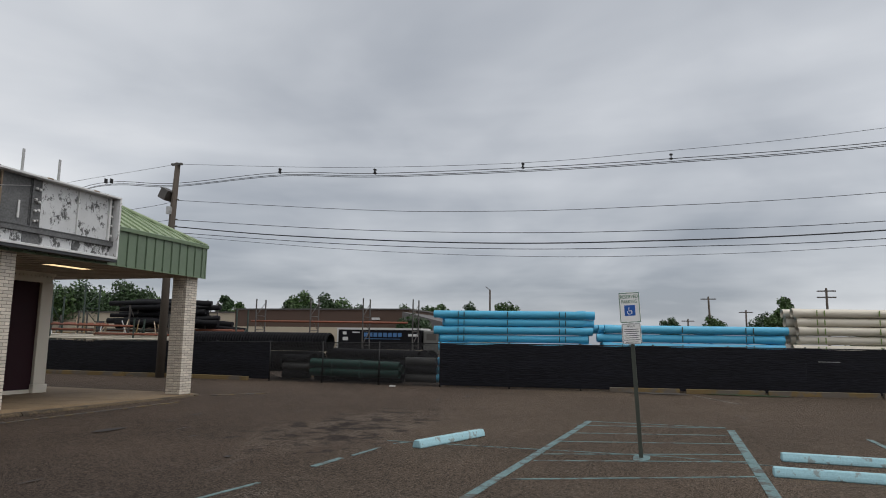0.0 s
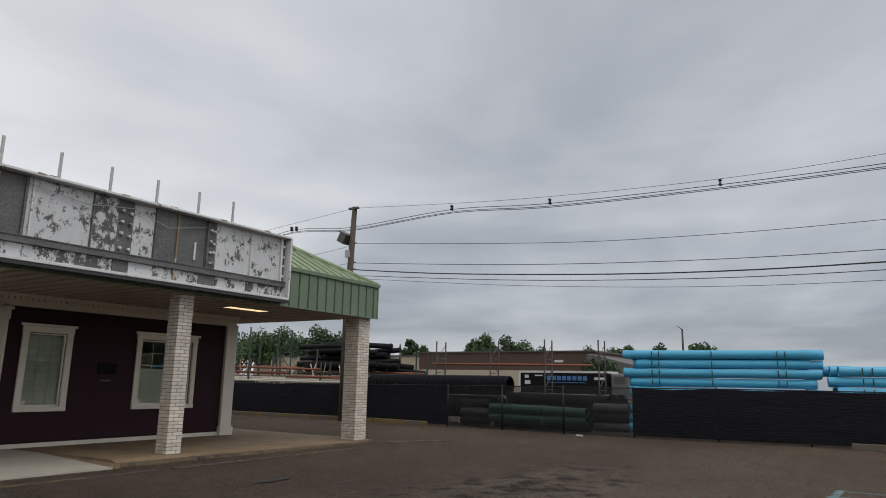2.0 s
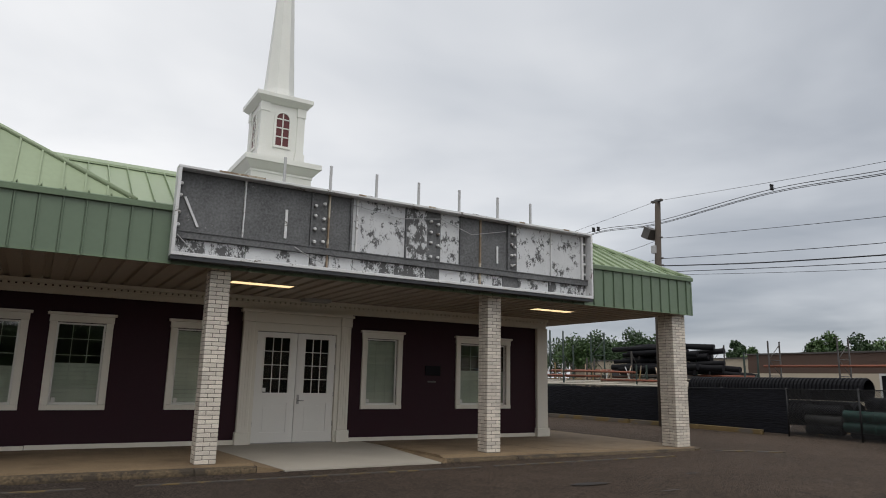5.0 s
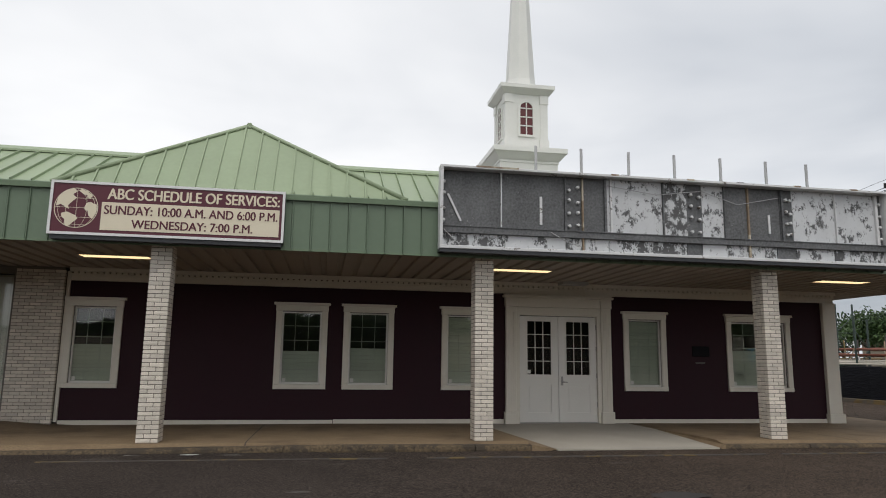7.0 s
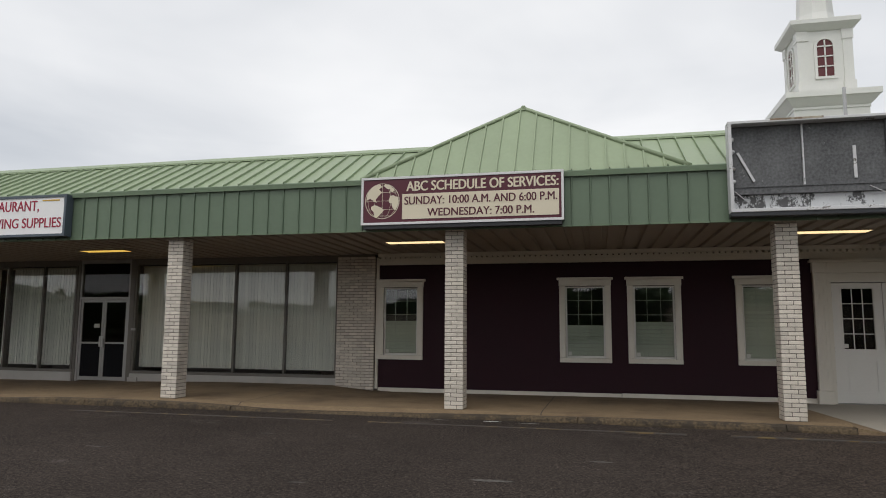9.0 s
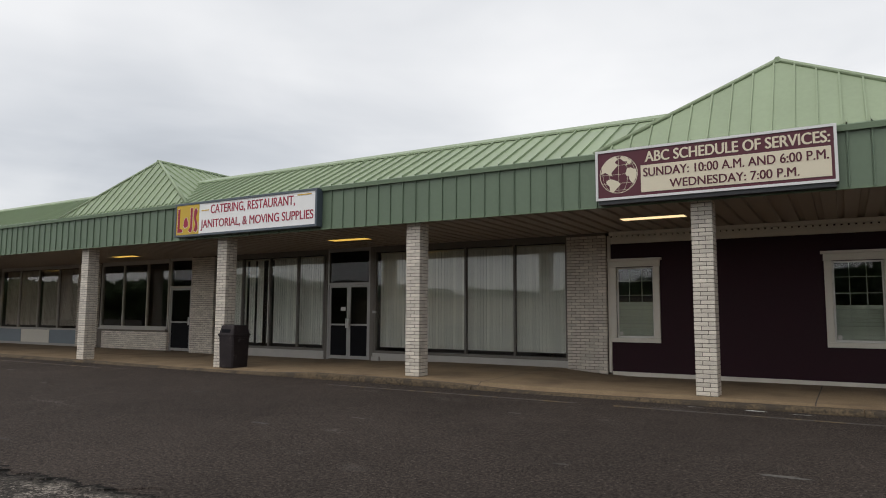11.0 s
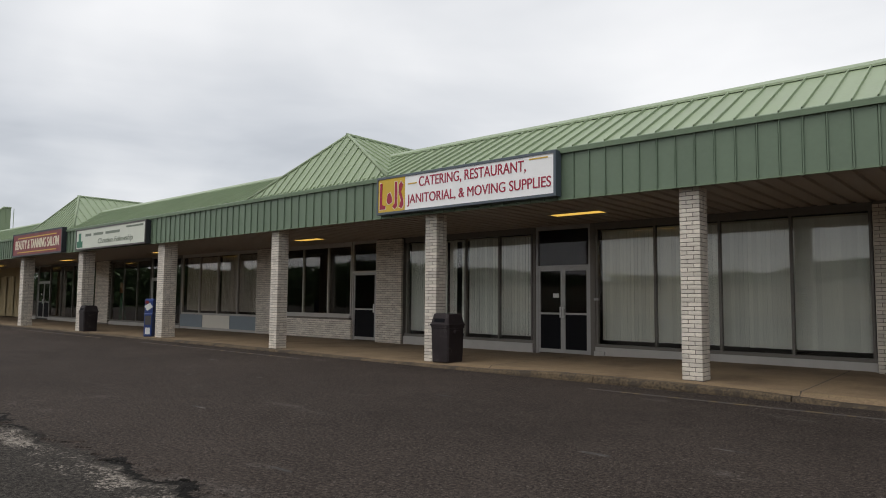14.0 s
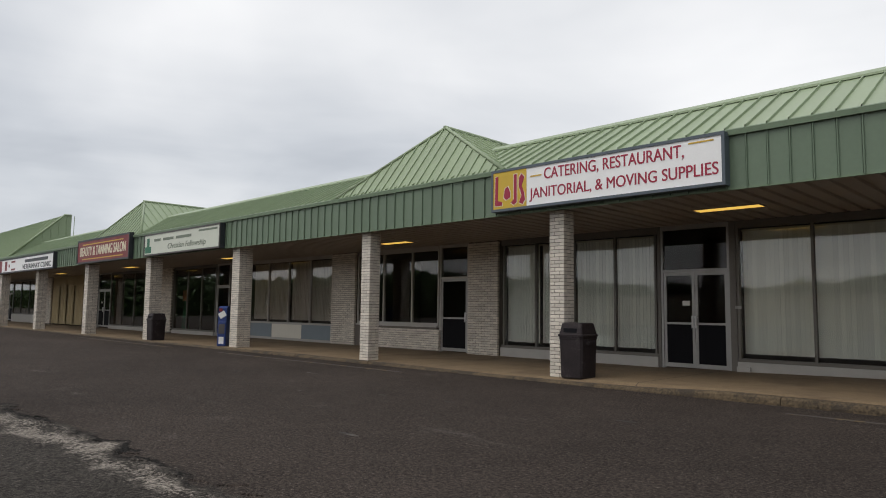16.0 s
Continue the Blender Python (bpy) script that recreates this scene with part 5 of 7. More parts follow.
# ---- the empty sign cabinet ----
X0, X1, Z0, Z1 = -3.365, 5.315, 3.325, 4.795
YF, YB = -4.03, -3.838
s = thing("empty_sign_cabinet", "long empty sign cabinet, faces gone, peeling white paint on grey sheet", "sign")
part("top_rail", boxes((X0, X1, YF, YB + 0.03, Z1 - 0.045, Z1)), M_PEELF, s, bevel=0.006)
part("bottom_rail", boxes((X0, X1, YF, YB + 0.03, Z0 + 0.03, Z0 + 0.085)), M_PEELF, s, bevel=0.006)
# black strip standing in for the shadow along the cabinet's bottom edge
part("drip_edge", boxes((X0, X1, YF + 0.02, YB + 0.03, Z0 - 0.03, Z0 + 0.028)), M_BLACK, s)
part("end_cap", boxes((X0, X0 + 0.05, YF, YB + 0.03, Z0 + 0.086, Z1 - 0.046)), M_PEELF, s)
part("end_cap", boxes((X1 - 0.05, X1, YF, YB + 0.03, Z0 + 0.086, Z1 - 0.046)), M_PEELF, s)
part("rusty_lip", boxes((-2.75, -2.0, YF - 0.004, YF + 0.05, Z1 - 0.02, Z1 + 0.008)), M_RUST, s)
for xr in (-0.3, 1.15, 3.3, 4.5):
    part("rusty_lip", boxes((xr, xr + 0.14, YF - 0.004, YF + 0.05, Z1 - 0.02, Z1 + 0.007)), M_RUST, s)
seams = [X0 + 0.052, -2.28, -1.12, -0.82, -0.36, 0.74, 1.22, 1.52, 1.95, 2.42, 3.10, 3.36, 4.25, 5.15, X1 - 0.052]
looks = [M_PEEL, M_PEEL, M_PEEL, M_PEEL, M_PEELW, M_PEELM, M_PEEL, M_PEELW, M_PEEL, M_PEEL, M_PEEL, M_PEELW, M_PEELW, M_PEEL]
for i, (a, c) in enumerate(zip(seams, seams[1:])):
    part("back_sheet", boxes((a + 0.004, c - 0.004, YB - 0.006 * (i % 3), YB + 0.03, 3.775, Z1 - 0.047)), looks[i], s)
for a, c, m_ in ((X0 + 0.052, -2.2, M_PEELM), (-2.19, -1.1, M_PEELW), (-1.09, -0.75, M_PEELM), (-0.74, -0.3, M_PEELW), (-0.29, 1.2, M_PEELM), (1.21, 1.5, M_PEEL), (1.51, 2.0, M_PEELW), (2.01, 3.0, M_PEELM), (3.01, 3.4, M_PEEL), (3.41, 4.2, M_PEELW), (4.21, X1 - 0.052, M_PEELM)):
    part("lower_sheet", boxes((a, c - 0.004, YB - 0.004, YB + 0.03, Z0 + 0.086, 3.645)), m_, s)
part("cross_channel", boxes((X0 + 0.051, X1 - 0.051, YB - 0.075, YB + 0.03, 3.65, 3.77), (X0 + 0.051, X1 - 0.051, YB - 0.09, YB - 0.075, 3.755, 3.77)), M_PEEL, s)
for xs_, w_, m_ in ((-2.28, 0.02, M_PEELF), (-1.12, 0.03, M_PEEL), (-0.80, 0.025, M_RUST), (-0.38, 0.04, M_PEEL), (-0.27, 0.03, M_PEELF), (0.74, 0.02, M_PEEL), (1.95, 0.02, M_PEEL), (2.42, 0.03, M_RUST), (3.12, 0.045, M_PEEL), (4.25, 0.02, M_PEELF), (5.12, 0.05, M_PEELF)):
    part("upright_bar", boxes((xs_, xs_ + w_, YB - 0.05, YB - 0.001, Z0 + 0.09 if m_ is M_RUST else 3.78, Z1 - 0.048)), m_, s)
rr = random.Random(3)
for xa, xb in ((-1.09, -0.83), (1.24, 1.50), (3.16, 3.34), (-3.28, -3.24), (5.2, 5.26)):
    for j in range(4):
        for xx in ((xa + 0.05, xb - 0.05) if xb - xa > 0.1 else (xa,)):
            z = 3.86 + 0.22 * j + rr.uniform(-0.02, 0.05)
            b = bmesh.new()
            tube(b, [(xx, YB - 0.015, z), (xx, YB - 0.06, z), (xx, YB - 0.075, z)], [0.032, 0.030, 0.018], 8)
            part("socket", b, M_PEELF, s, "small pale lamp socket stub")
part("loose_strip", boxes((-1.575, -1.53, YB - 0.03, YB - 0.008, 3.86, 4.36)), M_PEELF, s)
part("loose_strip", boxes((2.84, 2.88, YB - 0.03, YB - 0.008, 3.90, 4.25)), M_PEELF, s)
b = bmesh.new()
box(b, -0.018, 0.018, YB - 0.03, YB - 0.008, 0.0, 0.52, Matrix.Translation((-2.98, 0, 3.86)) @ Matrix.Rotation(radians(-26), 4, "Y"))
part("loose_strip", b, M_PEELF, s)
for pts in ([(-0.35, YB - 0.06, 4.62), (0.6, YB - 0.07, 4.5), (1.5, YB - 0.06, 4.62), (2.2, YB - 0.07, 4.40), (3.05, YB - 0.06, 4.58)], [(-1.4, YB - 0.09, 3.72), (-1.15, YB - 0.10, 3.58), (-0.9, YB - 0.09, 3.50)],
            [(-0.33, YB - 0.08, 3.62), (-0.37, YB - 0.10, 3.5), (-0.22, YB - 0.10, 3.42)], [(X0 + 0.08, YB - 0.08, 3.70), (-3.1, YB - 0.09, 3.52), (-3.0, YB - 0.08, 3.43)]):
    b = bmesh.new()
    tube(b, pts, 0.008, 5)
    part("loose_wire", b, M_GALV, s)
for xr in (-2.53, -1.61, -0.76, 0.15, 1.05, 1.98, 2.92, 3.78):
    if xr > -2:
        part("upright_rod", boxes((xr - 0.022, xr + 0.022, -3.79, -3.76, 4.3, 5.31)), M_GALV, s)
for xr in (-0.02, 2.25, 4.6):
    part("clip", boxes((xr - 0.07, xr + 0.07, YF + 0.06, YF + 0.14, Z1, Z1 + 0.025)), M_BLACK, s)

# ---- steeple ----
SX, SY = 0.245, 3.45
st = thing("steeple", "white painted church steeple with arched windows and tall spire", "steeple", loc=(SX, SY, 0.055))
HB, HD = 0.84, 0.60


def square(bm_, lev):
    """A square shaft of levels (half width, height)."""
    rings = [[bm_.verts.new((sx * h, sy * h, z)) for sx, sy in ((-1, -1), (1, -1), (1, 1), (-1, 1))] for h, z in lev]
    for r, q in zip(rings, rings[1:]):
        for i in range(4):
            bm_.faces.new((r[i], r[(i + 1) % 4], q[(i + 1) % 4], q[i]))
    bm_.faces.new(rings[0][::-1])
    bm_.faces.new(rings[-1])


b = bmesh.new()
square(b, [(HB, ZT - 0.12), (HB, 6.90)])
part("pedestal", b, M_STEEPLE, st)
b = bmesh.new()
square(b, [(HB + 0.02, 6.90), (HB + 0.02, 6.96), (HB + 0.06, 7.0), (HB + 0.18, 7.15), (HB + 0.22, 7.17), (HB + 0.22, 7.31), (HB + 0.10, 7.34), (HD + 0.06, 7.44)])
part("base_cornice", b, M_STEEPLE, st)
b = bmesh.new()
square(b, [(HD, 7.40), (HD, 9.0)])
part("belfry", b, M_STEEPLE, st)
for sx in (-1, 1):
    for sy in (-1, 1):
        b = bmesh.new()
        cx_, cy_ = sx * (HD - 0.08), sy * (HD - 0.08)
        box(b, cx_ - 0.11, cx_ + 0.11, cy_ - 0.11, cy_ + 0.11, 7.43, 8.99)
        box(b, cx_ - 0.14, cx_ + 0.14, cy_ - 0.14, cy_ + 0.14, 7.435, 7.66)
        box(b, cx_ - 0.13, cx_ + 0.13, cy_ - 0.13, cy_ + 0.13, 8.74, 8.995)
        part("corner_pilaster", b, M_STEEPLE, st)
b = bmesh.new()
square(b, [(HD + 0.04, 9.0), (HD + 0.08, 9.03), (HD + 0.18, 9.12), (HD + 0.20, 9.14), (HD + 0.20, 9.25), (HD + 0.14, 9.28), (0.44, 9.34)])
part("belfry_cornice", b, M_STEEPLE, st)
b = bmesh.new()
rings = []
for h, z in ((0.47, 9.33), (0.435, 9.42), (0.405, 9.6), (0.365, 10.3), (0.275, 12.0), (0.02, 16.6)):
    rings.append([b.verts.new((h * 1.082 * math.cos(math.pi / 8 + k * math.pi / 4), h * 1.082 * math.sin(math.pi / 8 + k * math.pi / 4), z)) for k in range(8)])
for r, q in zip(rings, rings[1:]):
    for i in range(8):
        b.faces.new((r[i], r[(i + 1) % 8], q[(i + 1) % 8], q[i]))
b.faces.new(rings[0][::-1])
b.faces.new(rings[-1])
part("spire", b, M_STEEPLE, st)


def arch(w_, z0, z1, n=10):
    r = w_ / 2
    return [(-r, z0), (r, z0)] + [(r * math.cos(math.pi * k / n), z1 - r + r * math.sin(math.pi * k / n)) for k in range(n + 1)]


for k in range(4):
    rot = Matrix.Rotation(math.pi / 2 * k, 4, "Z")
    win = new("arched_window", None)
    win.parent = st
    win.matrix_local = rot
    tagged(win, "arched maroon louvre window with white bars")
    b = bmesh.new()
    outer, inner = arch(0.50, 7.74, 8.84), arch(0.37, 7.80, 8.77)
    for i in range(len(outer)):
        j = (i + 1) % len(outer)
        o0, o1, i0, i1 = outer[i], outer[j], inner[i], inner[j]
        f_ = [(o0[0], -HD - 0.04, o0[1]), (o1[0], -HD - 0.04, o1[1]), (i1[0], -HD - 0.04, i1[1]), (i0[0], -HD - 0.04, i0[1])]
        poly(b, f_)
        poly(b, [(o0[0], -HD - 0.04, o0[1]), (o1[0], -HD - 0.04, o1[1]), (o1[0], -HD, o1[1]), (o0[0], -HD, o0[1])])
        poly(b, [(i0[0], -HD - 0.04, i0[1]), (i1[0], -HD - 0.04, i1[1]), (i1[0], -HD - 0.004, i1[1]), (i0[0], -HD - 0.004, i0[1])])
    part("casing", b, M_STEEPLE, win)
    b = bmesh.new()
    poly(b, [(p[0], -HD - 0.006, p[1]) for p in inner])
    part("louvre", b, M_STEEPLEWIN, win, "dark maroon infill")
    b = boxes((-0.016, 0.016, -HD - 0.03, -HD - 0.007, 7.81, 8.75), (-0.18, 0.18, -HD - 0.03, -HD - 0.007, 8.05, 8.08), (-0.18, 0.18, -HD - 0.03, -HD - 0.007, 8.31, 8.34), (-0.18, 0.18, -HD - 0.03, -HD - 0.007, 8.57, 8.60))
    part("bars", b, M_STEEPLE, win)


# ---- bins and newspaper box ----
def litter_bin(x, y, label):
    s_ = thing("litter_bin", label, "litter bin", "litter bins", loc=(x, y, level(x, COL_Z)))
    b_ = bmesh.new()
    rings_ = []
    for h, z in ((0.280, 0.0), (0.292, 0.02), (0.315, 0.70), (0.325, 0.705), (0.325, 0.75), (0.30, 0.76)):
        rings_.append([b_.verts.new((px * h * 0.78, py * h * 0.85, z)) for px, py in ((-0.86, -1), (0.86, -1), (1, -0.86), (1, 0.86), (0.86, 1), (-0.86, 1), (-1, 0.86), (-1, -0.86))])
    for r_, q_ in zip(rings_, rings_[1:]):
        for i_ in range(8):
            b_.faces.new((r_[i_], r_[(i_ + 1) % 8], q_[(i_ + 1) % 8], q_[i_]))
    b_.faces.new(rings_[0][::-1])
    b_.faces.new(rings_[-1])
    part("body", b_, M_BIN, s_)
    b_ = bmesh.new()
    rings_ = []
    for h, z in ((0.34, 0.752), (0.34, 0.785), (0.315, 0.795), (0.265, 0.985), (0.235, 1.0)):
        rings_.append([b_.verts.new((px * h * 0.78, py * h * 0.85, z)) for px, py in ((-0.9, -1), (0.9, -1), (1, -0.9), (1, 0.9), (0.9, 1), (-0.9, 1), (-1, 0.9), (-1, -0.9))])
    for r_, q_ in zip(rings_, rings_[1:]):
        for i_ in range(8):
            b_.faces.new((r_[i_], r_[(i_ + 1) % 8], q_[(i_ + 1) % 8], q_[i_]))
    b_.faces.new(rings_[0][::-1])
    b_.faces.new(rings_[-1])
    part("hood", b_, M_BIN, s_, "sloping brown plastic hood")
    part("flap", boxes((-0.14, 0.14, -0.262, -0.21, 0.815, 0.90)), M_KICK, s_, "dark push flap")
    for sx in (-1, 1):
        part("handle", boxes((sx * 0.265 - 0.03, sx * 0.265 + 0.03, -0.09, 0.09, 0.60, 0.66)), M_BIN, s_)


litter_bin(-18.52, -3.42, "brown plastic litter bin with hooded lid beside a brick column")
litter_bin(-37.1, -3.40, "brown plastic litter bin with hooded lid beside a far column")
nb = thing("newspaper_box", "blue newspaper vending box with papers in its window", "newspaper box", loc=(-31.72, -3.50, level(-31.7, COL_Z)))
part("cabinet", boxes((-0.14, 0.14, -0.16, 0.16, 0.0, 0.78)), M_BLUE, nb, bevel=0.02)
b = bmesh.new()
prism(b, [(-0.13, 0.781), (0.15, 0.781), (0.15, 1.27), (-0.04, 1.27), (-0.13, 1.21)], "x", -0.135, 0.135)
part("head", b, M_BLUE, nb)
part("paper_window", boxes((-0.10, 0.10, -0.17, -0.161, 0.40, 0.70)), M_BRONZE, nb, "dark display window")
part("paper", boxes((-0.08, 0.08, -0.17, -0.161, 0.08, 0.30)), M_PAPER, nb, "white printed card")
b = bmesh.new()
box(b, -0.11, 0.11, -0.01, 0.01, -0.09, 0.09, Matrix.Translation((0, -0.145, 1.0)) @ Matrix.Rotation(radians(-32), 4, "Y"))
part("rolled_paper", b, M_PAPER, nb, "pale rolled newspaper")
nb.rotation_euler = (0, 0, radians(40))
part("coin_box", boxes((-0.11, 0.0, -0.15, -0.131, 1.1, 1.2)), M_SGRED, nb)

# ---- parking lot ----
def stripe(x0, y0, x1, y1, w_, material=M_PAINTB, label="worn pale blue parking line", group="blue parking lines"):
    b_ = bmesh.new()
    d = Vector((x1 - x0, y1 - y0, 0)).normalized() * 1.0
    n_ = Vector((-d.y, d.x, 0)) * w_ / 2
    q = [Vector((x0, y0, 0)) - n_, Vector((x1, y1, 0)) - n_, Vector((x1, y1, 0)) + n_, Vector((x0, y0, 0)) + n_]
    prism(b_, [(p.x, p.y) for p in q], "z", G - 0.014, G - 0.006)
    solid("parking_line", b_, material, label, "road marking", "structure", group)


stripe(7.39, -14.37, -0.78, -13.78, 0.114)
stripe(6.98, -17.0, 0.27, -16.84, 0.132)
stripe(7.32, -14.23, 7.36, -16.94, 0.048)
stripe(6.53, -14.21, 7.32, -16.94, 0.048)
stripe(5.35, -14.18, 6.2, -16.93, 0.048)
stripe(4.24, -14.15, 5.12, -16.92, 0.048)
stripe(2.89, -14.12, 4.02, -16.91, 0.048)
stripe(2.31, -14.1, 3.36, -16.9, 0.048)
stripe(0.97, -14.07, 2.27, -16.89, 0.048)
stripe(3.21, -11.62, 3.24, -13.0, 0.035)
stripe(3.24, -13.0, 3.38, -15.88, 0.035)
stripe(3.38, -15.88, 3.1, -17.34, 0.035)
stripe(2.95, -11.83, 4.03, -12.46, 0.044)
stripe(0.81, -11.59, 1.5, -11.65, 0.088)
stripe(-1.61, -11.29, -0.26, -11.51, 0.053)
stripe(1.73, -11.7, 2.54, -11.77, 0.053)
stripe(6.65, -19.17, 3.03, -19.13, 0.088)


stripe(15.9, -16.8, 13.2, -17.85, 0.06, M_PAINTW, "worn white parking line by the fence", "white parking lines")


def wheel_stop(x, y, ang, L=2.0):
    s_ = thing("wheel_stop", "pale blue painted concrete wheel stop", "wheel stop", "wheel stops", loc=(x, y, G - 0.012))
    b_ = bmesh.new()
    prism(b_, [(-0.085, 0.0), (0.085, 0.0), (0.08, 0.045), (0.045, 0.115), (-0.045, 0.115), (-0.08, 0.045)], "x", -L / 2, L / 2)
    part("block", b_, M_STOPB, s_, bevel=0.012)
    s_.rotation_euler = (0, 0, radians(ang))


wheel_stop(3.53, -12.57, -18.3, 1.78)
wheel_stop(3.63, -18.23, 88.7, 1.81)
wheel_stop(2.35, -17.95, 88.1, 1.83)

ps = thing("parking_sign", "reserved parking sign plates on a green steel post", "sign", loc=(3.11, -15.47, G - 0.012))
b = bmesh.new()
box(b, -0.02, 0.02, -0.03, 0.03, -0.02, 2.44)
part("post", b, M_POST, ps)
b = bmesh.new()
patchring = [(0.32 * math.cos(a) * (1 + 0.2 * math.sin(3 * a)), 0.13 * math.sin(a)) for a in (2 * math.pi * k / 20 for k in range(20))]
prism(b, patchring, "z", 0.0, 0.006)
part("footing", b, M_PAINTB, ps, "paint-splashed footing")
plates = new("plates", None)
plates.parent = ps
ps.rotation_euler = (radians(-3.0), 0, 0)
ps.scale = (0.94, 0.94, 0.94)
plates.matrix_local = Matrix.Translation((-0.05, 0, -0.17)) @ Matrix.Rotation(radians(-92), 4, "Z")
tagged(plates, "white sign plates with green and blue print")


def plate(name, w_, z0, z1, material):
    b_ = bmesh.new()
    c_ = 0.03
    pts = []
    for cx_, cz_, a0 in ((w_ / 2 - c_, z1 - c_, 0), (-w_ / 2 + c_, z1 - c_, 90), (-w_ / 2 + c_, z0 + c_, 180), (w_ / 2 - c_, z0 + c_, 270)):
        pts += [(cx_ + c_ * math.cos(radians(a0 + k * 30)), cz_ + c_ * math.sin(radians(a0 + k * 30))) for k in range(4)]
    prism(b_, pts, "y", 0.0, 0.004)
    return part(name, b_, material, plates)


plate("plate", 0.31, 2.165, 2.635, M_WHITE)
part("border", boxes((-0.148, 0.148, -0.002, -0.0002, 2.617, 2.626), (-0.148, 0.148, -0.002, -0.0002, 2.174, 2.183), (-0.148, -0.140, -0.002, -0.0002, 2.183, 2.617), (0.140, 0.148, -0.002, -0.0002, 2.183, 2.617)), M_SIGNGREEN, plates)
lettering("word", "RESERVED", -0.130, 0.130, 2.540, 2.592, -0.0005, M_SIGNGREEN, plates, depth=0.002)
lettering("word", "PARKING", -0.115, 0.115, 2.465, 2.517, -0.0005, M_SIGNGREEN, plates, depth=0.002)
part("blue_square", boxes((-0.080, 0.080, -0.0025, -0.0002, 2.275, 2.435)), M_SIGNBLUE, plates)
b = bmesh.new()
for k in range(14):
    a0, a1 = radians(150 + k * 18), radians(150 + (k + 1) * 18)
    poly(b, [(r_ * math.cos(a_) - 0.005, -0.0035, 2.332 + r_ * math.sin(a_)) for r_, a_ in ((0.038, a0), (0.038, a1), (0.028, a1), (0.028, a0))])
box(b, -0.018, -0.008, -0.004, -0.003, 2.345, 2.40)
box(b, -0.010, 0.028, -0.004, -0.003, 2.343, 2.353)
box(b, 0.024, 0.034, -0.004, -0.003, 2.305, 2.350)
part("wheel_symbol", b, M_WHITE, plates, "white access symbol of plain shapes")
plate("small_plate", 0.285, 1.845, 2.160, M_WHITE)
part("border", boxes((-0.134, 0.134, -0.002, -0.0002, 2.146, 2.152), (-0.134, 0.134, -0.002, -0.0002, 1.853, 1.859), (-0.134, -0.128, -0.002, -0.0002, 1.859, 2.146), (0.128, 0.134, -0.002, -0.0002, 1.859, 2.146)), M_SIGNDARK, plates)
lettering("word", "PENALTY", -0.06, 0.06, 2.100, 2.128, -0.0005, M_SIGNDARK, plates, depth=0.002)
for k in range(7):
    hw = (0.10, 0.115, 0.085, 0.11, 0.095, 0.115, 0.09)[k]
    part("text_bar", boxes((-hw, hw, -0.002, -0.0002, 2.064 - 0.032 * k, 2.073 - 0.032 * k)), M_SIGNDARK, plates)

# ---- fence ----
FENCE = [(14.6, 21.0), (14.8, 13.5), (15.3, 8.0), (15.7, 2.0), (15.5, -2.0), (15.4, -7.8), (16.3, -13.4), (17.5, -20.0), (19.0, -27.5), (20.6, -35.0)]


def fence_h(y):
    """The fence's height over the lot, a little lower to the north."""
    return min(1.50, max(1.30, 1.42 - 0.007 * y))


def fence_at(y):
    for (xa, ya), (xb, yb) in zip(FENCE, FENCE[1:]):
        if yb <= y <= ya:
            return xa + (xb - xa) * (y - ya) / (yb - ya)
    return FENCE[0][0] if y > 0 else FENCE[-1][0]


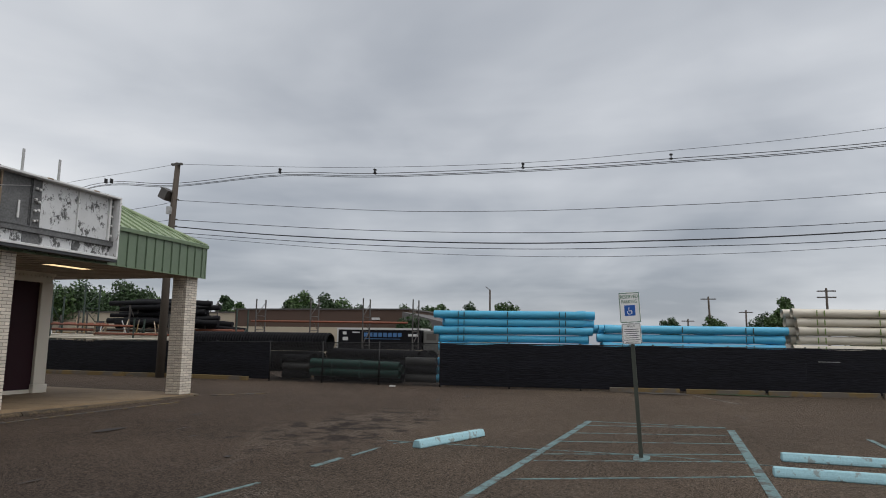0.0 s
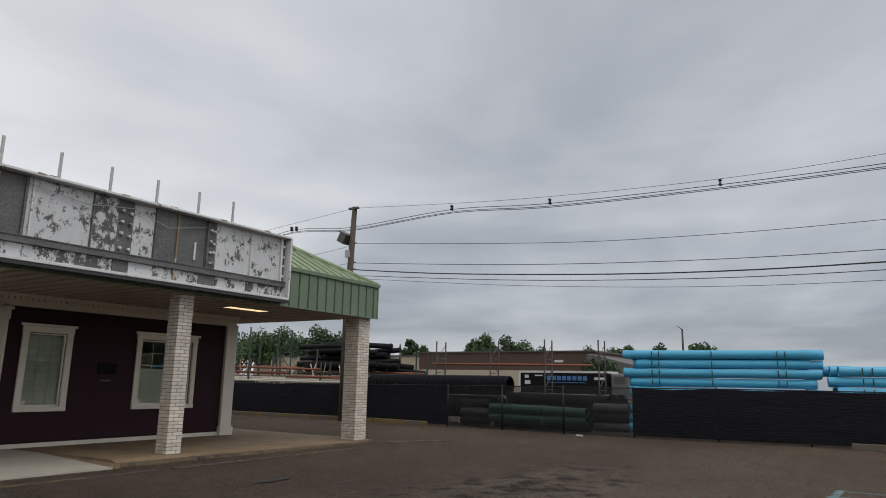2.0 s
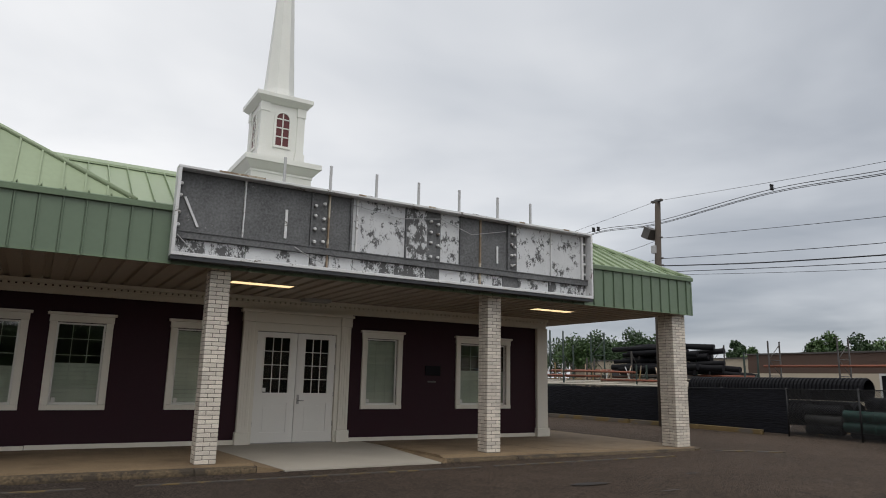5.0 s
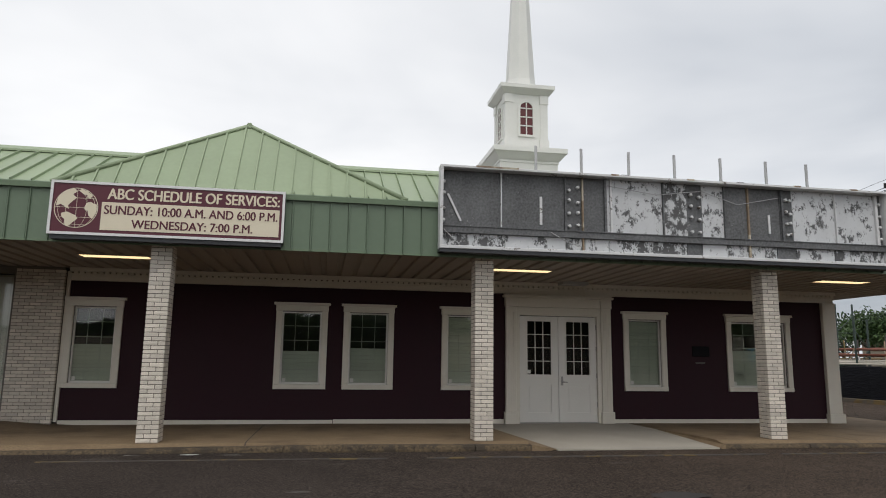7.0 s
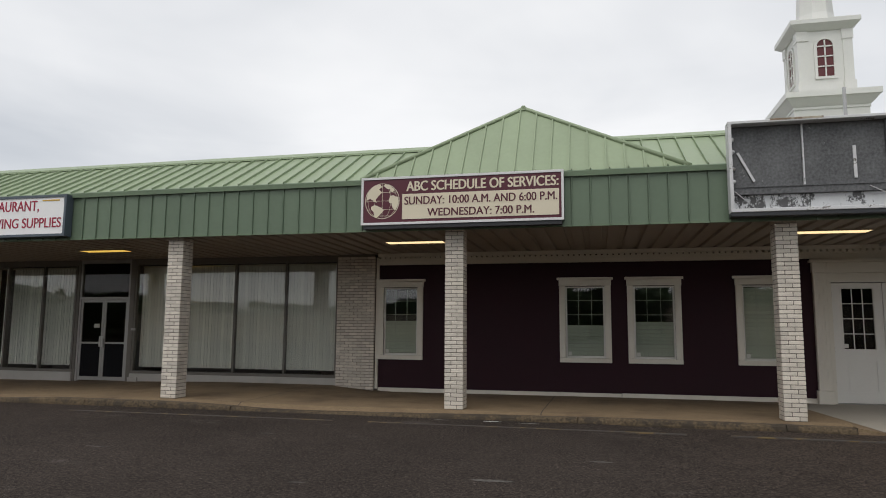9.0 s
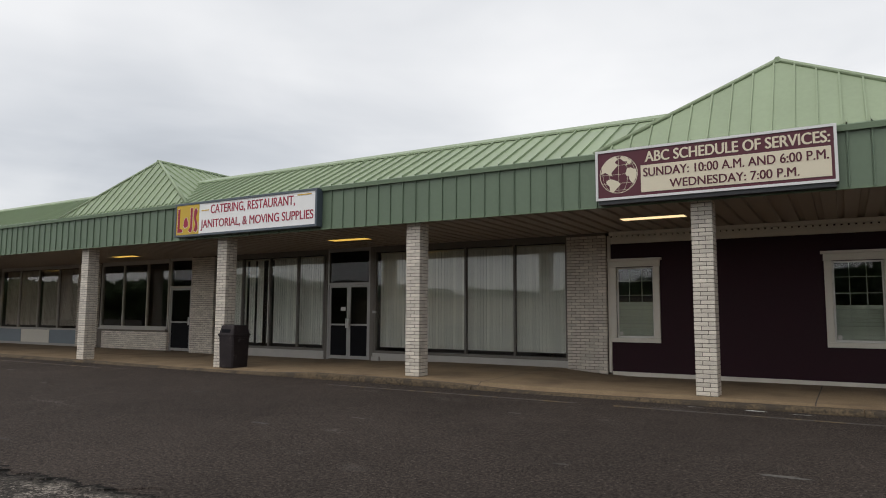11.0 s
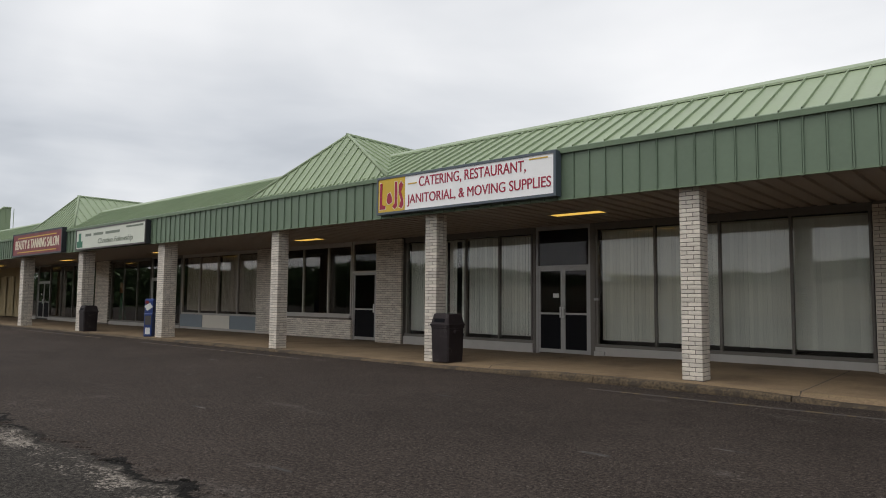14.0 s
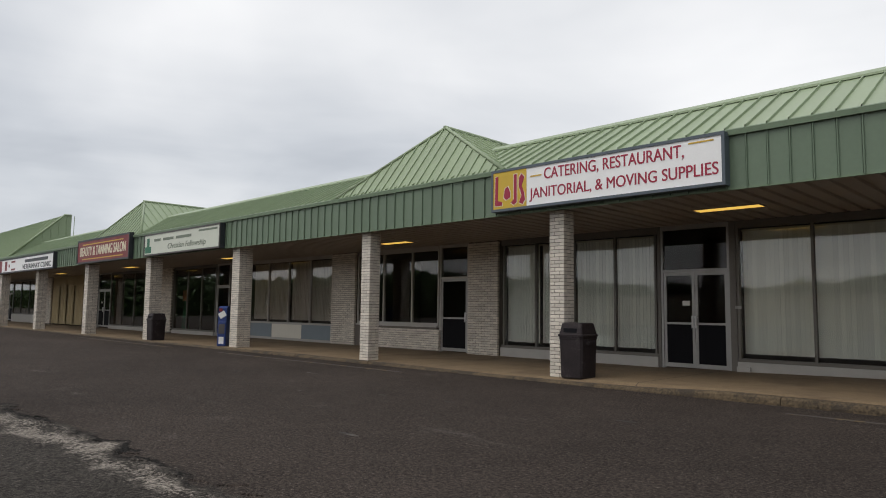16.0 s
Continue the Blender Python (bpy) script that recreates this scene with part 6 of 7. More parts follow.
fence = thing("fence", "tall chain-link fence covered in black windscreen fabric", "fence")
ys = [20.05 - 2.43 * k for k in range(10)] + [-4.05, -6.3] + [-8.55 - 2.35 * k for k in range(11)]
for y in ys:
    b = bmesh.new()
    tube(b, [(fence_at(y), y, 0.0), (fence_at(y), y, fence_h(y) + 0.05 + G)], 0.03, 8)
    part("post", b, M_WIRE, fence)
b = bmesh.new()
tube(b, [(fence_at(y), y, fence_h(y) + G) for y in ys], 0.02, 6)
part("top_rail", b, M_WIRE, fence)
OPEN = (-1.8, -8.5)
rf = random.Random(2)
for ya, yb in zip(ys, ys[1:]):
    n, FH = 12, fence_h((ya + yb) / 2)
    if OPEN[1] < (ya + yb) / 2 < OPEN[0]:
        # bare chain link
        xa, xb = fence_at(ya), fence_at(yb)
        b = bmesh.new()
        L = math.hypot(xb - xa, yb - ya)
        ux, uy = (xb - xa) / L, (yb - ya) / L
        step = 0.048
        k = -int(FH / step)
        while k * step < L:
            for s_ in (1, -1):
                t0 = k * step if s_ == 1 else k * step + FH
                p0, p1 = (t0, 0.0), (t0 + s_ * FH, FH)
                ta, tb = p0[0], p1[0]
                lo_, hi_ = min(ta, tb), max(ta, tb)
                if hi_ < 0 or lo_ > L:
                    continue
                c0, c1 = max(lo_, 0.0), min(hi_, L)

                def zz(t_):
                    return (t_ - ta) / (tb - ta) * FH
                q0, q1 = (c0, zz(c0)), (c1, zz(c1))
                w_ = 0.0065
                poly(b, [(xa + ux * q0[0], ya + uy * q0[0], G + q0[1] - w_), (xa + ux * q1[0], ya + uy * q1[0], G + q1[1] - w_), (xa + ux * q1[0], ya + uy * q1[0], G + q1[1] + w_), (xa + ux * q0[0], ya + uy * q0[0], G + q0[1] + w_)])
            k += 1
        part("chain_link", b, M_LINK, fence, "dull bare chain-link mesh", kind="stuff")
        continue
    b = bmesh.new()
    cols_ = []
    for i in range(n + 1):
        t = i / n
        yy = ya + (yb - ya) * t
        xx = fence_at(yy) - 0.035
        bul = 0.03 * math.sin(math.pi * t) + 0.02 * noise.noise((yy * 2, 0, 1))
        cols_.append([b.verts.new((xx - bul * math.sin(math.pi * z / FH) + 0.008 * noise.noise((yy * 3, z * 4, 0)), yy, G + 0.06 + z * (fence_h(yy) - 0.06) / FH - 0.03 * math.sin(math.pi * t) * (z / FH))) for z in (0, FH / 6, FH / 3, FH / 2, FH * 2 / 3, FH * 5 / 6, FH)])
    for r, q in zip(cols_, cols_[1:]):
        for i in range(6):
            f = b.faces.new((r[i], r[i + 1], q[i + 1], q[i]))
            f.smooth = True
    part("windscreen", b, M_FABRIC, fence, "black fabric panel")
    for _ in range(2):
        y0 = ya + (yb - ya) * rf.uniform(0.05, 0.5)
        zz0 = G + rf.uniform(0.25, 1.2)
        part("torn_slit", boxes((fence_at(y0) - 0.085, fence_at(y0) - 0.078, y0 - rf.uniform(0.3, 0.9), y0, zz0, zz0 + 0.014)), M_GALV, fence) if rf.random() < 0.16 else None
# timber edging along the fence foot
for ya, yb in ((18.8, 14.4), (14.3, 9.6), (9.5, 4.7), (4.6, 1.6), (1.5, -1.0), (-14.2, -16.4), (-16.6, -19.0), (-19.1, -22.4), (-22.5, -26.0), (-26.1, -30)):
    b = bmesh.new()
    pts = [(fence_at(ya) - 0.26, ya), (fence_at(yb) - 0.26, yb), (fence_at(yb) - 0.10, yb), (fence_at(ya) - 0.10, ya)]
    prism(b, pts, "z", 0.0, G + 0.14)
    solid("timber_edging", b, M_TIMBER, "faded yellow timber edging at a fence's foot", "edging", "structure", "fence edging", bevel=0.012)
patch("weeds", 16.75, -18.4, 0.3, 1.3, M_LEAFD, "low weeds growing along a fence's foot", G + 0.01, 55)
patch("rubble_patch", 16.1, -15.7, 0.35, 1.0, M_GRIT, "pale broken concrete rubble by a fence", G + 0.012, 57)
solid("paper_scrap", boxes((14.95, 15.03, -7.1, -6.9, G - 0.012, G + 0.03)), M_PAPER, "white paper scrap by a fence", "litter")


# ---- pipes in the yard ----
def pipe_stack(name, y0, y1, off, r, rows, depth, material, label, group, strap, top_jog=0.0, drop=0):
    """Pipes of equal size lying level along the fence, row on row, bound with straps."""
    p0, p1 = Vector((fence_at(y0) + off, y0, 0)), Vector((fence_at(y1) + off, y1, 0))
    d = (p1 - p0).normalized()
    nrm = Vector((-d.y, d.x, 0))
    if nrm.x < 0:
        nrm = -nrm
    rs = random.Random(int(abs(y0) * 7))
    s_ = thing(name, label, "pipe stack", group)
    for row in range(rows):
        for k in range(depth - (drop if row == rows - 1 else 0)):
            e0, e1 = rs.uniform(-0.22, 0.22), rs.uniform(-0.22, 0.22)
            c = nrm * (2 * r * k + (r * 0.35 if row % 2 else 0)) + Vector((0, 0, G + 0.1 + r + row * 2 * r * 0.99))
            a, e = p0 + c + d * e0, p1 + c + d * e1
            b_ = bmesh.new()
            bell = 0.28
            if rs.random() < 0.5:
                tube(b_, [a, a + d * bell, a + d * (bell + 0.06), e], [r * 1.05, r * 1.05, r * 0.94, r * 0.94], 14, caps=False)
            else:
                tube(b_, [a, e - d * (bell + 0.06), e - d * bell, e], [r * 0.94, r * 0.94, r * 1.05, r * 1.05], 14, caps=False)
            tube(b_, [a + d * 0.01, e - d * 0.01], r * 0.86, 14, caps=False)
            part("pipe", b_, material, s_)
    L = (p1 - p0).length
    for t in (0.13, 0.17, 0.46, 0.80, 0.84):
        for row in range(0, rows):
            c = p0 + d * L * t
            z0_, z1_ = G + 0.1 + row * 2 * r * 0.99 + r * 0.35, G + 0.1 + (row + 1) * 2 * r * 0.99 - r * 0.35
            b_ = bmesh.new()
            m_ = Matrix.Translation((c.x, c.y, 0)) @ Matrix.Rotation(math.atan2(d.y, d.x), 4, "Z")
            side_ = -1 if (m_.to_3x3() @ Vector((0, 1, 0))).dot(nrm) > 0 else 1
            box(b_, -0.015, 0.015, side_ * (r + 0.012) - 0.012, side_ * (r + 0.012) + 0.012, z0_, z1_, m_)
            part("strap", b_, strap, s_)
    for t in (0.2, 0.75):
        c = p0 + d * L * t
        m_ = Matrix.Translation((c.x, c.y, 0)) @ Matrix.Rotation(math.atan2(d.y, d.x), 4, "Z")
        side_ = 1 if (m_.to_3x3() @ Vector((0, 1, 0))).dot(nrm) > 0 else -1
        b_ = bmesh.new()
        ya_, yb_ = sorted((-side_ * r, side_ * (2 * r * depth - r)))
        box(b_, -0.05, 0.05, ya_, yb_, 0.0, G + 0.1, m_)
        part("bearer", b_, M_TIMBER, s_)
    return s_


pipe_stack("blue_pipe_stack", -8.2, -13.5, 1.0, 0.145, 9, 3, M_PVCB, "tall strapped stack of light blue plastic pipes", "pipe stacks", M_STRAP)
pipe_stack("blue_pipe_stack", -13.78, -19.8, 1.0, 0.153, 7, 3, M_PVCB, "lower strapped stack of light blue plastic pipes", "pipe stacks", M_STRAP)
pipe_stack("cream_pipe_stack", -20.1, -26.0, 1.0, 0.154, 9, 3, M_PVCW, "strapped stack of cream plastic pipes", "pipe stacks", M_STRAPG)


def ribbed_pipe(name, p0, p1, r, material, label, pitch=0.13, group="yard pipes"):
    p0, p1 = Vector(p0), Vector(p1)
    L = (p1 - p0).length
    n_ = int(L / pitch)
    path, rad = [], []
    for k in range(n_):
        for t, q in ((0.0, 1.0), (0.55, 1.0), (0.62, 0.88), (0.93, 0.88)):
            path.append(p0 + (p1 - p0) * ((k + t) / n_))
            rad.append(r * q)
    b_ = bmesh.new()
    tube(b_, path, rad, 16, caps=False)
    tube(b_, [p0, p1], r * 0.84, 16, caps=False)
    for f in b_.faces:
        f.smooth = False
    return solid(name, b_, material, label, "pipe", group=group)


def yp(y, off, z):
    return (fence_at(y) + off, y, z)


ribbed_pipe("corrugated_pipe", yp(2.8, 1.3, 1.53), yp(-3.7, 1.3, 1.53), 0.36, M_HDPE, "large black corrugated plastic pipe on lower pipes")
ribbed_pipe("corrugated_pipe", yp(3.2, 1.3, 0.75), yp(-3.0, 1.3, 0.75), 0.40, M_HDPE, "large black corrugated plastic pipe on the ground")
ribbed_pipe("corrugated_pipe", yp(3.1, 2.2, 0.75), yp(-2.9, 2.2, 0.75), 0.40, M_HDPE, "large black corrugated plastic pipe on the ground")
ribbed_pipe("corrugated_pipe", yp(-3.1, 2.3, 1.10), yp(-7.0, 2.3, 1.06), 0.20, M_HDPE, "black corrugated pipe lying on other pipes", 0.09)
ribbed_pipe("corrugated_pipe", yp(-3.0, 2.3, 0.72), yp(-7.0, 2.3, 0.72), 0.20, M_HDPE, "black corrugated pipe lying on other pipes", 0.09)
ribbed_pipe("corrugated_pipe", yp(-2.6, 2.4, 0.33), yp(-7.0, 2.4, 0.33), 0.20, M_HDPE, "black corrugated pipe on the ground", 0.09)
for bx in ((17.2, 20.4, -3.6, -3.45, 0.0, G + 0.08), (18.0, 21.2, -6.6, -6.45, 0.0, G + 0.08), (16.2, 19.0, 2.4, 2.55, 0.0, 0.34), (17.0, 20.2, -1.8, -1.65, 0.0, 0.34)):
    solid("pipe_bearer", boxes(bx), M_TIMBER, "rough timber bearer under pipes", "timber", group="timber bearers")
for k, (r_, z_, off, m_, lb) in enumerate(((0.165, 0.755, 0.75, M_PVCG, "green plastic pipe"), (0.165, 0.425, 0.75, M_PVCG, "green plastic pipe"), (0.165, 0.24, 1.1, M_HDPE, "black plastic pipe"), (0.165, 0.57, 1.1, M_PVCG, "green plastic pipe"))):
    b = bmesh.new()
    tube(b, [yp(-3.2, off, z_), yp(-6.8, off, z_ - (0.06 if k == 0 else 0))], r_, 14, caps=False)
    tube(b, [yp(-3.2, off, z_), yp(-6.8, off, z_ - (0.06 if k == 0 else 0))], r_ * 0.9, 14, caps=False)
    for yy in (-4.05, -5.2):
        tube(b, [yp(yy, off, z_ - 0.02), yp(yy - 0.10, off, z_ - 0.02)], r_ * 1.08, 14)
    solid("plastic_pipe", b, m_, lb + " lying in the yard behind chain link", "pipe", group="yard pipes")
for k, yy in enumerate((-1.9, -7.0)):
    for j in range(3):
        b = bmesh.new()
        tube(b, [yp(yy, 0.9, 0.22 + 0.3 * j + G), yp(yy - 1.15, 0.9, 0.22 + 0.3 * j + G)], 0.15, 12)
        solid("concrete_pipe", b, M_PIPEDULL if (j + k) % 2 else M_HDPE, ("dull grey" if (j + k) % 2 else "black") + " short pipe stacked behind chain link", "pipe", group="short pipes")


# ---- racks of black pipe ----
def rack_frame(x, y, h, material=M_RACKG, d=1.0):
    s_ = thing("rack_upright", "dark green steel pallet rack upright", "rack", "rack uprights", loc=(x, y, 0))
    for xx in (0.0, d):
        part("leg", boxes((xx - 0.03, xx + 0.03, -0.035, 0.035, 0.0, h)), material, s_)
    z = 0.4
    k = 0
    while z < h - 0.9:
        for ends in ([(0 if k % 2 else d, 0, z), (d if k % 2 else 0, 0, z + 0.9)], [(0, 0, z), (d, 0, z)]):
            b_ = bmesh.new()
            tube(b_, ends, 0.022, 5)
            part("brace", b_, material, s_)
        z += 0.9
        k += 1


for x, y, h in ((21.0, 16.4, 4.6), (21.6, 13.6, 4.4), (22.2, 10.2, 3.0), (22.6, 7.4, 2.9), (22.9, 5.0, 3.1), (20.2, 19.6, 4.6)):
    rack_frame(x, y - 0.2, h)
for x, y, h in ((31.5, 9.6, 4.2), (32.2, 6.0, 4.3), (32.9, 2.6, 4.3), (33.5, -0.6, 4.25), (34.0, -3.6, 3.3), (31.0, 13.0, 4.1)):
    rack_frame(x, y - 0.34, h, M_BRONZE, 1.1)
for k, (pa, pb, m_) in enumerate((((21.0, 16.4, 1.95), (22.2, 10.2, 1.95), M_RACKO), ((21.0, 16.4, 2.25), (21.9, 12.0, 2.25), M_RACKO), ((22.2, 10.2, 2.0), (22.9, 5.0, 2.0), M_RACKO), ((31.5, 9.6, 2.75), (33.5, -0.6, 2.75), M_RACKO),
                                  ((20.6, 17.8, 1.75), (22.9, 5.0, 1.75), M_TIMBER), ((22.0, 16.4, 1.95), (23.2, 10.2, 1.95), M_RACKO), ((23.2, 10.2, 2.0), (23.9, 5.0, 2.0), M_RACKO))):
    b = bmesh.new()
    tube(b, [pa, pb], 0.07, 4)
    solid("rack_beam", b, m_, "rusty orange rack beam" if m_ is M_RACKO else "weathered timber beam on a rack", "rack beam", group="rack beams")
rp_ = random.Random(17)
for k in range(26):
    y0 = 10.7 + rp_.uniform(-0.9, 0.7)
    L = rp_.uniform(3.3, 4.8)
    row = k // 6
    z = 2.18 + row * 0.27 + rp_.uniform(-0.05, 0.14)
    off = 5.9 + (k % 6) * 0.34
    x0 = fence_at(y0) + off
    b = bmesh.new()
    x1 = x0 + L * 0.17 + rp_.uniform(-0.9, 0.9)
    sag = rp_.uniform(-0.28, 0.22)
    tube(b, [(x0, y0, z), ((x0 + x1) / 2, y0 - L / 2, z + 0.05), (x1, y0 - L, z + sag)], rp_.uniform(0.11, 0.16), 10)
    solid("black_pipe", b, M_HDPE, "black plastic pipe in a loose heap on a rack", "pipe", group="heap of black pipes")
solid("rack_shelf", boxes((21.0, 24.6, 7.0, 7.14, 1.86, 2.02), (21.0, 24.6, 9.4, 9.54, 1.86, 2.02), (21.0, 24.6, 12.0, 12.14, 1.86, 2.02), (21.0, 21.1, 6.6, 13.0, 1.94, 2.02), (24.5, 24.6, 6.6, 13.0, 1.94, 2.02)), M_BRONZE, "dark steel shelf frame carrying loose pipes", "rack shelf", group="rack beams")
for k in range(9):
    y0 = 15.5 - k * 0.3
    b = bmesh.new()
    tube(b, [(18.9 + 0.13 * k, 17.6 - 0.02 * k, 1.53 + 0.075 * (k % 3)), (20.4 + 0.13 * k, 6.2 - 0.5 * (k % 2), 1.50 + 0.085 * (k % 3))], 0.045, 8)
    solid("white_pipe", b, M_PVCW, "pale plastic pipe lying on a low rack", "pipe", group="low rack of pale pipes")
solid("low_rack", boxes((18.6, 20.6, 14.0, 14.2, 0.0, 1.47), (19.6, 21.8, 8.6, 8.8, 0.0, 1.45)), M_RACKG, "low green steel rack trestle", "rack", group="low rack trestles")

for x, y, h in ((20.75, 14.6, 2.7), (20.8, 12.9, 2.9), (20.85, 9.7, 3.2), (20.9, 7.3, 2.75)):
    rack_frame(x, y, h, M_BRONZE, 0.55)
for x, y, h, m_ in ((19.3, 15.6, 2.7, M_RACKG), (19.5, 13.3, 3.6, M_RACKG), (19.9, 10.9, 2.3, M_RUST), (20.1, 8.7, 2.5, M_RACKG), (20.3, 6.6, 2.2, M_RUST)):
    rack_frame(x, y, h, m_, 0.7)
for pa, pb in (((19.3, 15.6, 1.98), (19.9, 10.9, 1.92)), ((19.5, 13.3, 2.2), (20.1, 8.7, 2.12)), ((19.9, 10.9, 1.75), (20.3, 6.6, 1.72))):
    b = bmesh.new()
    tube(b, [pa, pb], 0.055, 4)
    solid("rack_beam", b, M_RACKO, "rusty orange rack beam", "rack beam", group="rack beams")
# thin props and cross braces leaning in the racks
for k in range(12):
    ya = 16.6 - 0.9 * k + rp_.uniform(-0.3, 0.3)
    b = bmesh.new()
    tube(b, [(20.5, ya, 0.0), (20.62, ya + rp_.uniform(-1.3, 1.3), rp_.uniform(2.2, 2.7))], 0.03, 6)
    solid("steel_prop", b, (M_GALV, M_RUST, M_TIMBER)[k % 3], ("grey steel", "rusty steel", "weathered timber")[k % 3] + " prop leaning on a pipe rack", "prop", group="rack props")

# ---- trailer and far buildings ----
tr = thing("trailer", "black box trailer with white roof edge and blue bars", "trailer", loc=(46.0, 5.2, -0.12))
TL, TYA, TYB = 2.62, 5.3, -2.3
part("box_body", boxes((0, 2.4, TYB, TYA, 1.0, TL)), M_KICK, tr)
part("roof_edge", boxes((-0.03, 2.43, TYB - 0.03, TYA + 0.03, TL, TL + 0.16), (-0.035, 0.0, TYA - 0.10, TYA + 0.03, 1.0, TL)), M_LINER, tr)
for k in range(8):
    part("name_bar", boxes((-0.02, -0.001, -0.6 + 0.44 * k, -0.27 + 0.44 * k, 2.04, 2.38)), M_BLUELET, tr, "dull blue bar in place of a letter")
part("text_bar", boxes((-0.02, -0.001, -0.5, 2.8, 1.84, 1.89)), M_BLUELET, tr)
part("emblem", boxes((-0.02, -0.001, -2.1, -1.2, 2.1, 2.3), (-0.02, -0.001, 3.2, 3.9, 2.35, 2.45), (-0.02, -0.001, 4.3, 4.8, 1.7, 2.0), (-0.02, -0.001, 4.45, 4.8, 2.2, 2.45)), M_LINER, tr)
for yy in (-2.6, -1.5):
    b = bmesh.new()
    tube(b, [(0.05, yy, 0.52), (0.35, yy, 0.52)], 0.5, 16)
    part("wheel", b, M_HDPE, tr)
part("landing_gear", boxes((0.3, 0.45, 3.2, 3.35, 0.0, 1.0), (1.9, 2.05, 3.2, 3.35, 0.0, 1.0)), M_GALV, tr)
cabt = thing("truck_cab", "pale grey truck cab beside a trailer", "truck", loc=(46.2, 2.8, -0.12))
part("cab_body", boxes((0, 2.3, -1.5, 0, 0.6, 2.6)), M_PIPEGREY, cabt, bevel=0.12)
part("window", boxes((-0.015, 0.01, -1.2, -0.35, 1.8, 2.35)), M_BRONZE, cabt)
for yy in (-0.8,):
    b = bmesh.new()
    tube(b, [(0.0, yy, 0.5), (0.3, yy, 0.5)], 0.5, 16)
    part("wheel", b, M_HDPE, cabt)


def far_house(name, x0, x1, y0, y1, h, wall, label, band=None, windows=()):
    s_ = thing(name, label, "building", "far buildings")
    part("wall", boxes((x0, x1, y0, y1, 0.0, h)), wall, s_)
    part("roof", boxes((x0 - 0.15, x1 + 0.15, y0 - 0.15, y1 + 0.15, h, h + 0.15)), M_BRONZE, s_)
    if band:
        part("lower_band", boxes((x0 - 0.05, x1 + 0.05, y0 - 0.05, y1 + 0.05, 0.0, band)), M_TANWALL, s_)
    for (ya, yb, za, zb) in windows:
        part("window", boxes((x0 - 0.06, x0 - 0.001, ya, yb, za, zb)), M_BLACK, s_)
    return s_


far_house("warehouse", 62.0, 85.0, 9.85, 31.9, 4.95, M_BROWNWALL, "long brown flat-roofed warehouse", 3.0)
far_house("pale_building", 66.0, 85.0, 32.3, 65.3, 4.75, M_TANWALL, "long pale tan flat-roofed building", windows=((55, 56.5, 2.6, 3.6),))
solid("wall_lamp", boxes((61.7, 62.0, 13.3, 14.2, 3.85, 4.1)), M_LINER, "pale wall lamp on a brown warehouse", "wall lamp")
h = thing("low_house", "low tan house with a grey shingle roof", "house", "far buildings")
part("wall", boxes((60, 72, 0.3, 9.3, 0.0, 2.35)), M_TANWALL, h)
b = bmesh.new()
prism(b, [(-0.3, 2.30), (9.8, 4.65), (9.8, 2.30)], "x", 59.6, 72.4)
part("roof", b, M_SHINGLE, h)
part("window", boxes((59.95, 59.999, 2.7, 4.5, 1.2, 2.1)), M_BLACK, h)


# ---- trees ----
def tree(x, y, h, spread, leaf, label, seed, n=900, low=0.30):
    rt = random.Random(seed)
    t_ = thing("tree", label, "tree", "far trees", loc=(x, y, 0))
    b_ = bmesh.new()
    tube(b_, [(0, 0, 0), (0.1, 0.1, h * 0.3), (0.0, 0.2, h * 0.75)], [h * 0.028, h * 0.022, h * 0.006], 7)
    tips = []
    for k in range(11):
        a = 2.4 * k + rt.uniform(-0.4, 0.4)
        z0 = h * rt.uniform(low * 0.8, 0.62)
        r_ = spread * rt.uniform(0.45, 0.95) * (1.1 - 0.5 * z0 / h)
        z1 = z0 + h * rt.uniform(0.10, 0.30)
        e_ = (r_ * math.cos(a), r_ * math.sin(a), min(z1, h * 0.92))
        tube(b_, [(0.05, 0.1, z0), (e_[0] * 0.5, e_[1] * 0.5, (z0 + e_[2]) / 2 + 0.1), e_], [h * 0.011, h * 0.007, h * 0.003], 5)
        tips.append(e_)
    tips += [(0, 0, h * 0.9), (0.1 * spread, -0.2 * spread, h * 0.8), (-0.2 * spread, 0.15 * spread, h * 0.72)]
    part("trunk", b_, M_BARK, t_)
    vb, fb_ = [], []
    sz = max(0.16, h * 0.030)
    for k in range(n):
        c = rt.choice(tips)
        rr_ = spread * 0.36
        d = Vector((rt.gauss(0, 1), rt.gauss(0, 1), rt.gauss(0, 0.75)))
        d = d.normalized() * rr_ * rt.random() ** 0.45
        p = Vector(c) + d
        a1 = Vector((rt.gauss(0, 1), rt.gauss(0, 1), rt.gauss(0, 1))).normalized()
        a2 = a1.cross(Vector((rt.gauss(0, 1), rt.gauss(0, 1), rt.gauss(0, 1)))).normalized()
        s1, s2 = sz * rt.uniform(0.6, 1.4), sz * rt.uniform(0.5, 1.1)
        i0 = len(vb)
        vb += [tuple(p - a1 * s1), tuple(p + a2 * s2 * 0.6), tuple(p + a1 * s1), tuple(p - a2 * s2 * 0.6)]
        fb_.append((i0, i0 + 1, i0 + 2, i0 + 3))
    me_ = bpy.data.meshes.new("crown")
    me_.from_pydata(vb, [], fb_)
    me_.materials.append(leaf)
    o_ = new("crown", me_)
    o_.parent = t_


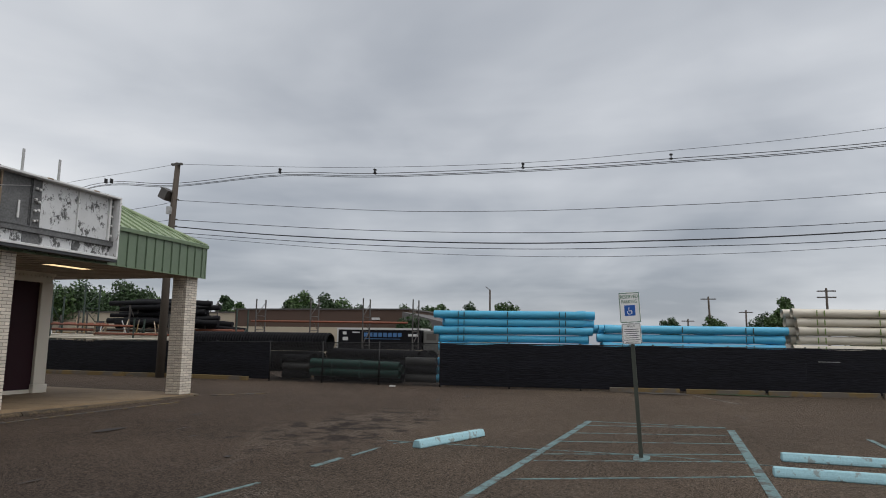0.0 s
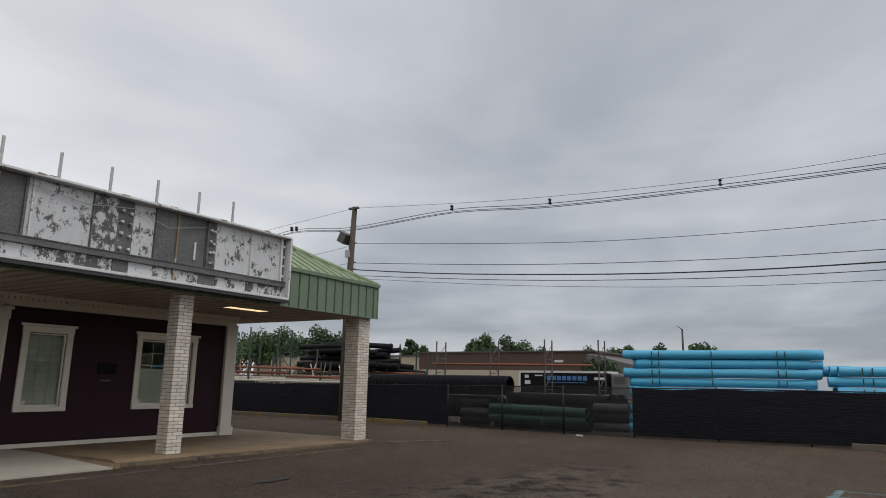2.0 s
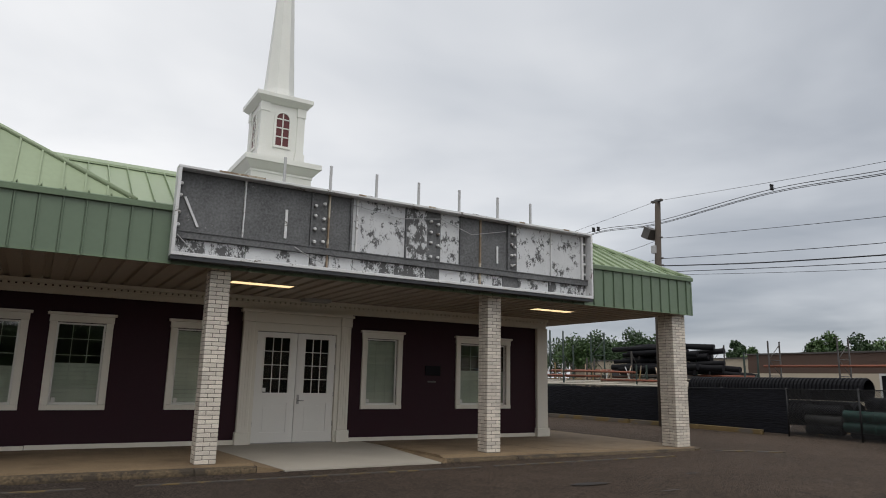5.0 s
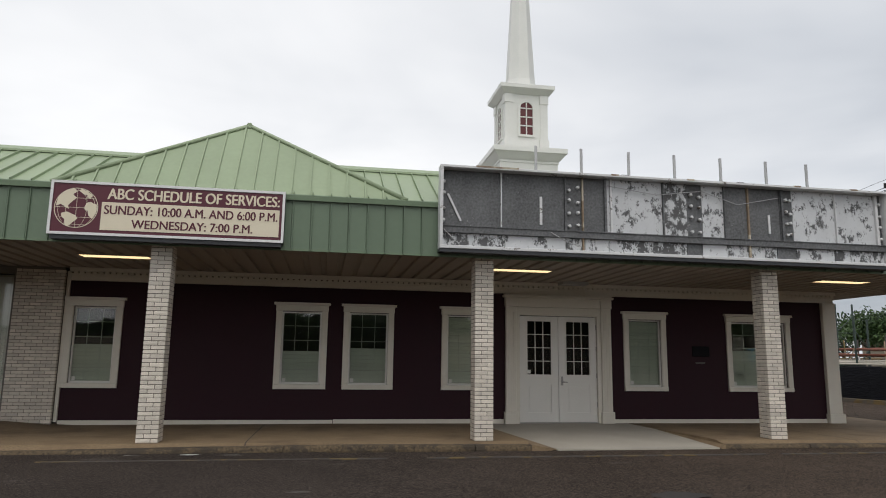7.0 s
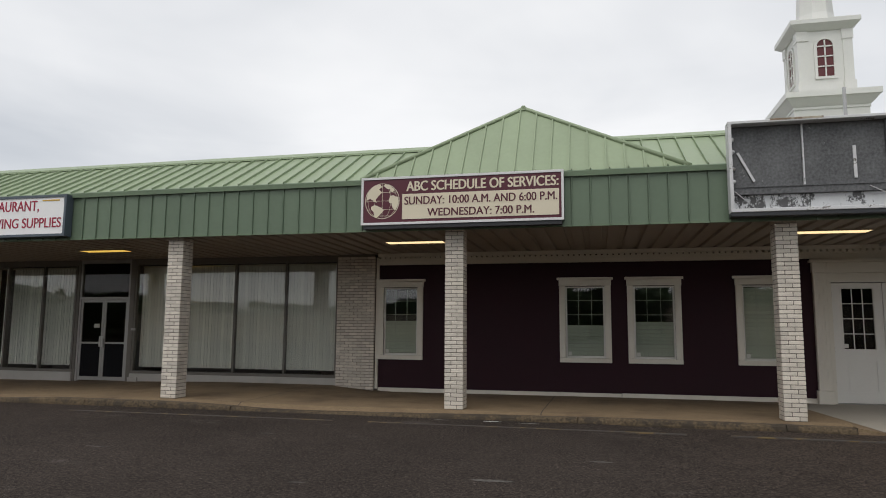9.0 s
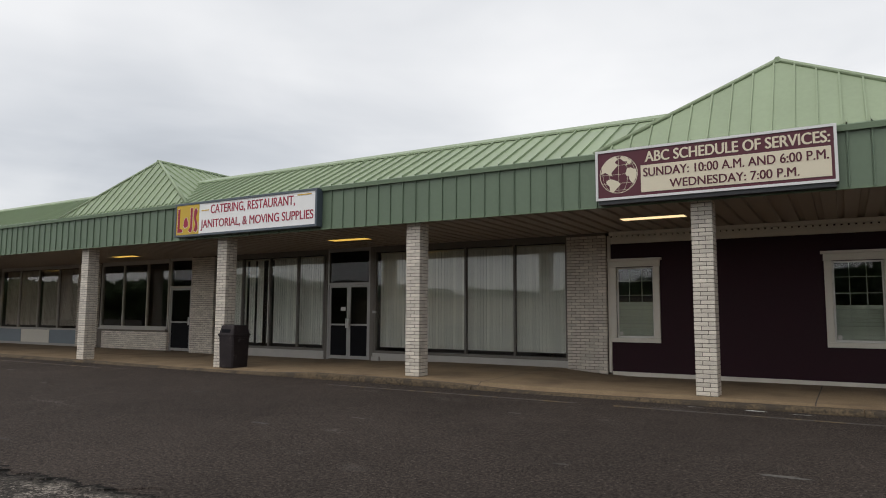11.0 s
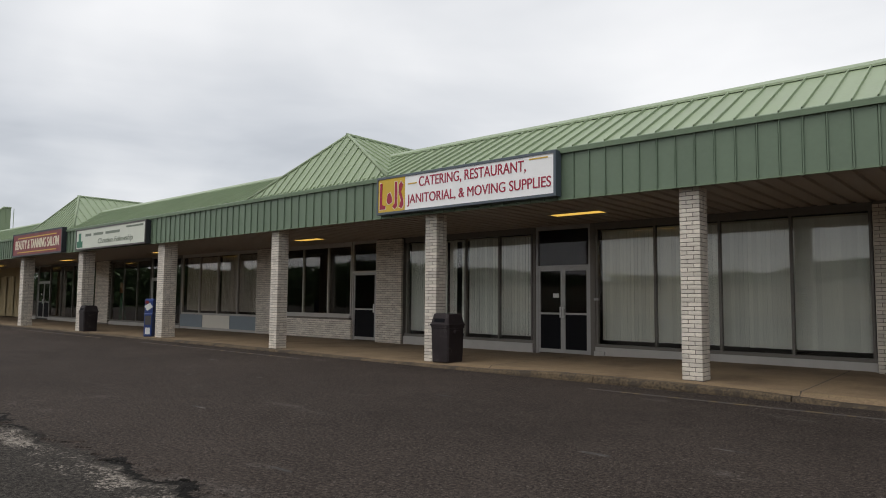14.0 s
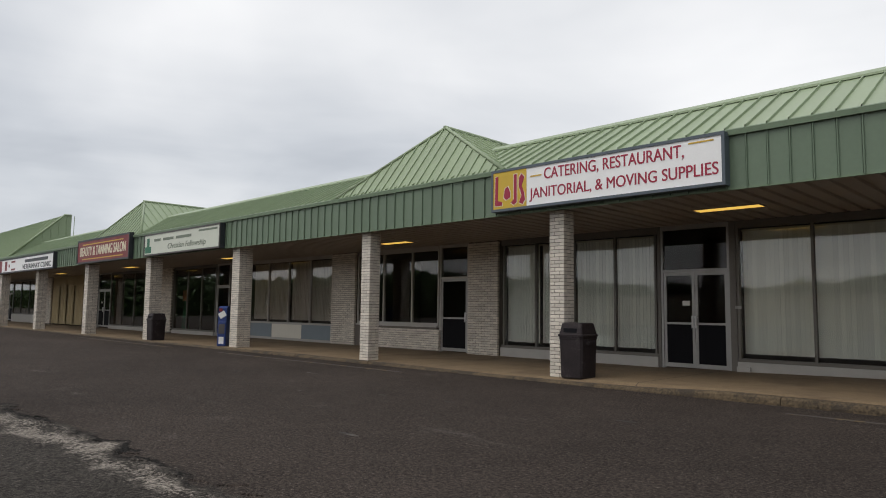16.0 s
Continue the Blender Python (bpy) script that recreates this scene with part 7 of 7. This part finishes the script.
TREES_A = [(67.1, 70.07, 8.2, 4.4), (66.0, 64.09, 8.56, 4.2), (68.3, 62.06, 9.14, 4.4), (72.8, 62.98, 8.53, 4.2), (70.0, 56.18, 9.39, 4.0), (78.5, 60.04, 8.49, 4.2), (84.2, 49.37, 8.49, 2.2), (84.2, 46.62, 7.37, 2.0), (92.8, 42.63, 7.92, 3.0), (92.8, 40.08, 9.6, 3.0), (89.9, 34.8, 8.77, 3.4)]
TREES_B = [(94.5, 33.96, 8.35, 3.4), (91.1, 29.19, 7.12, 2.6), (101.4, 25.46, 7.66, 3.0), (101.4, 21.28, 7.53, 3.0), (101.4, 18.83, 8.01, 2.4), (104.2, 14.62, 8.17, 3.0), (104.2, 8.09, 8.22, 3.0), (101.4, -18.0, 5.84, 1.8), (101.4, -23.41, 6.0, 2.2), (84.2, -28.73, 5.52, 2.6), (78.5, -29.75, 7.43, 2.0), (50.0, 5.08, 3.78, 1.9), (84.0, -39.6, 4.94, 3.0)]
for k, (x, y, h, sp) in enumerate(TREES_A + TREES_B):
    dark = k % 2 == 0
    tree(x, y, h * 1.0, sp, M_LEAFD if dark else M_LEAF, "dense dark green tree beyond the yard" if dark else "leafy green tree beyond the yard", 100 + k, 2600)
# the belt of trees across the road behind the lot
rt = random.Random(77)
vb, fb_ = [], []
for k in range(42000):
    s_ = rt.random()
    px = -420 + 620 * s_
    hgt = 4.3 + 3.4 * min(1.0, max(0.0, (-50 - px) / 50)) + 2.2 * min(1.0, max(0.0, (px + 34) / 18)) + 1.6 * noise.noise((px * 0.10, 0, 7)) + 1.2 * noise.noise((px * 0.35, 0, 3))
    z = hgt * rt.random() ** 0.8
    p = Vector((px, -70 - 0.02 * abs(px) + rt.uniform(-5, 5), z))
    a1 = Vector((rt.gauss(0, 1), rt.gauss(0, 1), rt.gauss(0, 1))).normalized()
    a2 = a1.cross(Vector((rt.gauss(0, 1), rt.gauss(0, 1), rt.gauss(0, 1)))).normalized()
    i0 = len(vb)
    vb += [tuple(p - a1 * 0.8), tuple(p + a2 * 0.6), tuple(p + a1 * 0.8), tuple(p - a2 * 0.6)]
    fb_.append((i0, i0 + 1, i0 + 2, i0 + 3))
for k in range(22000):
    s_ = rt.random()
    p = Vector((-105 - 60 * s_ + rt.uniform(-4, 4), -19 - 70 * s_ + rt.uniform(-3, 3), (6.0 + 2.4 * noise.noise((s_ * 14, 2, 7))) * rt.random() ** 0.8))
    a1 = Vector((rt.gauss(0, 1), rt.gauss(0, 1), rt.gauss(0, 1))).normalized()
    a2 = a1.cross(Vector((rt.gauss(0, 1), rt.gauss(0, 1), rt.gauss(0, 1)))).normalized()
    i0 = len(vb)
    vb += [tuple(p - a1 * 0.45), tuple(p + a2 * 0.32), tuple(p + a1 * 0.45), tuple(p - a2 * 0.32)]
    fb_.append((i0, i0 + 1, i0 + 2, i0 + 3))
me = bpy.data.meshes.new("tree_belt")
me.from_pydata(vb, [], fb_)
me.materials.append(M_LEAF)
tagged(new("tree_belt", me), "long belt of green trees beyond the lot", "trees", kind="stuff")
far_house("roadside_building", -60.0, -20.0, -62.0, -54.0, 3.2, M_TANWALL, "long pale building on the far side of the lot")
far_house("roadside_building", 2.0, 26.0, -72.0, -62.0, 4.2, M_TANWALL, "pale building on the far side of the lot")


# ---- poles and wires ----
up = thing("utility_pole", "weathered leaning wooden utility pole with a flood lamp", "utility pole", loc=(15.05, 2.88, 0))
b = bmesh.new()
tube(b, [(0.10, -0.06, -0.2), (0.16, 0.0, 4.5), (0.35, 0.0, 8.72)], [0.17, 0.145, 0.105], 12)
part("shaft", b, M_WOODPOLE, up)
lampc = Vector((0.16, 0.30, 7.34))
b = bmesh.new()
tube(b, [(0.28, 0.0, 7.5), (0.2, 0.22, 7.36)], 0.035, 6)
part("lamp_arm", b, M_BRONZE, up)
b = bmesh.new()
m = Matrix.Translation(lampc) @ Matrix.Rotation(radians(28), 4, "X")
box(b, -0.22, 0.22, -0.16, 0.20, -0.18, 0.20, m)
box(b, -0.26, 0.26, -0.20, 0.24, 0.20, 0.25, m)
part("flood_lamp", b, M_BRONZE, up, "dark square flood lamp head")
b = bmesh.new()
box(b, -0.06, 0.06, -0.25, 0.25, 8.62, 8.70, Matrix.Translation((0.3, 0, 0)))
part("bracket", b, M_BRONZE, up)
b = bmesh.new()
for z in (7.18, 6.36, 6.08, 5.76):
    tube(b, [(0.2, -0.05, z), (0.36, -0.16, z)], 0.035, 6)
tube(b, [(0.3, 0.0, 8.02), (0.66, 0.35, 8.04)], 0.03, 6)
part("insulator", b, M_BRONZE, up)
b = bmesh.new()
box(b, 0.02, 0.14, -0.03, 0.14, 6.55, 6.85)
part("junction_box", b, M_GALV, up)

PXW = 15.4


def wire(name, pts, r, label, group="overhead wires"):
    """A hanging cable through points (y, z) in the plane of the poles."""
    n_ = 12
    P = [Vector((PXW + dx, y_, z_)) for y_, z_, dx in pts]
    path = []
    for i in range(len(P) - 1):
        a, c = P[max(i - 1, 0)], P[min(i + 2, len(P) - 1)]
        for k in range(n_):
            t = k / n_
            m0, m1 = (P[i + 1] - a) / 2, (c - P[i]) / 2
            path.append((2 * t ** 3 - 3 * t ** 2 + 1) * P[i] + (t ** 3 - 2 * t ** 2 + t) * m0 + (-2 * t ** 3 + 3 * t ** 2) * P[i + 1] + (t ** 3 - t ** 2) * m1)
    path.append(P[-1])
    b_ = bmesh.new()
    tube(b_, path, r, 5)
    return solid(name, b_, M_CABLE, label, "cable", group=group)


def flat(*p):
    return [(y_, z_, 0.0) for y_, z_ in p]


wire("overhead_wire", flat((2.9, 8.68), (-4.47, 8.07), (-11.26, 7.79), (-16.19, 7.87), (-22.36, 8.13), (-34.32, 9.18)), 0.007, "thin black overhead utility wire")
wire("overhead_wire", flat((2.9, 8.68), (6.83, 8.38), (13.85, 7.9), (29.85, 7.6)), 0.007, "thin black overhead utility wire")
for dz, dx in ((-0.08, 0.0), (-0.15, 0.09), (-0.22, -0.0)):
    wire("overhead_cable", [(y_, z_ + dz, dx + 0.3) for y_, z_ in ((29.85, 7.3), (11.85, 7.75), (6.85, 8.28), (3.25, 8.04), (-1.71, 8.19), (-5.78, 7.91), (-11.41, 7.77), (-16.33, 7.76), (-22.56, 7.88), (-34.32, 8.58))], 0.012, "black bundled overhead cable")
for y_, z_ in ((6.85, 8.28), (-1.71, 8.19), (-5.78, 7.91), (-11.41, 7.77), (-16.33, 7.76), (6.55, 8.26)):
    b = boxes((PXW + 0.26, PXW + 0.42, y_ - 0.015, y_ + 0.015, z_ - 0.10, z_ + 0.10), (PXW + 0.30, PXW + 0.38, y_ - 0.05, y_ + 0.05, z_ - 0.09, z_ - 0.05), (PXW + 0.30, PXW + 0.38, y_ - 0.05, y_ + 0.05, z_ + 0.05, z_ + 0.09))
    solid("cable_spacer", b, M_CABLE, "dark spacer on a bundled overhead cable", "cable spacer", group="cable spacers")
wire("overhead_wire", flat((2.75, 7.15), (-5.48, 6.39), (-10.02, 6.14), (-14.79, 6.06), (-22.3, 6.18), (-34.32, 6.98)), 0.009, "thin black overhead utility wire")
wire("overhead_wire", flat((2.75, 6.34), (-4.59, 5.7), (-11.03, 5.35), (-16.52, 5.26), (-22.25, 5.32), (-34.32, 5.88)), 0.011, "black overhead utility wire")
wire("overhead_cable", flat((2.75, 6.06), (-2.2, 5.54), (-9.01, 5.07), (-14.78, 4.93), (-22.24, 5.05), (-34.32, 5.78)), 0.021, "thick black overhead cable")
wire("overhead_wire", flat((2.75, 5.82), (-4.62, 5.15), (-11.04, 4.79), (-16.51, 4.72), (-22.22, 4.8), (-34.32, 5.38)), 0.012, "black overhead utility wire")
wire("overhead_wire", flat((2.75, 5.7), (-4.63, 4.96), (-11.04, 4.54), (-16.5, 4.45), (-22.21, 4.6), (-34.32, 5.18)), 0.007, "thin black overhead utility wire")
for z0_, z1_ in ((7.1, 6.85), (6.36, 6.2)):
    wire("overhead_wire", flat((2.95, z0_), (5.45, z1_), (14, z1_ - 0.5), (30, z1_ - 0.6)), 0.008, "thin black overhead utility wire")


def far_pole(x, y, h, arms, lean=0.0):
    s_ = thing("far_pole", "distant wooden utility pole with crossarms" if arms else "distant leaning lamp pole", "utility pole", "distant poles", loc=(x, y, 0))
    b_ = bmesh.new()
    tube(b_, [(0, 0, 0), (0, lean, h)], [0.2, 0.13], 8)
    part("shaft", b_, M_WOODPOLE, s_)
    for k in range(arms):
        part("crossarm", boxes((-0.06, 0.06, -1.1 + lean, 1.1 + lean, h - 0.45 - 0.8 * k, h - 0.30 - 0.8 * k)), M_WOODPOLE, s_)
    if not arms:
        b_ = bmesh.new()
        tube(b_, [(0, lean, h - 0.1), (0, lean + 0.7, h + 0.5)], 0.06, 6)
        part("lamp_arm", b_, M_WOODPOLE, s_)


far_pole(95.7, 8.99, 9.76, 0)
far_pole(101.4, -23.61, 8.9, 1, 0.3)
far_pole(118.5, -30.44, 7.7, 1)
far_pole(89.9, -36.66, 9.14, 2)
far_pole(124.2, -21.31, 6.34, 1)


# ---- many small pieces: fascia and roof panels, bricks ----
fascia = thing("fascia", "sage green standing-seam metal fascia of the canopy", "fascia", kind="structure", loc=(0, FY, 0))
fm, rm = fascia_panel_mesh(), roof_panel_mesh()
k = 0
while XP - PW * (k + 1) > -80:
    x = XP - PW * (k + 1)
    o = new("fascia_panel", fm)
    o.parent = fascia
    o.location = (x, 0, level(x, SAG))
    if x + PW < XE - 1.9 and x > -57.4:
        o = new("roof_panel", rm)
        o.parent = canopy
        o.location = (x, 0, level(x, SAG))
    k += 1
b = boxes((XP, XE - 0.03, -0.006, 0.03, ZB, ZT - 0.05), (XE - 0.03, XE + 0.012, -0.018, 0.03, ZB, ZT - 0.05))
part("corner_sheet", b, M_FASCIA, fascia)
b = bmesh.new()
n = Vector((0, -(RZ - ZT), RY - FY)).normalized()
for j in range(0, 6):
    xx = XP - PW * j
    t = 1 - (XE - xx) / 1.9
    top = Vector((xx, FY + (RY - FY) * (1 - t), ZT + (RZ - ZT) * (1 - t)))
    q = [b.verts.new(p + n * h + Vector((dx, 0, 0))) for p in (Vector((xx, FY - 0.02, ZT)), top) for h, dx in ((0.0, 0), (0.034, 0), (0.034, 0.026), (0.0, 0.026))]
    for fc in ((0, 1, 5, 4), (1, 2, 6, 5), (2, 3, 7, 6)):
        b.faces.new([q[i] for i in fc])
solid("hip_seam", b, M_GREEN, "raised seams on the hip end of a green roof", "roof", "structure")

CW, COURSE, BL, BH = 0.325, 0.0678, 0.197, 0.058


def brick_mesh(lx, ly, lz=BH, c=0.004):
    b_ = bmesh.new()
    box(b_, 0, lx, 0, ly, 0, lz)
    bmesh.ops.bevel(b_, geom=[e_ for e_ in b_.edges], offset=c, segments=1, affect="EDGES")
    return finish("brick", b_, M_BRICK)


BM_X, BM_K, BM_Q = brick_mesh(BL + 0.012, 0.095), brick_mesh(0.095, 0.117), brick_mesh(0.106, 0.095)
COLS = [2.84, -2.655, -7.985, -13.487, -19.04, -24.70]
BIG_COLS = [8.315, -31.18, -37.88, -44.7, -52.3, -59.8, -67.65, -75.5]
CY = -3.575
rb = random.Random(11)


def course_layout(j):
    """Bricks of one course of a square column: place, kind."""
    if j % 2 == 0:
        return [((0.0, 0.0), "x"), ((0.219, 0.0), "q"), ((0.0, CW - 0.095), "q"), ((0.116, CW - 0.095), "x"), ((0.0, 0.104), "k"), ((CW - 0.095, 0.104), "k")]
    return [((0.0, 0.0), "q"), ((0.116, 0.0), "x"), ((0.0, CW - 0.095), "x"), ((0.219, CW - 0.095), "q"), ((0.0, 0.104), "k"), ((CW - 0.095, 0.104), "k")]


for cx_ in COLS:
    col = thing("brick_column", "square white brick column holding up the canopy", "column", "canopy columns", "structure", (cx_, CY, level(cx_, COL_Z)))
    NC = int((ZB + 0.05 - level(cx_, COL_Z)) / COURSE)
    part("core", boxes((0.008, CW - 0.008, 0.008, CW - 0.008, -0.1, NC * COURSE)), M_MORTAR, col)
    near = cx_ > -20
    if near:
        for j in range(NC):
            for (px, py), kind_ in course_layout(j):
                if py > 0.2 or (kind_ == "k" and px > 0.2 and cx_ > 0) or (kind_ == "k" and px < 0.2 and cx_ < -10):
                    continue  # the sides that face away are laid below in one piece
                o = new("brick", {"x": BM_X, "k": BM_K, "q": BM_Q}[kind_])
                o.parent = col
                o.location = (px + rb.uniform(-0.001, 0.001), py + rb.uniform(-0.0015, 0.0015), j * COURSE + 0.005)
    vb, fb_ = [], []
    for j in range(NC):
        for (px, py), kind_ in course_layout(j):
            if near and not (py > 0.2 or (kind_ == "k" and px > 0.2 and cx_ > 0) or (kind_ == "k" and px < 0.2 and cx_ < -10)):
                continue
            lx, ly = {"x": (BL + 0.012, 0.095), "k": (0.095, 0.117), "q": (0.106, 0.095)}[kind_]
            i0 = len(vb)
            z = j * COURSE + 0.005
            vb += [(px + a * lx, py + c * ly, z + d * BH) for d in (0, 1) for c in (0, 1) for a in (0, 1)]
            fb_ += [tuple(i0 + q for q in f_) for f_ in ((0, 2, 3, 1), (4, 5, 7, 6), (0, 1, 5, 4), (2, 6, 7, 3), (0, 4, 6, 2), (1, 3, 7, 5))]
    me = bpy.data.meshes.new("brickwork")
    me.from_pydata(vb, [], fb_)
    me.materials.append(M_BRICKJ)
    o = new("brickwork", me)
    o.parent = col
    tagged(o, kind="stuff")
BW = 0.452   # the broader columns: two bricks and a joint a side
BM_B, BM_H = brick_mesh(0.221, 0.095), brick_mesh(0.095, 0.126)


def broad_course(j):
    """Bricks of one course on the faces of a broader column: place, size, shared mesh."""
    h = 0.231
    if j % 2 == 0:
        front = [(0.0, 0.0, 0.221, 0.095), (h, 0.0, 0.221, 0.095)]
        side = [(x, y, 0.095, 0.126) for x in (0.0, BW - 0.095) for y in (0.104, 0.240)]
    else:
        front = [(0.0, 0.0, 0.106, 0.095), (0.1155, 0.0, 0.221, 0.095), (0.346, 0.0, 0.106, 0.095)]
        side = [(x, y, 0.095, 0.126) for x in (0.0, BW - 0.095) for y in (0.104, 0.240)]
    back = [(x, BW - 0.095, lx, ly) for x, y, lx, ly in front]
    return front + side + back


for cx_ in BIG_COLS:
    z0 = level(cx_, COL_Z)
    col = thing("brick_column", "broad square white brick column holding up the canopy", "column", "canopy columns", "structure", (cx_, CY, z0))
    NC = int((ZB + 0.05 + level(cx_, SAG) - z0) / COURSE)
    part("core", boxes((0.008, BW - 0.008, 0.008, BW - 0.008, -0.1, NC * COURSE)), M_MORTAR, col)
    vb, fb_ = [], []
    for j in range(NC):
        for px, py, lx, ly in broad_course(j):
            z = j * COURSE + 0.005
            if cx_ > 0 and (py < 0.05 or px < 0.05) and py < 0.34:
                o = new("brick", BM_H if lx < 0.1 else BM_B if lx > 0.2 else BM_Q)
                o.parent = col
                o.location = (px + rb.uniform(-0.001, 0.001), py + rb.uniform(-0.0015, 0.0015), z)
                continue
            i0 = len(vb)
            vb += [(px + a * lx, py + c * ly, z + d * BH) for d in (0, 1) for c in (0, 1) for a in (0, 1)]
            fb_ += [tuple(i0 + q for q in f_) for f_ in ((0, 2, 3, 1), (4, 5, 7, 6), (0, 1, 5, 4), (2, 6, 7, 3), (0, 4, 6, 2), (1, 3, 7, 5))]
    me = bpy.data.meshes.new("brickwork")
    me.from_pydata(vb, [], fb_)
    me.materials.append(M_BRICKJ)
    o = new("brickwork", me)
    o.parent = col
    tagged(o, kind="stuff")


def brick_face(name, x0, x1, y, z0, z1, single, label):
    """Running-bond bricks on a face that looks along -y."""
    w_ = thing(name, label, "brick wall", "white brick piers", "structure", (0, 0, 0))
    rows = int((z1 - z0) / COURSE)
    vb, fb_ = [], []
    for j in range(rows):
        x = x0 - (0.104 if j % 2 else 0.0)
        z = z0 + j * COURSE + 0.004
        while x < x1 - 0.02:
            a, c = max(x, x0), min(x + BL, x1)
            if c - a > 0.03:
                if single and abs(c - a - BL) < 1e-6:
                    o = new("brick", BM_F)
                    o.parent = w_
                    o.location = (a, y + rb.uniform(-0.0015, 0.0015), z)
                else:
                    i0 = len(vb)
                    vb += [(p, q, r) for r in (z, z + BH) for q in (y, y + 0.08) for p in (a, c)]
                    fb_ += [tuple(i0 + q for q in f_) for f_ in ((0, 2, 3, 1), (4, 5, 7, 6), (0, 1, 5, 4), (2, 6, 7, 3), (0, 4, 6, 2), (1, 3, 7, 5))]
            x += BL + 0.0105
    if vb:
        me = bpy.data.meshes.new("brickwork")
        me.from_pydata(vb, [], fb_)
        me.materials.append(M_BRICKJ)
        o = new("brickwork", me)
        o.parent = w_
        tagged(o, kind="stuff")


BM_F = brick_mesh(BL, 0.08)
for i, (a, c, y, z0, z1) in enumerate(PIERS):
    brick_face("brick_pier", a, c, y, z0, z1 - 0.01, i < 2, "white brick pier between shop fronts")
brick_face("low_brick_wall", -29.06, -25.42, -0.08, W, 0.85, False, "low white brick wall under a shop window")
